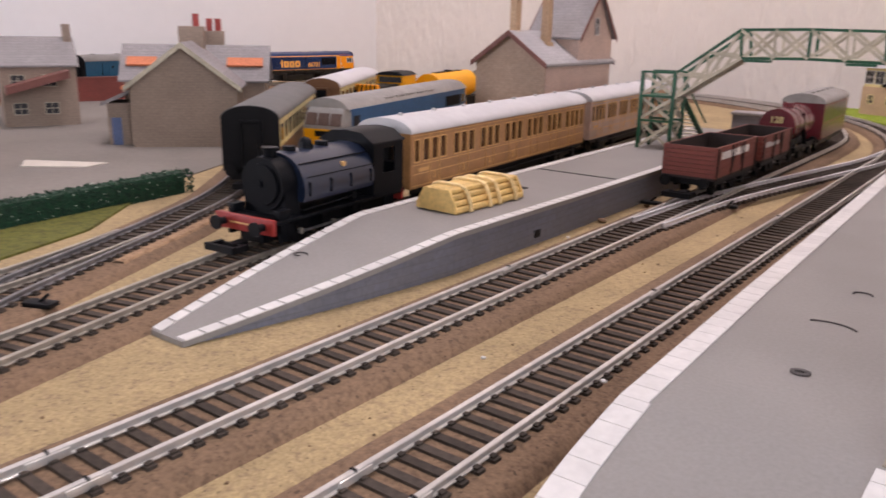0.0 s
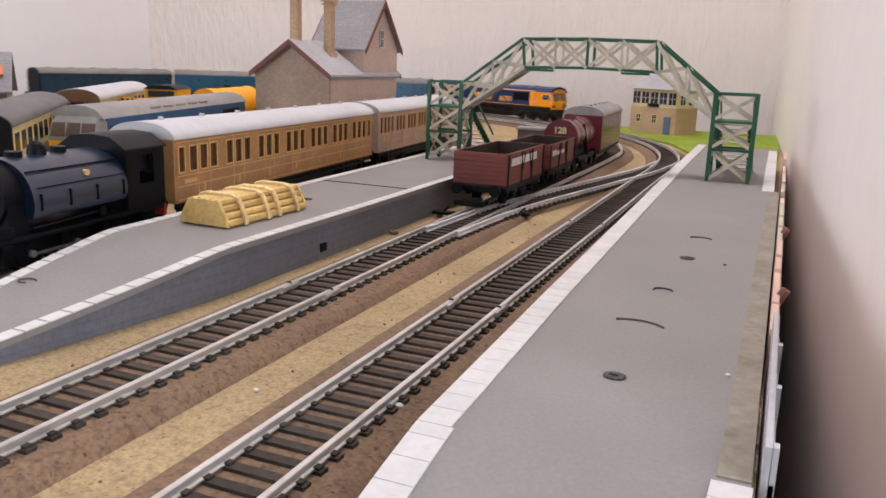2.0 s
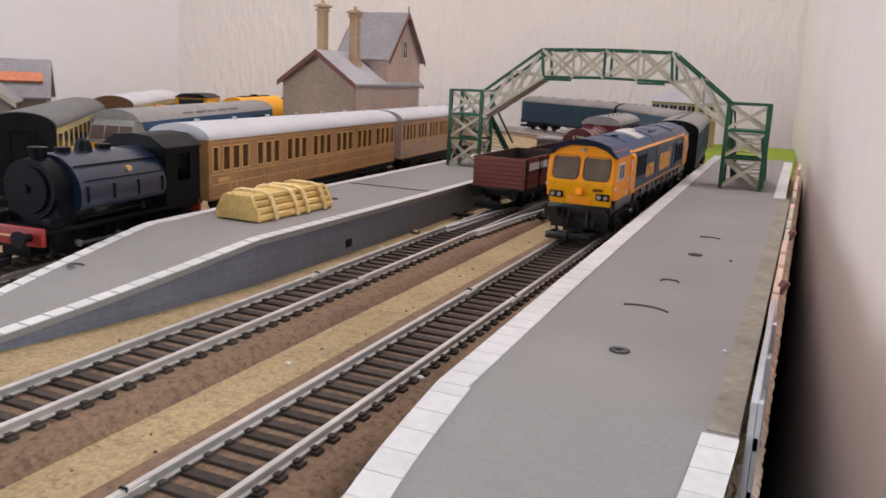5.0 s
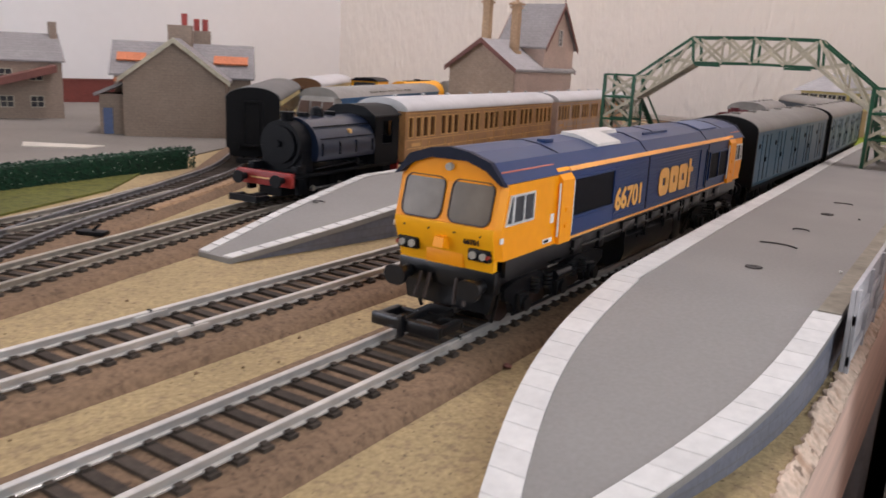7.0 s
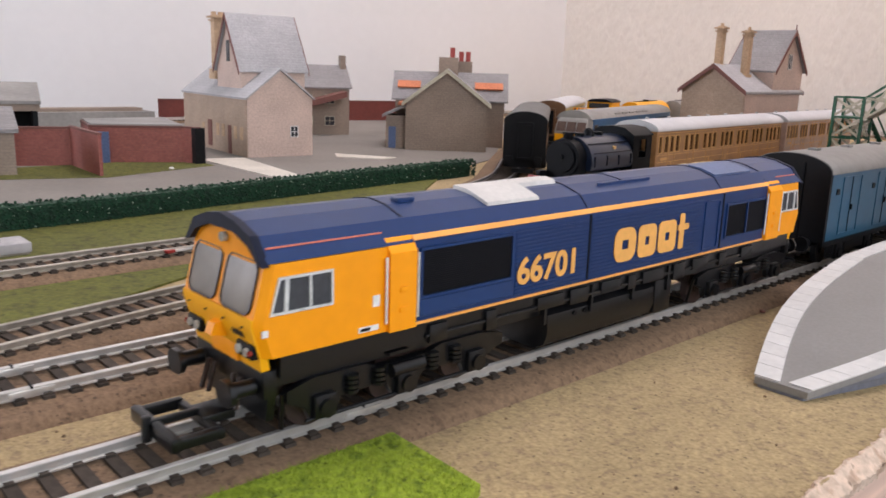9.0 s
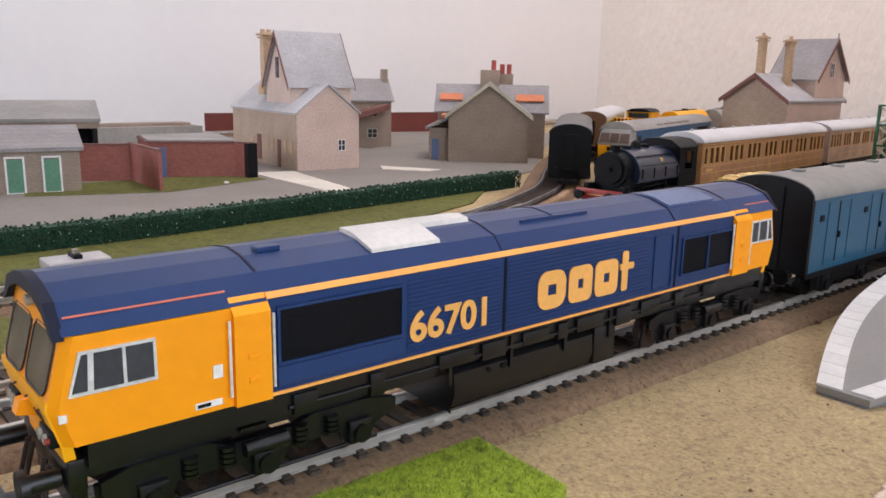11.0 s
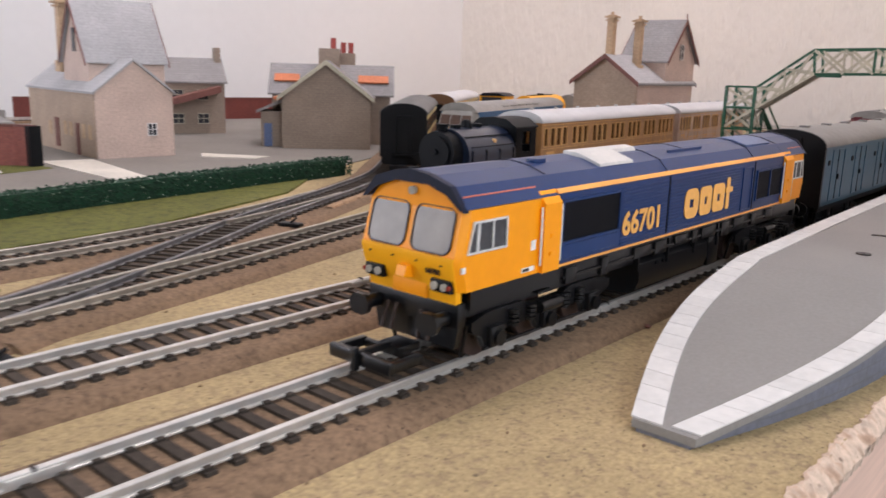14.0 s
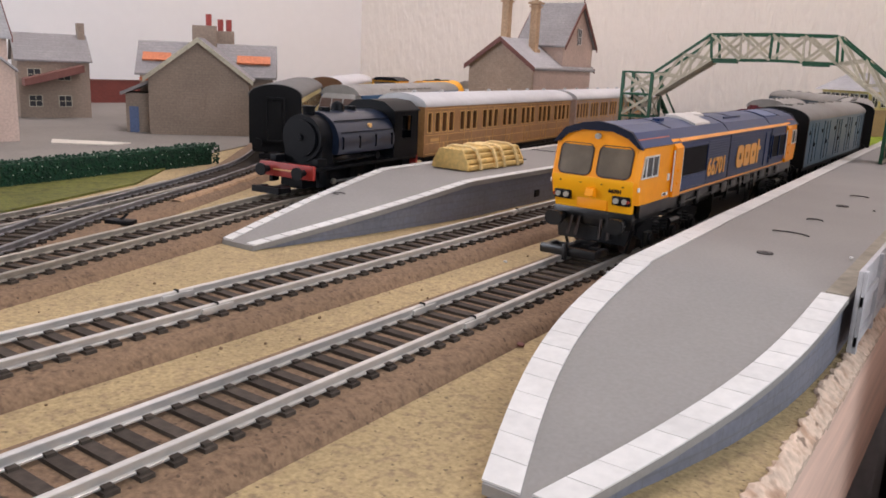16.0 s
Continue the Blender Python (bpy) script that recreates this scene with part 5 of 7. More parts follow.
def teak_coach(name, L, n, classes, m, TEAK=TEAK, tone="varnished"):
    t = thing(name, m, tone + " teak coach with white roof and gold lining", "railway coach", group="teak coaches at the platform")
    W, z0, zw, z1 = 0.0172, 0.0125, 0.0268, 0.0425
    part("roof", shell([(W + 0.0010, z1)] + arc_roof(W + 0.0010, z1 + 0.0004, 0.0072), -0.0005, L + 0.0005), WHITEROOF, t, "off-white arched roof")
    # Solid block inside the coach, its shade painted as dark teak.
    part("interior", box(-W + 0.002, W - 0.002, 0.002, L - 0.002, z0 + 0.001, z1 - 0.001), TEAKSHADE, t)
    for k in range(7):
        part("roof_vent", rod((0, 0.015 + k * L / 7, z1 + 0.0068), (0, 0.015 + k * L / 7, z1 + 0.0090), 0.0014), WHITEROOF, t)
    for y, s in ((0, 1), (L, -1)):
        e = part("end", shell([(W, z0)] + arc_roof(W, z1, 0.0066), y, y + s * 0.002), TEAK, t, "teak coach end")
        part("gangway", box(-0.0055, 0.0055, y, y - s * 0.003, 0.012, 0.040, bevel=0.0005), BLACK, t)
        buffers(t, y, -s, 0.0125, 0.0115)
    for sx in (-1, 1):
        a0, a1 = sx * (W - 0.0018), sx * W
        # a side with real window openings: bands below, above and posts between
        bm = box(a0, a1, 0.0015, L - 0.0015, z0, zw)
        box(a0, a1, 0.0015, L - 0.0015, z1 - 0.0035, z1, bm)
        wins = []
        bay = (L - 0.016) / n
        for k in range(n):
            c = 0.008 + bay * (k + 0.5)
            wins += [(c - bay * 0.37, c - bay * 0.17), (c - bay * 0.10, c + bay * 0.10), (c + bay * 0.17, c + bay * 0.37)]
        wins = [(0.0035, 0.0085)] + [w for w in wins if w[0] > 0.0095 and w[1] < L - 0.0095] + [(L - 0.0085, L - 0.0035)]
        y = 0.0015
        for w0, w1 in wins:
            box(a0, a1, y, w0, zw, z1 - 0.0035, bm)
            y = w1
        box(a0, a1, y, L - 0.0015, zw, z1 - 0.0035, bm)
        side = part("side", bm, TEAK, t, "varnished teak side with gold beading")
        for w0, w1 in wins:
            b = ring(w1 - w0 + 0.0006, z1 - 0.0035 - zw + 0.0006, 0.0003, 0.0006, bmesh.new(), ((w0 + w1) / 2, (zw + z1 - 0.0035) / 2), a1 - sx * 0.0002, a1 + sx * 0.0003, "x")
            fr = part("window_frame", b, GOLD, side)
            part("pane", box(a1 - sx * 0.0012, a1 - sx * 0.0009, w0, w1, zw, z1 - 0.0035), BROWNWIN, fr)
        bm = bmesh.new()
        for z in (z0 + 0.0012, zw - 0.0068, zw - 0.0018, z1 - 0.0016):
            box(a1 - sx * 0.0001, a1 + sx * 0.00025, 0.002, L - 0.002, z, z + 0.0004, bm)
        for k in range(n):
            c = 0.008 + bay * (k + 0.5)
            for d in (-0.16, 0.16):
                box(a1 - sx * 0.0001, a1 + sx * 0.00025, c + d * bay - 0.0002, c + d * bay + 0.0002, z0 + 0.0012, z1 - 0.001, bm)
        part("beading", bm, GOLD, side, "gold lining")
        for k, ch in enumerate(classes):
            c = 0.008 + bay * (k + 0.5)
            m2 = Matrix.Translation((a1 + sx * 0.0002, c - sx * 0.0014, zw - 0.0105)) @ Euler((radians(90), 0, radians(90 * sx))).to_matrix().to_4x4()
            text_mesh("class_number", ch, 0.0052, m2, GOLD, side)
        part("lettering", box(a1 - sx * 0.0001, a1 + sx * 0.0002, 0.0075, 0.0180, zw - 0.0055, zw - 0.0035), GOLD, side)
        part("solebar", box(sx * (W - 0.0022), sx * (W - 0.0004), 0.002, L - 0.002, 0.0095, z0 + 0.0004), BLACK, t)
        part("footboard", box(sx * (W - 0.001), sx * (W + 0.0012), 0.02, L - 0.02, 0.0088, 0.0096), BLACK, t)
    for yb in (0.036, L - 0.036):
        bogie(t, yb, (-0.0155, 0.0155), 0.0062, length=0.042)
    part("underframe", box(-0.013, 0.013, 0.06, L - 0.06, 0.0045, 0.0125), BLACK, t)
    return t


teak_coach("teak_coach", 0.2380, 7, "3333111", stand((-0.2475, 0.3685), (-0.2690, 0.606), RAIL))
# Second coach is coloured paler to stand for reflected light.
teak_coach("teak_coach", 0.2000, 7, "1113333", stand((-0.2700, 0.618), (-0.2890, 0.830), RAIL), TEAKSHEEN, "sheen-paled")


def wagon(name, m, L, h, planks, colour, label, bars):
    t = thing(name, m, label, "goods wagon", group="goods wagons in the loop")
    W = 0.0165
    z0 = 0.0135
    part("floor", box(-W, W, 0, L, z0 - 0.0015, z0), INSIDE, t)
    for sx in (-1, 1):
        for k in range(planks):
            z = z0 + k * h / planks
            part("side_plank", box(sx * (W - 0.0011), sx * W, 0, L, z + 0.00012, z + h / planks - 0.00012), colour, t)
        part("side_lining", box(sx * (W - 0.0016), sx * (W - 0.0011), 0.001, L - 0.001, z0, z0 + h - 0.0003), INSIDE, t)
        for y in (0.002, L * 0.36, L * 0.64, L - 0.002):
            part("strapping", box(sx * (W - 0.0002), sx * (W + 0.0006), y - 0.0008, y + 0.0008, z0 - 0.001, z0 + h - 0.0005), BLACK, t)
        for s in (-1, 1):
            part("brace", beam((sx * (W + 0.0002), L * 0.5 + s * L * 0.14, z0 + 0.0005), (sx * (W + 0.0002), L * 0.5 + s * L * 0.06, z0 + h - 0.001), 0.0009, 0.0006, up=(1, 0, 0)), BLACK, t)
        part("solebar", box(sx * (W - 0.003), sx * (W - 0.001), 0, L, z0 - 0.0045, z0 - 0.0012), BLACK, t)
        y = L * 0.10
        for w, hh, zc in bars:
            part("lettering_bar", box(sx * (W - 0.0001), sx * (W + 0.0003), y, y + w, z0 + zc * h, z0 + zc * h + hh), LETTER, t, "white lettering reduced to a bar")
            y += w + 0.0012
        for yb in (L * 0.26, L * 0.74):
            wheel(t, sx * 0.0083, yb, 0.0062, 0.0062)
            part("axlebox", box(sx * 0.0125, sx * 0.0155, yb - 0.0025, yb + 0.0025, 0.0040, 0.0095, bevel=0.0005), BLACK, t)
            part("spring", box(sx * 0.0132, sx * 0.0150, yb - 0.0065, yb + 0.0065, 0.0088, 0.0100), BLACK, t)
        part("brake_lever", beam((sx * 0.0162, L * 0.3, 0.0085), (sx * 0.0162, L * 0.95, 0.0055), 0.0006, 0.0006, up=(1, 0, 0)), BLACK, t)
    for y, s in ((0, 1), (L, -1)):
        for k in range(planks):
            z = z0 + k * h / planks
            part("end_plank", box(-W + 0.0012, W - 0.0012, y, y + s * 0.0011, z + 0.00012, z + h / planks - 0.00012), colour, t)
        part("end_lining", box(-W + 0.0016, W - 0.0016, y + s * 0.0011, y + s * 0.0016, z0, z0 + h - 0.0003), INSIDE, t)
        part("headstock", box(-W, W, y - s * 0.0006, y + s * 0.0018, z0 - 0.0045, z0 - 0.0012), BLACK, t)
        buffers(t, y, -s, 0.0110, 0.0115)
        coupling(t, y, -s)
    return t


wagon("open_wagon", pose(-0.1310, 0.512, RAIL, 0, 0, 0), 0.076, 0.0185, 7, OXIDE, "red oxide open wagon with white lettering bars on the loop", [(0.016, 0.0045, 0.58), (0.018, 0.0045, 0.58), (0.014, 0.0045, 0.58)])
wagon("open_wagon", pose(-0.1315, 0.604, RAIL, 0, 0, 0.3), 0.072, 0.0165, 5, OXIDE, "small red oxide open wagon with faded lettering", [(0.010, 0.0035, 0.5), (0.020, 0.0025, 0.5)])


def tank_wagon():
    t = thing("tank_wagon", pose(-0.1305, 0.688, RAIL, 0, 0, 1.0), "maroon cylindrical tank wagon", "tank wagon", group="goods wagons in the loop")
    L = 0.068
    bm = rod((0, 0.003, 0.0280), (0, L - 0.003, 0.0280), 0.0132, seg=30)
    tank = part("tank", bm, MAROON, t, "glossy maroon tank barrel")
    for y in (0.0028, L - 0.0028):
        part("tank_end", rod((0, y - 0.0006, 0.0280), (0, y + 0.0006, 0.0280), 0.0137, seg=30), MAROON, tank)
    for y in (0.018, 0.034, 0.050):
        part("strap", rod((0, y - 0.0006, 0.0280), (0, y + 0.0006, 0.0280), 0.0135, seg=30), BLACK if y == 0.034 else MAROON, tank)
    part("filler", rod((0, 0.034, 0.040), (0, 0.034, 0.0445), 0.0038, seg=16), MAROON, tank)
    for sx in (-1, 1):
        part("solebar", box(sx * 0.0125, sx * 0.0145, 0, L, 0.0095, 0.0130), BLACK, t)
        part("stay", beam((sx * 0.0138, 0.004, 0.013), (sx * 0.0138, 0.022, 0.028), 0.0008, 0.0006, up=(1, 0, 0)), BLACK, t)
        for yb in (0.017, 0.051):
            wheel(t, sx * 0.0083, yb, 0.0062, 0.0062)
            part("axlebox", box(sx * 0.0125, sx * 0.0155, yb - 0.0025, yb + 0.0025, 0.0040, 0.0095), BLACK, t)
        part("ladder", beam((sx * 0.0146, 0.034, 0.0125), (sx * 0.0105, 0.034, 0.0370), 0.0030, 0.0005, up=(0, 1, 0)), BLACK, t)
    m = Matrix.Translation((-0.0058, 0.0018, 0.0310)) @ Euler((radians(90), 0, 0)).to_matrix().to_4x4()
    text_mesh("wagon_number", "128", 0.0068, m, CREAM, tank)
    for y, s in ((0, 1), (L, -1)):
        part("headstock", box(-0.016, 0.016, y, y + s * 0.002, 0.0088, 0.0132), BLACK, t)
        buffers(t, y, -s, 0.0110, 0.0115)
    part("cradle", box(-0.009, 0.009, 0.004, L - 0.004, 0.0125, 0.0175), BLACK, t)


tank_wagon()


def maroon_van():
    t = thing("brake_coach", pose(-0.1318, 0.768, RAIL, 0, 0, 2.5), "short maroon coach with grey roof in the loop", "railway coach", group="goods wagons in the loop")
    L, W = 0.110, 0.0168
    part("body", box(-W, W, 0.001, L - 0.001, 0.0120, 0.0415), MAROON, t)
    part("roof", shell([(W + 0.0008, 0.0413)] + arc_roof(W + 0.0008, 0.0417, 0.0072), -0.0003, L + 0.0003), ROOFGREY, t, "grey arched roof")
    for y, s in ((0, 1), (L, -1)):
        part("end", shell([(W, 0.0118)] + arc_roof(W, 0.0415, 0.0068), y, y + s * 0.0015), MAROON, t)
        buffers(t, y, -s, 0.0115, 0.0115)
    for sx in (-1, 1):
        for k in range(7):
            y = 0.008 + k * 0.0140
            part("window", box(sx * (W - 0.0002), sx * (W + 0.0002), y, y + 0.0080, 0.0270, 0.0370), WINDOW, t)
        for z in (0.0245, 0.0395):
            part("lining", box(sx * (W - 0.0001), sx * (W + 0.0003), 0.002, L - 0.002, z, z + 0.0005), OXIDE, t)
        part("solebar", box(sx * (W - 0.003), sx * (W - 0.001), 0, L, 0.0090, 0.0122), BLACK, t)
        for yb in (0.025, 0.085):
            wheel(t, sx * 0.0083, yb, 0.0062, 0.0062)
    for k in range(5):
        part("roof_vent", rod((0.004, 0.012 + k * 0.021, 0.0478), (0.004, 0.012 + k * 0.021, 0.0500), 0.0013), ROOFGREY, t)
    part("underframe", box(-0.013, 0.013, 0.002, L - 0.002, 0.006, 0.0125), BLACK, t)


maroon_van()


def old_coach(name, m, L, roof, top, low, endm, label):
    t = thing(name, m, label, "railway coach", group="stored stock in the sidings")
    W = 0.0172
    part("lower_side", box(-W, W, 0.002, L - 0.002, 0.0115, 0.0250), low, t)
    part("upper_side", box(-W + 0.0003, W - 0.0003, 0.002, L - 0.002, 0.0250, 0.0425), top, t, "pale upper panel")
    part("roof", shell([(W + 0.0008, 0.0423)] + arc_roof(W + 0.0008, 0.0427, 0.0080), 0.0005, L - 0.0005), roof, t, "arched roof")
    for y, s in ((0, 1), (L, -1)):
        e = part("end", shell([(W + 0.0002, 0.0110)] + arc_roof(W + 0.0002, 0.0425, 0.0078), y, y + s * 0.0022), endm, t)
        part("gangway", ring(0.0135, 0.030, 0.002, 0.0016, bmesh.new(), (0, 0.0270), y - s * 0.0022, y), endm, e)
        part("gangway_door", box(-0.0045, 0.0045, y, y - s * 0.0008, 0.0125, 0.0395), BLACK, e)
        buffers(t, y, -s, 0.0120, 0.0115)
        coupling(t, y, -s)
    for sx in (-1, 1):
        for k in range(int(L / 0.018)):
            y = 0.009 + k * 0.018
            part("window", box(sx * (W - 0.0006), sx * (W + 0.0001), y, y + 0.0105, 0.0285, 0.0385), WINDOW, t)
    part("underframe", box(-0.014, 0.014, 0.003, L - 0.003, 0.0050, 0.0118), BLACK, t)
    for yb in (0.036, L - 0.036):
        bogie(t, yb, (-0.0155, 0.0155), 0.0062, length=0.042)


old_coach("corridor_coach", stand((-0.346, 0.358), (-0.495, 0.536), RAIL - 0.0006), 0.205, BLACKROOF, CREAM, BROWNCOACH, BLACK, "brown and cream coach with black end beside the station")
old_coach("corridor_coach", stand((-0.500, 0.568), (-0.625, 0.768), RAIL - 0.0006), 0.205, WHITEROOF, CREAM, BROWNCOACH, BROWNCOACH, "brown and cream coach with pale roof in the siding")


AMBERGLASS = mat("brown_tinted_glass", (0.13, 0.085, 0.07), 0.2, bump=0)


def blue_diesel():
    t = thing("main_line_diesel", stand((-0.358, 0.430), (-0.430, 0.68), RAIL), "rail blue diesel locomotive with grey roof and yellow front", "locomotive", group="stored stock in the sidings")
    L, W = 0.250, 0.0172
    part("body", box(-W, W, 0.010, L - 0.010, 0.0150, 0.0418), RAILBLUE, t)
    part("roof", shell([(W, 0.0417), (W - 0.002, 0.0442), (0.0120, 0.0470), (0.0060, 0.0488), (0, 0.0492)], 0.006, L - 0.006), ROOFGREY, t, "pale grey roof")
    for y, s in ((0, 1), (L, -1)):
        levels = ((0.0125, 0.001, 0.0140), (0.0210, 0.0002, 0.0146), (0.0285, 0.0, 0.0150), (0.0300, 0.0002, 0.0150), (0.0395, 0.0036, 0.0142), (0.0440, 0.0070, 0.0118), (0.0470, 0.0095, 0.0070))
        halves = []
        for group in (levels[:3], levels[2:]):
            bm = bmesh.new()
            rows = [[bm.verts.new(p) for p in ((-w, y + s * d, z), (w, y + s * d, z), (min(W, w + 0.0028), y + s * 0.010, z), (-min(W, w + 0.0028), y + s * 0.010, z))] for z, d, w in group]
            for a, b in zip(rows, rows[1:]):
                for i in range(4):
                    bm.faces.new((a[i], a[(i + 1) % 4], b[(i + 1) % 4], b[i]))
            bm.faces.new(rows[0]), bm.faces.new(rows[-1])
            bmesh.ops.recalc_face_normals(bm, faces=bm.faces)
            halves.append(bm)
        nose = part("nose", halves[0], YELLOW, t, "yellow lower cab front")
        brow = part("cab_brow", halves[1], ROOFGREY, t, "grey cab front around the windows")
        for x in (-0.0094, 0.0, 0.0094):
            bm = prism([(x - 0.0043, 0.0306), (x + 0.0043, 0.0306), (x + 0.0040, 0.0392), (x - 0.0040, 0.0392)], -0.0004, 0.0004, "y")
            bmesh.ops.transform(bm, matrix=Matrix.Translation((0, y + s * 0.0018, 0.0348)) @ Matrix.Rotation(-s * 0.345, 4, "X") @ Matrix.Translation((0, 0, -0.0348)), verts=bm.verts)
            part("windscreen", bm, AMBERGLASS, brow, "brownish windscreen")
        part("indicator_box", box(-0.006, 0.006, y - s * 0.0004, y + s * 0.002, 0.0235, 0.0272), BLACK, nose)
        buffers(t, y, -s, 0.0120, 0.0115)
        for sx in (-1, 1):
            part("cab_window", box(sx * (W - 0.0002), sx * (W + 0.0002), y + s * 0.013, y + s * 0.022, 0.0300, 0.0370), WINDOW, t)
    for sx in (-1, 1):
        # white double mark as two crossed plain bars
        for dz, dy in ((0.0022, 0.0), (-0.0022, 0.0)):
            part("mark_bar", box(sx * (W - 0.0001), sx * (W + 0.0003), 0.036, 0.056, 0.0275 + dz - 0.0011, 0.0275 + dz + 0.0011), LETTER, t)
        part("mark_bar", beam((sx * (W + 0.0001), 0.040, 0.0230), (sx * (W + 0.0001), 0.052, 0.0320), 0.0024, 0.0004, up=(1, 0, 0)), LETTER, t)
        for k in range(5):
            part("roof_window", box(sx * 0.0130, sx * 0.0152, 0.070 + k * 0.020, 0.084 + k * 0.020, 0.0440, 0.0456), ROOFGREY, t)
        part("grille", box(sx * (W - 0.0002), sx * (W + 0.0003), 0.19, 0.225, 0.0290, 0.0375), GRILLE, t)
    part("underframe", box(-0.0155, 0.0155, 0.004, L - 0.004, 0.0070, 0.0155), BLACK, t)
    for yb in (0.052, L - 0.052):
        bogie(t, yb, (-0.021, 0, 0.021), 0.0068, length=0.056)


blue_diesel()


def shunter(m):
    t = thing("shunting_engine", m, "orange and black striped diesel shunter", "locomotive", group="stored stock in the sidings")
    part("bonnet", box(-0.011, 0.011, 0.006, 0.070, 0.014, 0.037, bevel=0.001), BLACK, t)
    part("cab", box(-0.0165, 0.0165, 0.070, 0.105, 0.014, 0.046, bevel=0.001), YELLOW, t, "yellow cab")
    part("front", box(-0.0150, 0.0150, 0.002, 0.007, 0.013, 0.040, bevel=0.001), ORANGE, t, "orange front with black stripes")
    for k in range(5):
        part("stripe", beam((-0.013 + k * 0.006, 0.0017, 0.014), (-0.006 + k * 0.0045, 0.0017, 0.0395), 0.0020, 0.0006), BLACK, t)
    part("cab_roof", shell([(0.0172, 0.0455), (0.010, 0.0490), (0, 0.0495)], 0.068, 0.107), BLACK, t)
    part("window", box(-0.0130, 0.0130, 0.0694, 0.0705, 0.038, 0.044), WINDOW, t)
    part("frame", box(-0.016, 0.016, 0.002, 0.108, 0.0045, 0.0142), BLACK, t)


shunter(stand((-0.515, 0.640), (-0.555, 0.76), RAIL))


def yellow_tanker(m, grey):
    t = thing("bogie_tanker", m, "yellow bogie tank wagon" if not grey else "grey and yellow bogie tank wagon", "tank wagon", group="stored stock in the sidings")
    part("barrel", rod((0, 0.002, 0.0300), (0, 0.120, 0.0300), 0.0160, seg=24), YELLOW if not grey else ROOFGREY, t)
    part("hatch", rod((0, 0.06, 0.044), (0, 0.06, 0.0480), 0.004, seg=12), BLACK, t)
    part("walkway", box(-0.003, 0.003, 0.02, 0.10, 0.0455, 0.0465), BLACK, t)
    for sx in (-1, 1):
        part("mark_panel", box(sx * 0.0155, sx * 0.0163, 0.030, 0.045, 0.0265, 0.0345), RED, t)
    part("frame", box(-0.015, 0.015, 0.0, 0.122, 0.0045, 0.0150), BLACK, t)


yellow_tanker(stand((-0.525, 0.755), (-0.556, 0.87), RAIL), False)
yellow_tanker(stand((-0.545, 0.885), (-0.575, 1.0), RAIL), True)
yellow_tanker(stand((-0.590, 1.015), (-0.625, 1.13), RAIL), False)


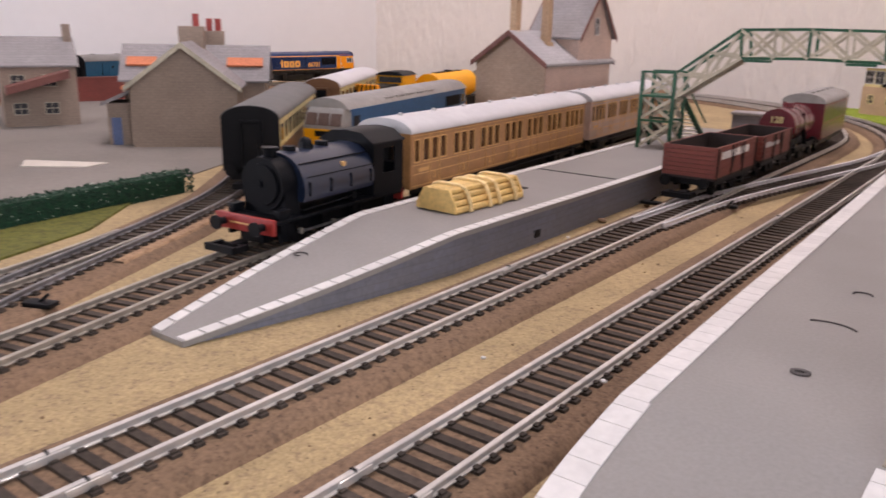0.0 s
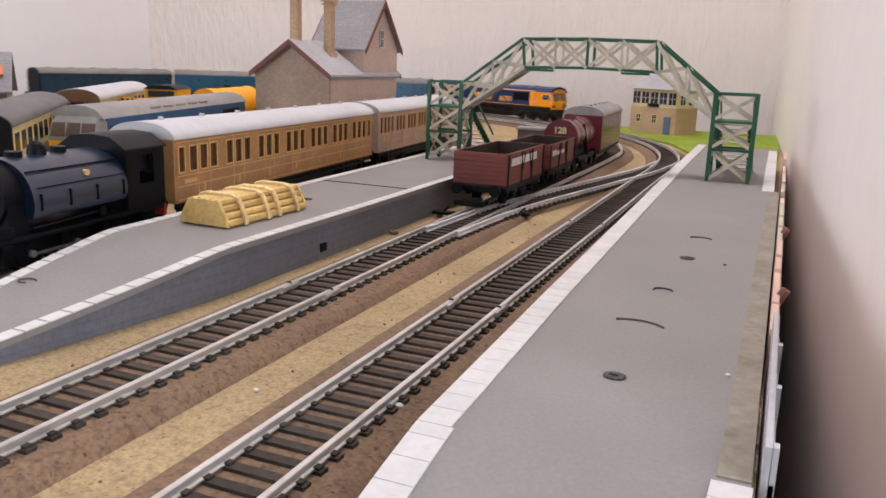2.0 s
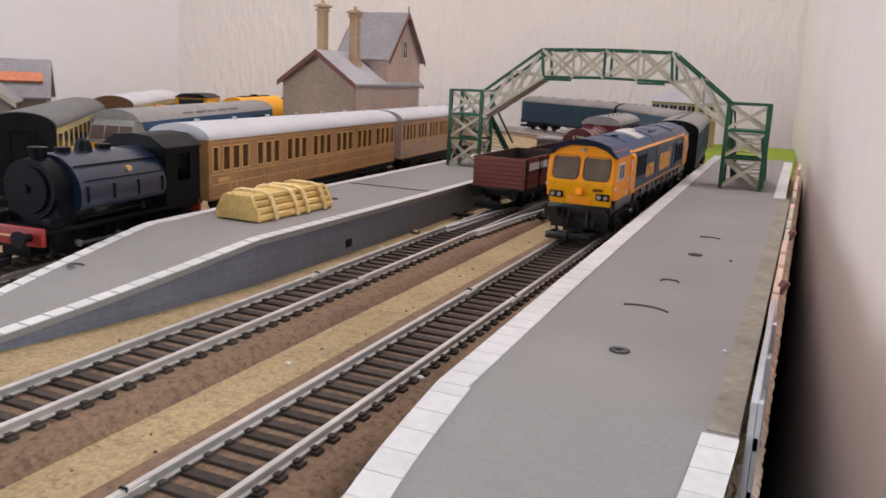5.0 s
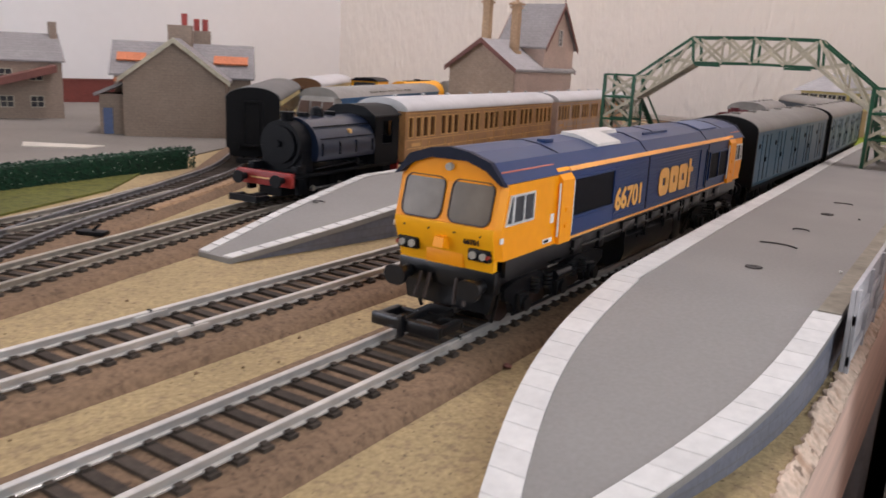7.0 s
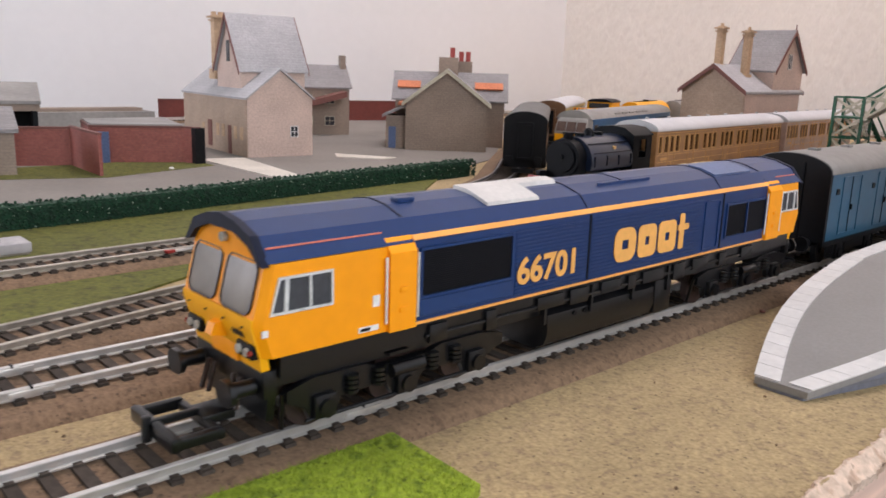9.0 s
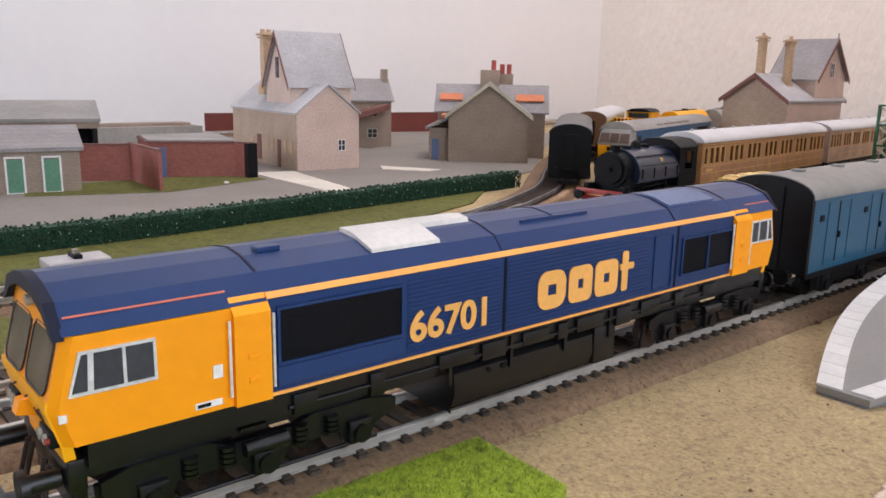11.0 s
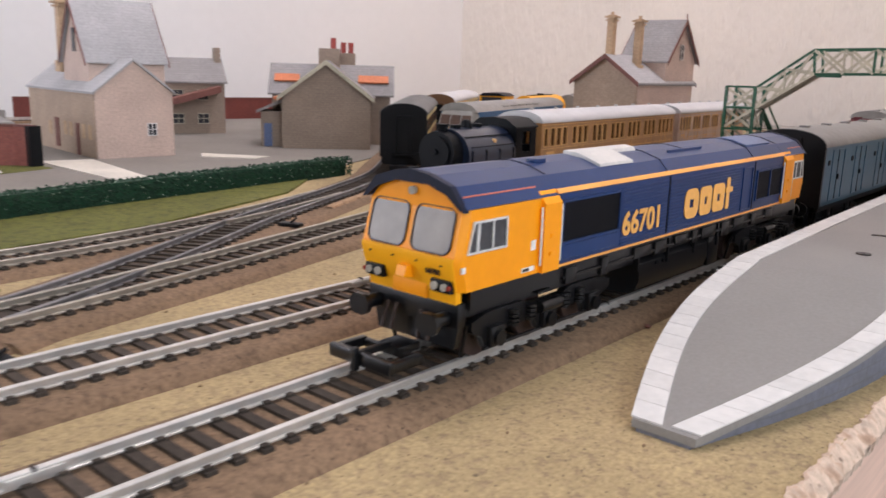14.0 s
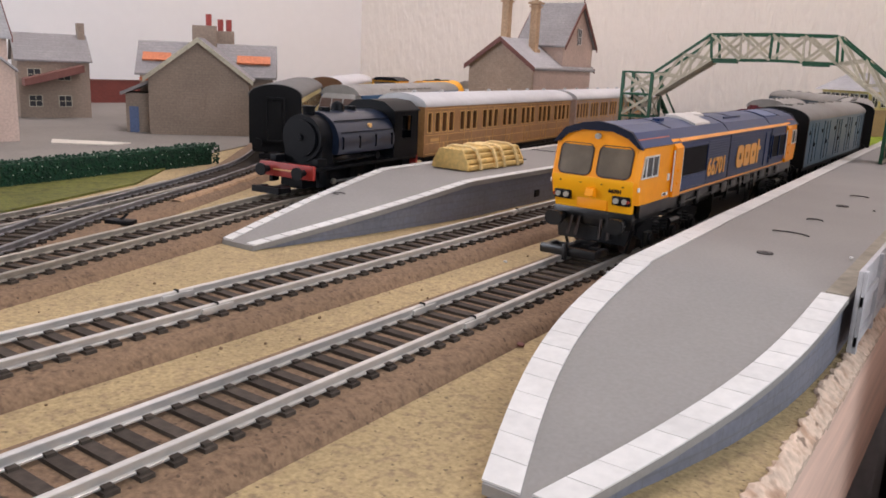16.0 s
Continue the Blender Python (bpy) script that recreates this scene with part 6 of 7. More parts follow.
# ---- footbridge ----
def footbridge():
    t = thing("footbridge", Matrix(), "green and grey lattice girder footbridge spanning the tracks", "footbridge")
    y0, y1 = 0.622, 0.643
    zp = 0.0203

    def skew(x):
        return 0.06 * (x + 0.1)

    def member(name, p, q, w, d, material, parent=t):
        return part(name, beam((p[0], p[1] + skew(p[0]), p[2]), (q[0], q[1] + skew(q[0]), q[2]), w, d), material, parent)

    tw = ((-0.210, -0.186), (-0.0145, 0.0105))
    for x0, x1 in tw:
        for y in (y0, y1):
            for x in (x0, x1):
                member("post", (x, y, zp), (x, y, 0.077), 0.0024, 0.0024, GREEN)
            for z in (0.041, 0.059, 0.0765):
                member("tie", (x0, y, z), (x1, y, z), 0.0016, 0.0016, GREEN)
            for za, zb in ((zp + 0.001, 0.040), (0.042, 0.058), (0.060, 0.0755)):
                member("lattice_bar", (x0, y - 0.0004, za), (x1, y - 0.0004, zb), 0.0021, 0.0010, LATTICE)
                member("lattice_bar", (x0, y + 0.0005, zb), (x1, y + 0.0005, za), 0.0021, 0.0010, LATTICE)
        for x in (x0, x1):
            for z in (0.041, 0.059, 0.0765):
                member("tie", (x, y0, z), (x, y1, z), 0.0014, 0.0014, GREEN)
            for za, zb in ((zp + 0.001, 0.040), (0.042, 0.058)):
                part("lattice_bar", beam((x, y0 + skew(x), za), (x, y1 + skew(x), zb), 0.0014, 0.0008, up=(1, 0, 0)), LATTICE, t)
                part("lattice_bar", beam((x, y1 + skew(x), za), (x, y0 + skew(x), zb), 0.0014, 0.0008, up=(1, 0, 0)), LATTICE, t)
        part("landing", prism([(x0, y0 + skew(x0)), (x1, y0 + skew(x1)), (x1, y1 + skew(x1)), (x0, y1 + skew(x0))], 0.0585, 0.0597, "z"), GREEN, t)
    # stairs lead back from the towers
    for x0, x1 in tw:
        xm = (x0 + x1) / 2
        for x in (x0 + 0.002, x1 - 0.002):
            part("stringer", beam((x, y1 + 0.001 + skew(x), 0.059), (x, y1 + 0.058 + skew(x), zp), 0.0014, 0.0045, up=(1, 0, 0)), GREEN, t)
            part("handrail", beam((x, y1 + 0.001 + skew(x), 0.073), (x, y1 + 0.058 + skew(x), zp + 0.014), 0.0012, 0.0012, up=(1, 0, 0)), GREEN, t)
        for k in range(11):
            y = y1 + 0.003 + k * 0.005 + skew(xm)
            part("tread", box(x0 + 0.003, x1 - 0.003, y, y + 0.0045, 0.0555 - k * 0.0034, 0.0563 - k * 0.0034), LATTICE, t)
    # the sloping and level lattice spans
    top = [(-0.185, 0.0765), (-0.143, 0.1075), (-0.0985, 0.1085), (-0.054, 0.1080), (-0.014, 0.0765)]
    low = [(-0.185, 0.0585), (-0.141, 0.0885), (-0.0985, 0.0895), (-0.0525, 0.0885), (-0.014, 0.0595)]
    bays = [2, 2, 2, 2]
    for y in (y0, y1):
        for k, n in enumerate(bays):
            (xa, za), (xb, zb), (xc, zc), (xd, zd) = top[k], top[k + 1], low[k], low[k + 1]
            member("top_chord", (xa, y, za), (xb, y, zb), 0.0018, 0.0020, GREEN)
            member("bottom_chord", (xc, y, zc), (xd, y, zd), 0.0018, 0.0016, LATTICE if k in (0, 3) else GREEN)
            for i in range(n):
                u, v = i / n, (i + 1) / n
                p = lambda a, b, f: (a[0] + (b[0] - a[0]) * f, y, a[1] + (b[1] - a[1]) * f)
                T0, T1, B0, B1 = p(top[k], top[k + 1], u), p(top[k], top[k + 1], v), p(low[k], low[k + 1], u), p(low[k], low[k + 1], v)
                o = lambda q, d: (q[0], q[1] + d, q[2])
                member("lattice_bar", o(T0, -0.0005), o(B1, -0.0005), 0.0020, 0.0010, LATTICE)
                member("lattice_bar", o(B0, 0.0004), o(T1, 0.0005), 0.0020, 0.0010, LATTICE)
                member("upright", T1, B1, 0.0018 if i == n - 1 else 0.0014, 0.0014, GREEN if i == n - 1 else LATTICE)
    bm = bmesh.new()
    for a, b in zip(low, low[1:]):
        r = [bm.verts.new((x, y + skew(x), z + dz)) for x, z in (a, b) for y in (y0, y1) for dz in (0.0002, 0.0012)]
        bmesh.ops.convex_hull(bm, input=r)
    part("deck", bm, LATTICE, t, "grey walkway deck")
    for x in (-0.130, -0.066):
        part("bracket", box(x - 0.009, x + 0.009, y0 + skew(x) - 0.003, y0 + skew(x) + 0.002, 0.0862, 0.0878), GREEN, t, "green under-deck bracket")


footbridge()


# ---- log stack ----
def log_stack():
    t = thing("log_stack", stand((-0.190, 0.341), (-0.188, 0.41), 0.0202), "bundle of varnished yellow logs tied with rope on the platform", "log stack")
    rng = random.Random(5)
    L = 0.056
    r = 0.00165
    for row in range(4):
        n = 8 - row * 1
        for k in range(n):
            x = (k - (n - 1) / 2) * 2 * r * 0.97
            z = r + row * 2 * r * 0.85
            if 0 < k < n - 1 and 0 < row < 3:
                continue
            a = rng.uniform(0, 0.0012)
            part("log", rod((x, a, z), (x + rng.uniform(-0.0003, 0.0003), L - rng.uniform(0, 0.001), z), r, seg=7), STRAW, t)
    part("core", prism([(-0.0105, 0.0008), (0.0105, 0.0008), (0.0065, 0.0105), (-0.0065, 0.0105)], 0.004, L - 0.004, "y"), STRAW, t)
    for y in (-0.0006, L - 0.0008):
        part("end_board", prism([(-0.0125, 0.0006), (0.0125, 0.0006), (0.0120, 0.0040), (0.0078, 0.0112), (-0.0078, 0.0112), (-0.0120, 0.0040)], y, y + 0.0014, "y"), STRAW, t, "flat yellow end of the bundle")
    prof = [(-0.0138, 0.0004), (-0.0130, 0.0045), (-0.0100, 0.0108), (-0.006, 0.0121), (0.006, 0.0121), (0.0100, 0.0108), (0.0130, 0.0045), (0.0138, 0.0004)]
    for y in (0.010, 0.026, 0.034, 0.048):
        bm = bmesh.new()
        for (xa, za), (xb, zb) in zip(prof, prof[1:]):
            rod((xa, y, za), (xb, y, zb), 0.0011, bm, seg=6)
        part("rope", bm, ROPE, t, "pale rope tie")


log_stack()


# ---- hedge ----
def hedge():
    t = thing("hedge", Matrix(), "dense dark green flocked hedge with pale flecks", "hedge")
    line = smooth_line([(-0.352, -0.55), (-0.353, -0.2), (-0.356, 0.0), (-0.372, 0.13), (-0.386, 0.25), (-0.397, 0.348)], 0.0016)
    rng = random.Random(8)
    bm, fl = bmesh.new(), bmesh.new()
    core = bmesh.new()
    for a, b in zip(line[::6], line[6::6]):
        beam((*a, 0.0078), (*b, 0.0078), 0.0105, 0.0135, core, up=(0, 0, 1))
    verts, faces, fv, ff = [], [], [], []
    for p in line:
        for _ in range(26 if p.y > -0.12 else 5):
            w, h = rng.uniform(-0.0062, 0.0062), rng.uniform(0.0016, 0.0158)
            if abs(w) < 0.0050 and h < 0.0140:
                w = math.copysign(rng.uniform(0.0050, 0.0070), w)
            c = Vector((p.x + w, p.y + rng.uniform(-0.001, 0.001), h))
            s = rng.uniform(0.0006, 0.0013)
            d = Vector((rng.uniform(-1, 1), rng.uniform(-1, 1), rng.uniform(-1, 1))).normalized()
            e = d.orthogonal().normalized()
            g = d.cross(e)
            white = rng.random() < 0.06
            V, F = (fv, ff) if white else (verts, faces)
            if white:
                s *= 0.45
            k = len(V)
            V += [c + e * s, c + g * s * 0.8, c - e * s, c - g * s * 0.8, c + d * s * 0.9, c - d * s * 0.9]
            F += [(k, k + 1, k + 4), (k + 1, k + 2, k + 4), (k + 2, k + 3, k + 4), (k + 3, k, k + 4), (k + 1, k, k + 5), (k + 2, k + 1, k + 5), (k + 3, k + 2, k + 5), (k, k + 3, k + 5)]
    bm.free(), fl.free()
    part("core", core, HEDGE, t)
    for name, V, F, m in (("leaf_clumps", verts, faces, HEDGE), ("flecks", fv, ff, FLECK)):
        me = bpy.data.meshes.new(name)
        me.from_pydata(V, [], F)
        me.materials.append(m)
        ob = new(name, me)
        ob.parent = t
        tagged(ob, kind="stuff")


hedge()


# ---- buildings ----
def gable_block(parent, name, x0, x1, y0, y1, z0, eave, ridge, along, wall, over=0.003, roof=None, roof_name="roof", barge=None):
    """Walls with two gables and a pitched roof with thickness; along: the ridge's axis."""
    if along == "y":
        xm = (x0 + x1) / 2
        part(name, prism([(x0, z0), (x1, z0), (x1, eave), (xm, ridge), (x0, eave)], y0, y1, "y"), wall, parent)
        k = (ridge - eave) / (xm - x0)
        for s, xe in ((-1, x0), (1, x1)):
            xo = xe + s * over
            out = [(xm, ridge + 0.0004), (xo, eave - k * over + 0.0004), (xo, eave - k * over + 0.0022), (xm, ridge + 0.0026)]
            part(roof_name, prism(out, y0 - over, y1 + over, "y"), roof, parent, "pitched slate roof slope")
            if barge:
                for y in (y0 - over - 0.0009, y1 + over + 0.0001):
                    part("bargeboard", prism([(xm, ridge - 0.002), (xo, eave - k * over - 0.002), (xo, eave - k * over + 0.0024), (xm, ridge + 0.0028)], y, y + 0.0008, "y"), barge, parent)
    else:
        ym = (y0 + y1) / 2
        part(name, prism([(y0, z0), (y1, z0), (y1, eave), (ym, ridge), (y0, eave)], x0, x1, "x"), wall, parent)
        k = (ridge - eave) / (ym - y0)
        for s, ye in ((-1, y0), (1, y1)):
            yo = ye + s * over
            out = [(ym, ridge + 0.0004), (yo, eave - k * over + 0.0004), (yo, eave - k * over + 0.0022), (ym, ridge + 0.0026)]
            part(roof_name, prism(out, x0 - over, x1 + over, "x"), roof, parent, "pitched slate roof slope")
            if barge:
                for x in (x0 - over - 0.0009, x1 + over + 0.0001):
                    part("bargeboard", prism([(ym, ridge - 0.002), (yo, eave - k * over - 0.002), (yo, eave - k * over + 0.0024), (ym, ridge + 0.0028)], x, x + 0.0008, "x"), barge, parent)


def chimney(parent, x, y, z0, z1, w, material, pots=0):
    bm = box(x - w / 2, x + w / 2, y - w / 2, y + w / 2, z0, z1, bevel=0.0004)
    box(x - w * 0.72, x + w * 0.72, y - w * 0.72, y + w * 0.72, z0, z0 + (z1 - z0) * 0.16, bm, bevel=0.0004)
    box(x - w * 0.68, x + w * 0.68, y - w * 0.68, y + w * 0.68, z1 - 0.006, z1 - 0.0045, bm)
    box(x - w * 0.8, x + w * 0.8, y - w * 0.8, y + w * 0.8, z1 - 0.003, z1 - 0.0012, bm)
    c = part("chimney", bm, material, parent, "tall chimney stack")
    for dx in ([0.0] if pots < 2 else [-w * 0.35, w * 0.35]):
        part("chimney_pot", rod((x + dx, y, z1 - 0.001), (x + dx, y, z1 + 0.003), w * 0.25, seg=10), material, c)


def pane_window(parent, at, w, h, axis, s, frame=None):
    """A framed window with glazing bars on a wall; axis: the wall's normal, s its sign."""
    fm = frame or LETTER
    u0, v0, a = at
    bm = ring(w, h, 0.0003, 0.0007, bmesh.new(), (u0, v0), a - s * 0.0003, a + s * 0.0006, axis)
    put = (lambda u, v: box(u[0], u[1], a, a + s * 0.0005, v[0], v[1], bm)) if axis == "y" else (lambda u, v: box(a, a + s * 0.0005, u[0], u[1], v[0], v[1], bm))
    put((u0 - 0.0003, u0 + 0.0003), (v0 - h / 2, v0 + h / 2))
    put((u0 - w / 2, u0 + w / 2), (v0 - 0.0003, v0 + 0.0003))
    f = part("window_frame", bm, fm, parent)
    if axis == "y":
        part("pane", box(u0 - w / 2, u0 + w / 2, a - s * 0.0002, a + s * 0.0002, v0 - h / 2, v0 + h / 2), WINDOW, f)
    else:
        part("pane", box(a - s * 0.0002, a + s * 0.0002, u0 - w / 2, u0 + w / 2, v0 - h / 2, v0 + h / 2), WINDOW, f)


G = 0.0016
# pink station house behind the teak coaches
h = thing("station_house", Matrix(), "card station house with lit pink and shaded buff walls, tall chimneys and slate roof", "house", group="card buildings")
# Shaded gable coloured buff; a thin pink sheet makes the lit side.
gable_block(h, "main_wall", -0.389, -0.317, 0.655, 0.778, G, 0.0765, 0.101, "y", BUFFSHADE, 0.0035, PALESLATE, "roof", BARGE)
part("side_tone_sheet", box(-0.3170, -0.3162, 0.656, 0.777, G, 0.0735), PINKLIT, h, "side wall in the lit pale pink tone")
gable_block(h, "upper_wall", -0.366, -0.3165, 0.712, 0.778, 0.05, 0.100, 0.139, "x", PINKLIT, 0.0035, SLATE, "upper_roof", BARGE)
pane_window(h, (0.745, 0.108, -0.3160), 0.008, 0.016, "x", 1)
chimney(h, -0.357, 0.668, 0.096, 0.142, 0.0072, STONETRIM)
chimney(h, -0.339, 0.692, 0.085, 0.139, 0.0072, STONETRIM)
part("finial", rod((-0.3135, 0.745, 0.139), (-0.3135, 0.745, 0.147), 0.0006), BARGE, h)
part("gutter", box(-0.3160, -0.3140, 0.652, 0.781, 0.0735, 0.0752), ROOFGREY, h)

# stone station building with orange ridge tiles
s = thing("stone_station", stand((-0.5480, 0.4550), (-0.6307, 0.5349), G), "grey stone station building with slate roof and orange ridge tiles", "station", group="card buildings")
gable_block(s, "wall", -0.0437, 0.0437, 0.0, 0.075, 0.0, 0.052, 0.085, "y", GREYSTONE, 0.004, SLATE, "roof", LATTICE)
gable_block(s, "cross_wing", -0.060, 0.064, 0.056, 0.106, 0.0, 0.055, 0.081, "x", GREYSTONE, 0.004, SLATE, "cross_roof", None)
for x0, x1 in ((-0.058, -0.032), (0.030, 0.062)):
    part("ridge_tiles", prism([(0.0620, 0.0647), (0.0680, 0.0712), (0.0670, 0.0730), (0.0605, 0.0662)], x0, x1, "x"), TERRA, s, "orange clay tile course")
part("chimney_base", box(-0.012, 0.010, 0.066, 0.082, 0.070, 0.100, bevel=0.0006), GREYSTONE, s)
part("chimney_base", box(0.008, 0.026, 0.083, 0.094, 0.070, 0.096, bevel=0.0006), GREYSTONE, s)
for x, y, z in ((0.003, 0.074, 0.103), (0.013, 0.088, 0.099), (0.021, 0.088, 0.099)):
    part("chimney_pot", rod((x, y, z - 0.006), (x, y, z + 0.008), 0.0028, seg=12), POT, s, "red chimney pot")
part("porch", box(-0.066, -0.0437, 0.014, 0.05, 0.0, 0.036), GREYSTONE, s)
part("porch_roof", prism([(-0.070, 0.034), (-0.0432, 0.046), (-0.0432, 0.049), (-0.070, 0.037)], 0.010, 0.054, "y"), SLATE, s)
part("porch_ridge", box(-0.053, -0.0434, 0.011, 0.053, 0.0475, 0.0505), TERRA, s)
part("porch_door", box(-0.0665, -0.0655, 0.018, 0.030, 0.0, 0.026), REDLENS, s)
part("side_door", box(-0.063, -0.055, 0.0132, 0.0142, 0.0, 0.024), HATCH, s)
part("plank_joint", box(0.0045, 0.0052, -0.0006, 0.0004, 0.0, 0.052), GREYSTONE, s)

# tall cream goods office
g = thing("goods_office", stand((-0.580, 0.2715), (-0.752, 0.2865), G), "goods office with lit pink and shaded buff walls and steep slate tower roof", "house", group="card buildings")
gable_block(g, "wall", -0.0335, 0.0335, 0.0, 0.165, 0.0, 0.055, 0.081, "y", PINKLIT, 0.002, PALESLATE, "roof", None)
# Thin buff sheet paints this side as the one away from light.
part("side_tone_sheet", box(-0.0343, -0.0336, 0.001, 0.164, 0.0, 0.0535), BUFFSHADE, g, "side wall in the shaded buff brick tone")
gable_block(g, "tower_wall", -0.026, 0.041, 0.030, 0.088, 0.045, 0.083, 0.131, "x", PINKLIT, 0.003, PALESLATE, "tower_roof", BARGE)
chimney(g, -0.020, 0.100, 0.07, 0.133, 0.010, STONETRIM, 2)
pane_window(g, (0.014, 0.0240, -0.0002), 0.0085, 0.011, "y", -1)
part("tower_window", box(-0.0270, -0.0260, 0.056, 0.062, 0.088, 0.108), WINDOW, g)
for k, (y, w, z0, z1, mt) in enumerate(((0.012, 0.006, 0.016, 0.028, STONETRIM), (0.026, 0.006, 0.016, 0.028, STONETRIM), (0.040, 0.007, 0.0, 0.028, BARGE), (0.056, 0.006, 0.016, 0.028, STONETRIM), (0.070, 0.006, 0.016, 0.028, STONETRIM), (0.090, 0.010, 0.004, 0.030, BARGE), (0.108, 0.006, 0.014, 0.026, STONETRIM))):
    part("door" if z0 < 0.01 else "window", box(-0.0350, -0.0340, y - w / 2, y + w / 2, z0, z1), mt, g)

# distant stone house
d = thing("stone_house", stand((-0.757, 0.462), (-0.85, 0.50), G), "grey stone house with chimney and red lean-to canopy", "house", group="card buildings")
gable_block(d, "wall", -0.055, 0.013, 0.0, 0.060, 0.0, 0.060, 0.084, "x", GREYSTONE, 0.003, SLATE, "roof", None)
part("chimney", box(0.007, 0.014, 0.024, 0.036, 0.075, 0.099, bevel=0.0005), GREYSTONE, d)
for x in (-0.012, -0.040):
    for z in (0.018, 0.045):
        pane_window(d, (x, z, -0.0002), 0.013, 0.012, "y", -1, LATTICE)
part("canopy", prism([(-0.052, 0.034), (0.004, 0.049), (0.004, 0.056), (-0.052, 0.041)], -0.028, -0.002, "y"), BARGE, d, "dark red sloping canopy")

# red brick retaining wall along the back
w = thing("brick_wall", Matrix(), "low red brick boundary wall behind the yard", "wall")
for (xa, ya), (xb, yb) in (((-1.035, 0.345), (-0.93, 0.78)),):
    part("wall_panel", beam((xa, ya, 0.016), (xb, yb, 0.016), 0.004, 0.031, up=(0, 0, 1)), DARKBRICK, w)
    part("coping", beam((xa, ya, 0.0325), (xb, yb, 0.0325), 0.006, 0.002, up=(0, 0, 1)), BARGE, w)

# unfinished brick yard buildings and the grey stable block
y = thing("brick_yard", Matrix(), "roofless red brick coal yard with flat coping", "yard building", group="card buildings")
for pa, pb, hh in (((-0.615, 0.044), (-0.598, 0.086), 0.031), ((-0.598, 0.086), (-0.524, 0.083), 0.032), ((-0.610, 0.106), (-0.576, 0.171), 0.031), ((-0.576, 0.171), (-0.560, 0.180), 0.031), ((-0.67, 0.119), (-0.61, 0.106), 0.031)):
    part("brick_panel", beam((*pa, hh / 2 + 0.001), (*pb, hh / 2 + 0.001), 0.0024, hh, up=(0, 0, 1)), REDBRICK, y, "red brick panel")
    part("coping", beam((*pa, hh + 0.002), (*pb, hh + 0.002), 0.0036, 0.0016, up=(0, 0, 1)), BARGE, y)
part("doorway", beam((-0.611, 0.102, 0.015), (-0.602, 0.118, 0.015), 0.0034, 0.027, up=(0, 0, 1)), HATCH, y, "dark doorway")
part("corner_post", box(-0.567, -0.559, 0.175, 0.184, 0.001, 0.033), BLACK, y, "black corner shed")
part("flat_roof", prism([(-0.67, 0.119), (-0.61, 0.106), (-0.576, 0.172), (-0.67, 0.194)], 0.0335, 0.035, "z"), ROOFGREY, y, "flat grey roof")
st = thing("stable_block", stand((-0.564, 0.004), (-0.661, 0.022), G), "grey stone stable block with green doors", "building", group="card buildings")
part("wall", box(-0.075, 0.030, 0, 0.040, 0, 0.034), GREYSTONE, st)
part("roof", prism([(-0.003, 0.032), (0.042, 0.046), (0.042, 0.049), (-0.003, 0.035)], -0.078, 0.033, "x"), SLATE, st)
for x in (-0.015, 0.010):
    dd = part("door", box(x - 0.0055, x + 0.0055, -0.0012, 0.0005, 0.0, 0.026), GREENDOOR, st, "green plank door")
    part("door_frame", ring(0.0135, 0.0285, 0.0003, 0.0014, bmesh.new(), (x, 0.0142), -0.0016, 0.0005), LETTER, dd)
bn = thing("open_barn", stand((-0.69, 0.036), (-0.79, 0.061), G), "dark open-fronted barn with grey roof", "building", group="card buildings")
part("back_wall", box(-0.12, 0.050, 0.05, 0.054, 0, 0.050), BLACK, bn)
part("side_wall", box(0.046, 0.050, 0.0, 0.05, 0, 0.047), BLACK, bn)
part("post", box(0.0, 0.004, 0, 0.004, 0, 0.047), GREYSTONE, bn)
part("roof", prism([(-0.006, 0.046), (0.060, 0.060), (0.060, 0.063), (-0.006, 0.049)], -0.13, 0.053, "x"), ROOFGREY, bn)
part("fascia", box(-0.13, 0.052, -0.004, 0.0, 0.040, 0.047), GREYSTONE, bn)
ml = thing("stone_bank", Matrix(), "low grey stone bank behind the yard", "bank")
part("bank", prism([(-1.00, 0.05), (-0.99, 0.30), (-0.94, 0.30), (-0.95, 0.05)], 0.001, 0.022, "z"), ROOFGREY, ml)
part("bank_top", prism([(-0.99, 0.05), (-0.98, 0.29), (-0.955, 0.29), (-0.965, 0.05)], 0.022, 0.026, "z"), GREYSTONE, ml)

# signal box at the far corner
sb = thing("signal_box", stand((-0.140, 1.215), (-0.112, 1.27), G), "buff brick signal box with cream glazed upper storey", "signal box", group="card buildings")
part("base", box(-0.036, 0.038, 0, 0.050, 0, 0.038), STONETRIM, sb, "buff brick base")
part("upper_storey", box(-0.035, 0.037, 0.001, 0.049, 0.038, 0.062), CREAM, sb, "cream glazed storey")
bm = bmesh.new()
vv = [bm.verts.new(p) for p in ((-0.043, -0.007, 0.062), (0.045, -0.007, 0.062), (0.045, 0.057, 0.062), (-0.043, 0.057, 0.062), (-0.014, 0.025, 0.086), (0.016, 0.025, 0.086))]
for f in ((0, 1, 5, 4), (1, 2, 5), (2, 3, 4, 5), (3, 0, 4), (3, 2, 1, 0)):
    bm.faces.new([vv[i] for i in f])
part("hipped_roof", bm, PALESLATE, sb, "hipped grey roof")
for k in range(5):
    x = -0.028 + k * 0.0145
    pane_window(sb, (x, 0.050, 0.0008), 0.013, 0.017, "y", -1)
pane_window(sb, (0.014, 0.050, 0.0374), 0.013, 0.017, "x", 1)
pane_window(sb, (0.034, 0.050, 0.0374), 0.013, 0.017, "x", 1)
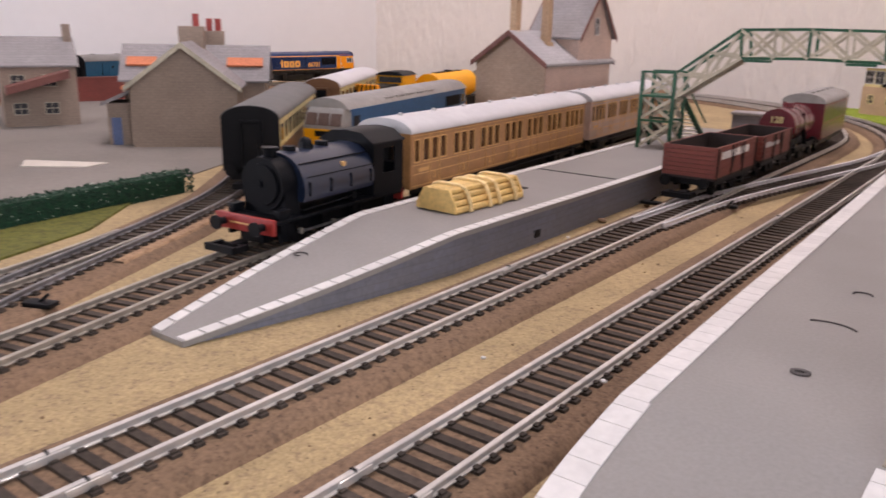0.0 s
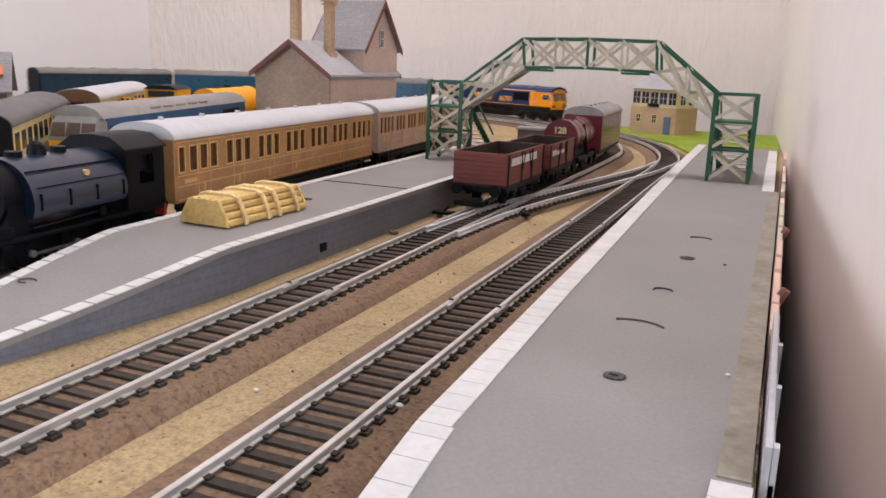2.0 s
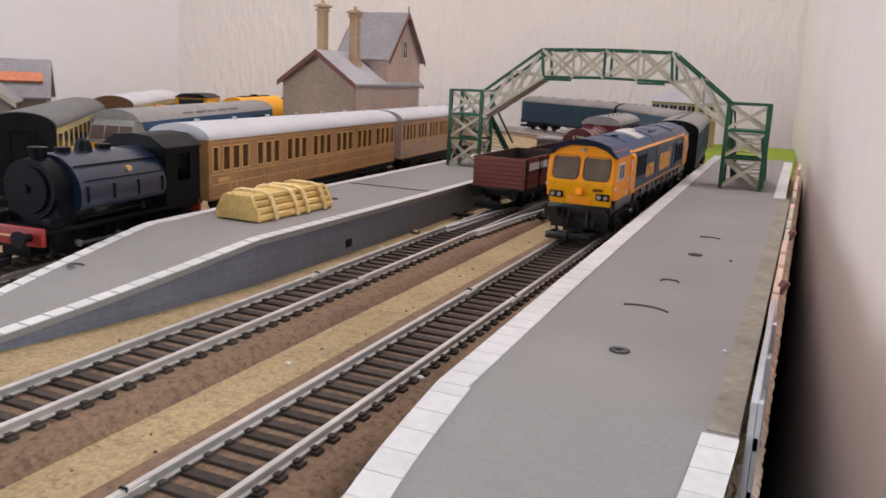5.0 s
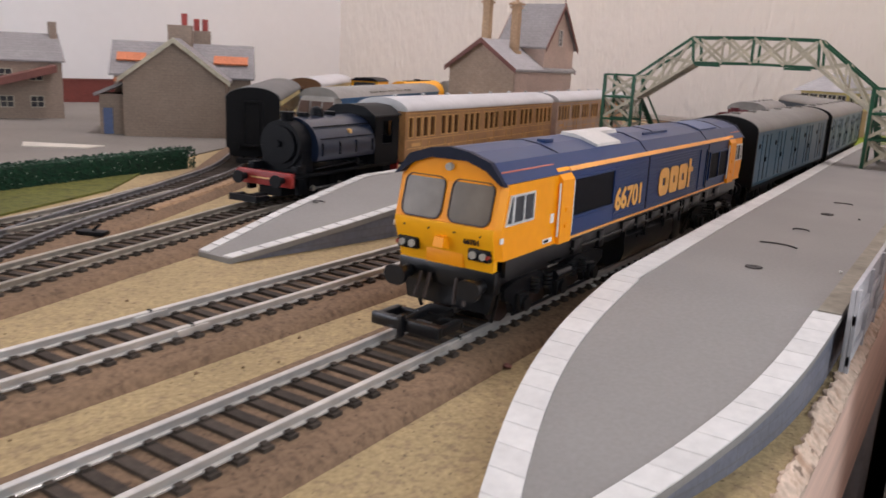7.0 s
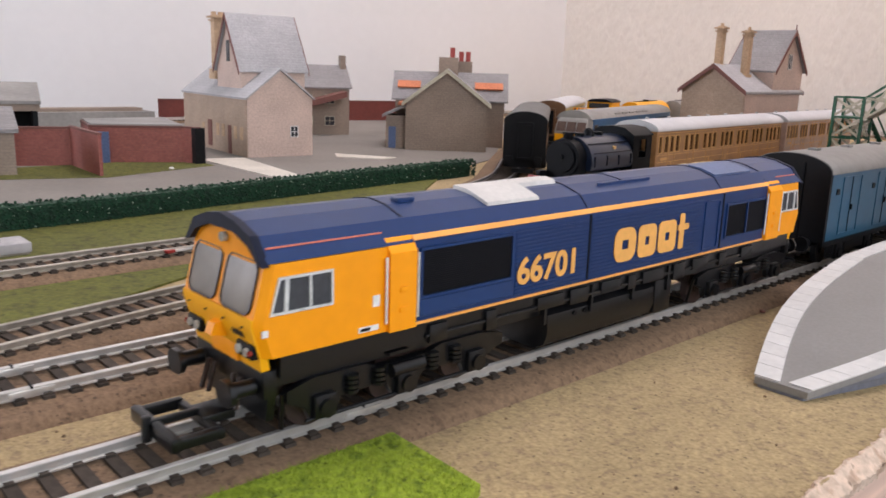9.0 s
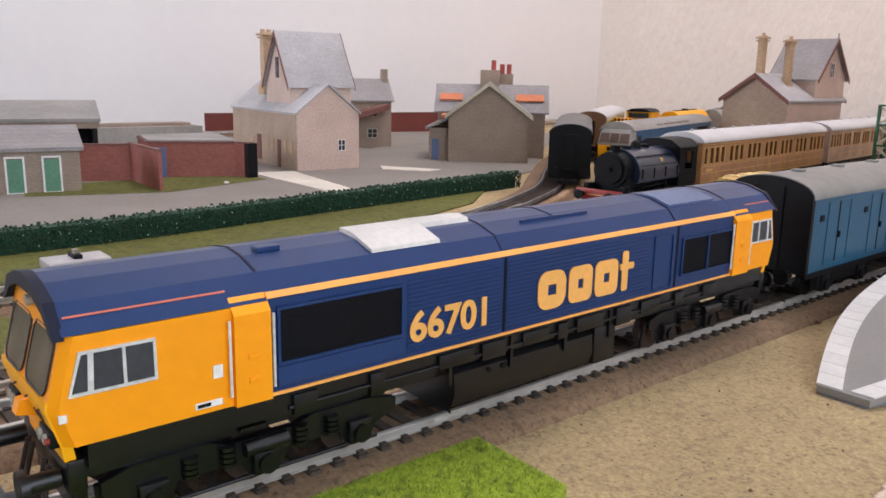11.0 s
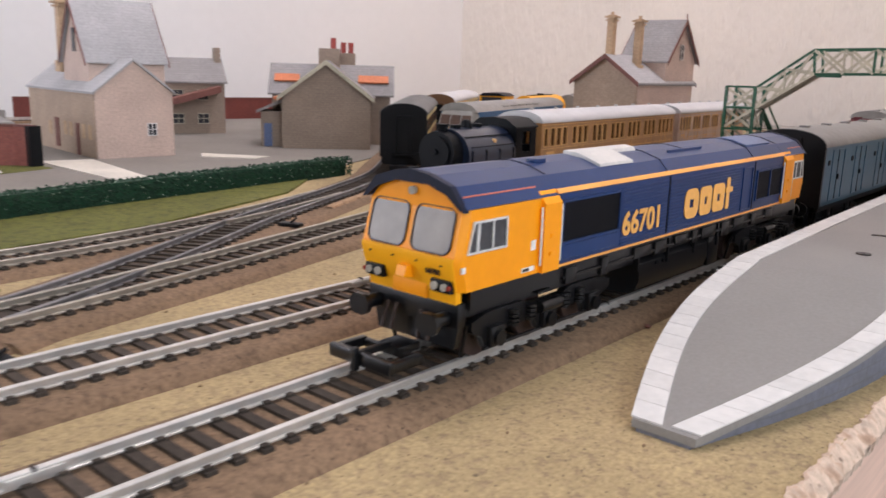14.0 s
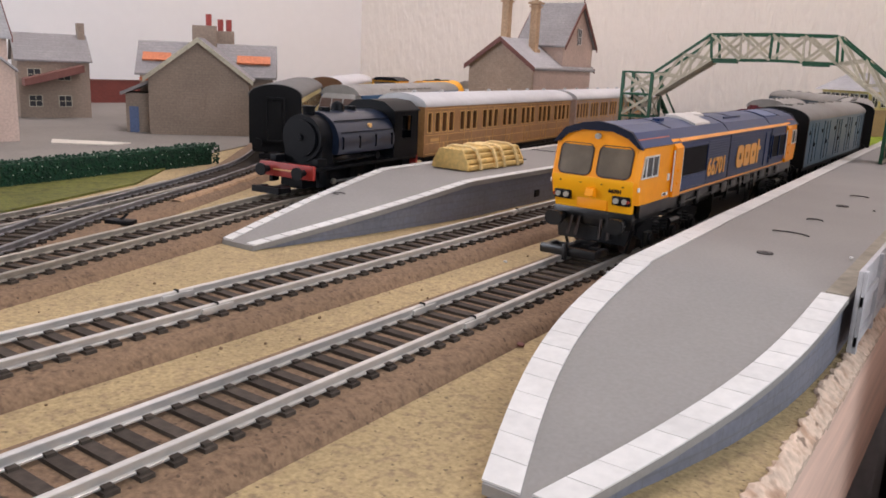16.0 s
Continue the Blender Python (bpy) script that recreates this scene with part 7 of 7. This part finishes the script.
part("nameboard", box(-0.008, 0.010, -0.0012, 0.0, 0.0385, 0.0425), BLACK, sb)
for x in (-0.022, 0.004):
    pane_window(sb, (x, 0.022, -0.0002), 0.008, 0.012, "y", -1, CREAM)
part("door", box(0.020, 0.030, -0.0010, 0.0005, 0, 0.026), HATCH, sb)

# small yard things
# Pale grey flatbed with fittings, built as a plain block on runners.
bs = thing("buffer_stop", pose(-0.300, -0.045, G), "pale grey flatbed with fittings beside the siding", "crate")
part("block", box(-0.009, 0.009, -0.014, 0.014, 0.002, 0.0065, bevel=0.0006), PALEGREY, bs)
for x in (-0.0075, 0.0075):
    part("runner", box(x - 0.001, x + 0.001, -0.013, 0.013, 0, 0.002), DULL, bs)
part("top_fitting", rod((0, 0, 0.0065), (0, 0, 0.0105), 0.0015), DULL, bs)
part("clamp", box(-0.005, 0.005, -0.002, 0.002, 0.0065, 0.0085, bevel=0.0004), BLACK, bs)
gb = thing("platform_hut", pose(-0.215, 0.90, G, 0, 0, 8), "low grey shed beside the far track", "hut")
part("wall", box(-0.014, 0.014, -0.012, 0.012, 0, 0.022), BLOCK, gb)
part("roof", box(-0.016, 0.016, -0.014, 0.014, 0.022, 0.0245, bevel=0.0005), SLATE, gb)
rng = random.Random(12)
bmc = bmesh.new()
for _ in range(260):
    x, yy = rng.uniform(-0.17, 0.02), rng.uniform(-0.1, 0.6)
    if -0.046 < x < 0.03 and yy > 0.085:
        continue
    r = rng.uniform(0.0002, 0.0006)
    zz = 0.0047 if abs(x + 0.0645) < 0.018 or abs(x + 0.1257) < 0.018 else 0.0017
    bmesh.ops.create_icosphere(bmc, subdivisions=1, radius=r, matrix=pose(x, yy, zz))
tagged(part("grit", bmc, CORK), "scattered loose grit", "grit", kind="stuff")


def blades():
    """Short flock fibres standing on the near grass mat."""
    rng = random.Random(21)
    V, F = [], []
    for _ in range(9000):
        x, y = rng.uniform(-0.0455, 0.0), rng.uniform(-0.10, -0.0195)
        if x > -0.014 - (y + 0.019) * 0.3:
            continue
        h, a, w = rng.uniform(0.0008, 0.0017), rng.uniform(0, 6.3), 0.00012
        dx, dy = math.cos(a), math.sin(a)
        k = len(V)
        V += [(x - dy * w, y + dx * w, 0.0041), (x + dy * w, y - dx * w, 0.0041), (x + dx * h * 0.6, y + dy * h * 0.6, 0.0041 + h)]
        F.append((k, k + 1, k + 2))
    me = bpy.data.meshes.new("grass_fibres")
    me.from_pydata(V, [], F)
    me.materials.append(GRASS)
    tagged(new("grass_fibres", me), "short bright green flock fibres on the mat", "grass", kind="stuff")


blades()


def crumb(x, y, z, r, material, label):
    bm = bmesh.new()
    bmesh.ops.create_icosphere(bm, subdivisions=1, radius=r, matrix=pose(x, y, z, 20, 10, 40) @ Matrix.Diagonal((1.3, 1, 0.7, 1)))
    tagged(part("crumb", bm, material), label, "crumb", group="loose crumbs")


for x, y, z, r, mt, lb in ((-0.0535, 0.247, 0.0052, 0.0010, WHITE, "white crumb beside the rail"), (-0.095, 0.244, 0.0024, 0.0007, WHITE, "white crumb on the sand"), (-0.150, 0.401, 0.0024, 0.0009, WHITE, "white crumb at the platform foot"), (0.023, 0.267, 0.0209, 0.0006, WHITE, "white crumb on the platform"), (0.014, 0.385, 0.0206, 0.0005, BLACK, "dark crumb on the platform"), (-0.042, 0.164, 0.0024, 0.0010, BARGE, "dark crumb near the platform ramp"), (-0.153, 0.445, 0.0028, 0.0022, CORK, "brown ballast chip beside the platform"), (-0.150, 0.50, 0.0028, 0.0018, CORK, "brown ballast chip beside the platform"), (-0.538, 0.144, 0.0030, 0.0020, WHITE, "white crumb in the yard")):
    crumb(x, y, z, r, mt, lb)
tagged(part("drain_hole", box(-0.1584, -0.1570, 0.3795, 0.3845, 0.0050, 0.0088), BLACK), "black drain opening in the platform side", "drain")
for x, y, a in ((-0.1480, 0.500, 0), (-0.1085, 0.522, 8), (-0.0420, 0.812, 0), (-0.246, 0.175, 25), (-0.146, 0.0, 5)):
    lever = thing("point_lever", pose(x, y, 0.0042, 0, 0, a), "small black point lever beside the track", "point lever", group="point levers")
    part("base", box(-0.006, 0.006, -0.003, 0.003, 0, 0.0018, bevel=0.0004), BLACK, lever)
    part("arm", beam((0, 0, 0.0015), (0.003, 0.001, 0.0045), 0.001, 0.001), BLACK, lever)
card = thing("red_card", pose(-0.2485, 0.019, 0.0060, 0, 0, 12), "small red and white card scrap on the siding", "card scrap")
part("red_end", box(-0.002, 0.002, -0.007, -0.003, 0, 0.0012), RED, card)
part("white_end", box(-0.002, 0.002, -0.003, 0.006, 0, 0.0010), WHITE, card)
tray = thing("grey_bracket", Matrix(), "pale grey plastic bracket under the board edge", "bracket")
part("body", box(0.004, 0.0335, 0.385, 0.43, -0.15, -0.058, bevel=0.004), PALEGREY, tray)


# ---- what moves ----
FRONT = [(0.0, 2.145), (0.5, 1.94), (1.0, 1.73), (1.5, 1.52), (2.0, 1.315), (2.5, 1.13), (3.0, 0.965), (3.5, 0.815), (4.0, 0.68), (4.5, 0.557), (5.0, 0.449), (5.5, 0.354), (6.0, 0.286), (6.5, 0.225), (7.0, 0.165), (7.5, 0.103), (8.0, 0.0408), (8.5, -0.0090), (9.0, -0.052), (9.5, -0.087), (10.0, -0.108), (10.5, -0.117), (11.0, -0.1175), (11.5, -0.115), (12.0, -0.110), (12.5, -0.089), (13.0, -0.0480), (13.5, 0.0078), (14.0, 0.0728), (14.5, 0.139), (15.0, 0.202), (15.5, 0.243), (16.0, 0.253)]


def front_at(t):
    """Smooth distance of the train's front along the line."""
    k = min(max(int(t / 0.5), 0), len(FRONT) - 2)
    p = [FRONT[min(max(i, 0), len(FRONT) - 1)][1] for i in (k - 1, k, k + 1, k + 2)]
    u = (t - FRONT[k][0]) / 0.5
    return 0.5 * (2 * p[1] + (p[2] - p[0]) * u + (2 * p[0] - 5 * p[1] + 4 * p[2] - p[3]) * u * u + (3 * p[1] - p[0] - 3 * p[2] + p[3]) * u ** 3)


def motions():
    for ob, start, length, b0, b1 in TRAIN:
        rows = []
        for k in range(65):
            t = k * 0.25
            s0 = front_at(t) + start
            xa, ya, _ = line_at(s0 + b0)
            xb, yb, _ = line_at(s0 + b1)
            d = Vector((xb - xa, yb - ya)).normalized()
            rows.append((t, pose(xa - d.x * b0, ya - d.y * b0, RAIL, 0, 0, math.degrees(math.atan2(-d.x, d.y)))))
        walk(ob, rows)


motions()
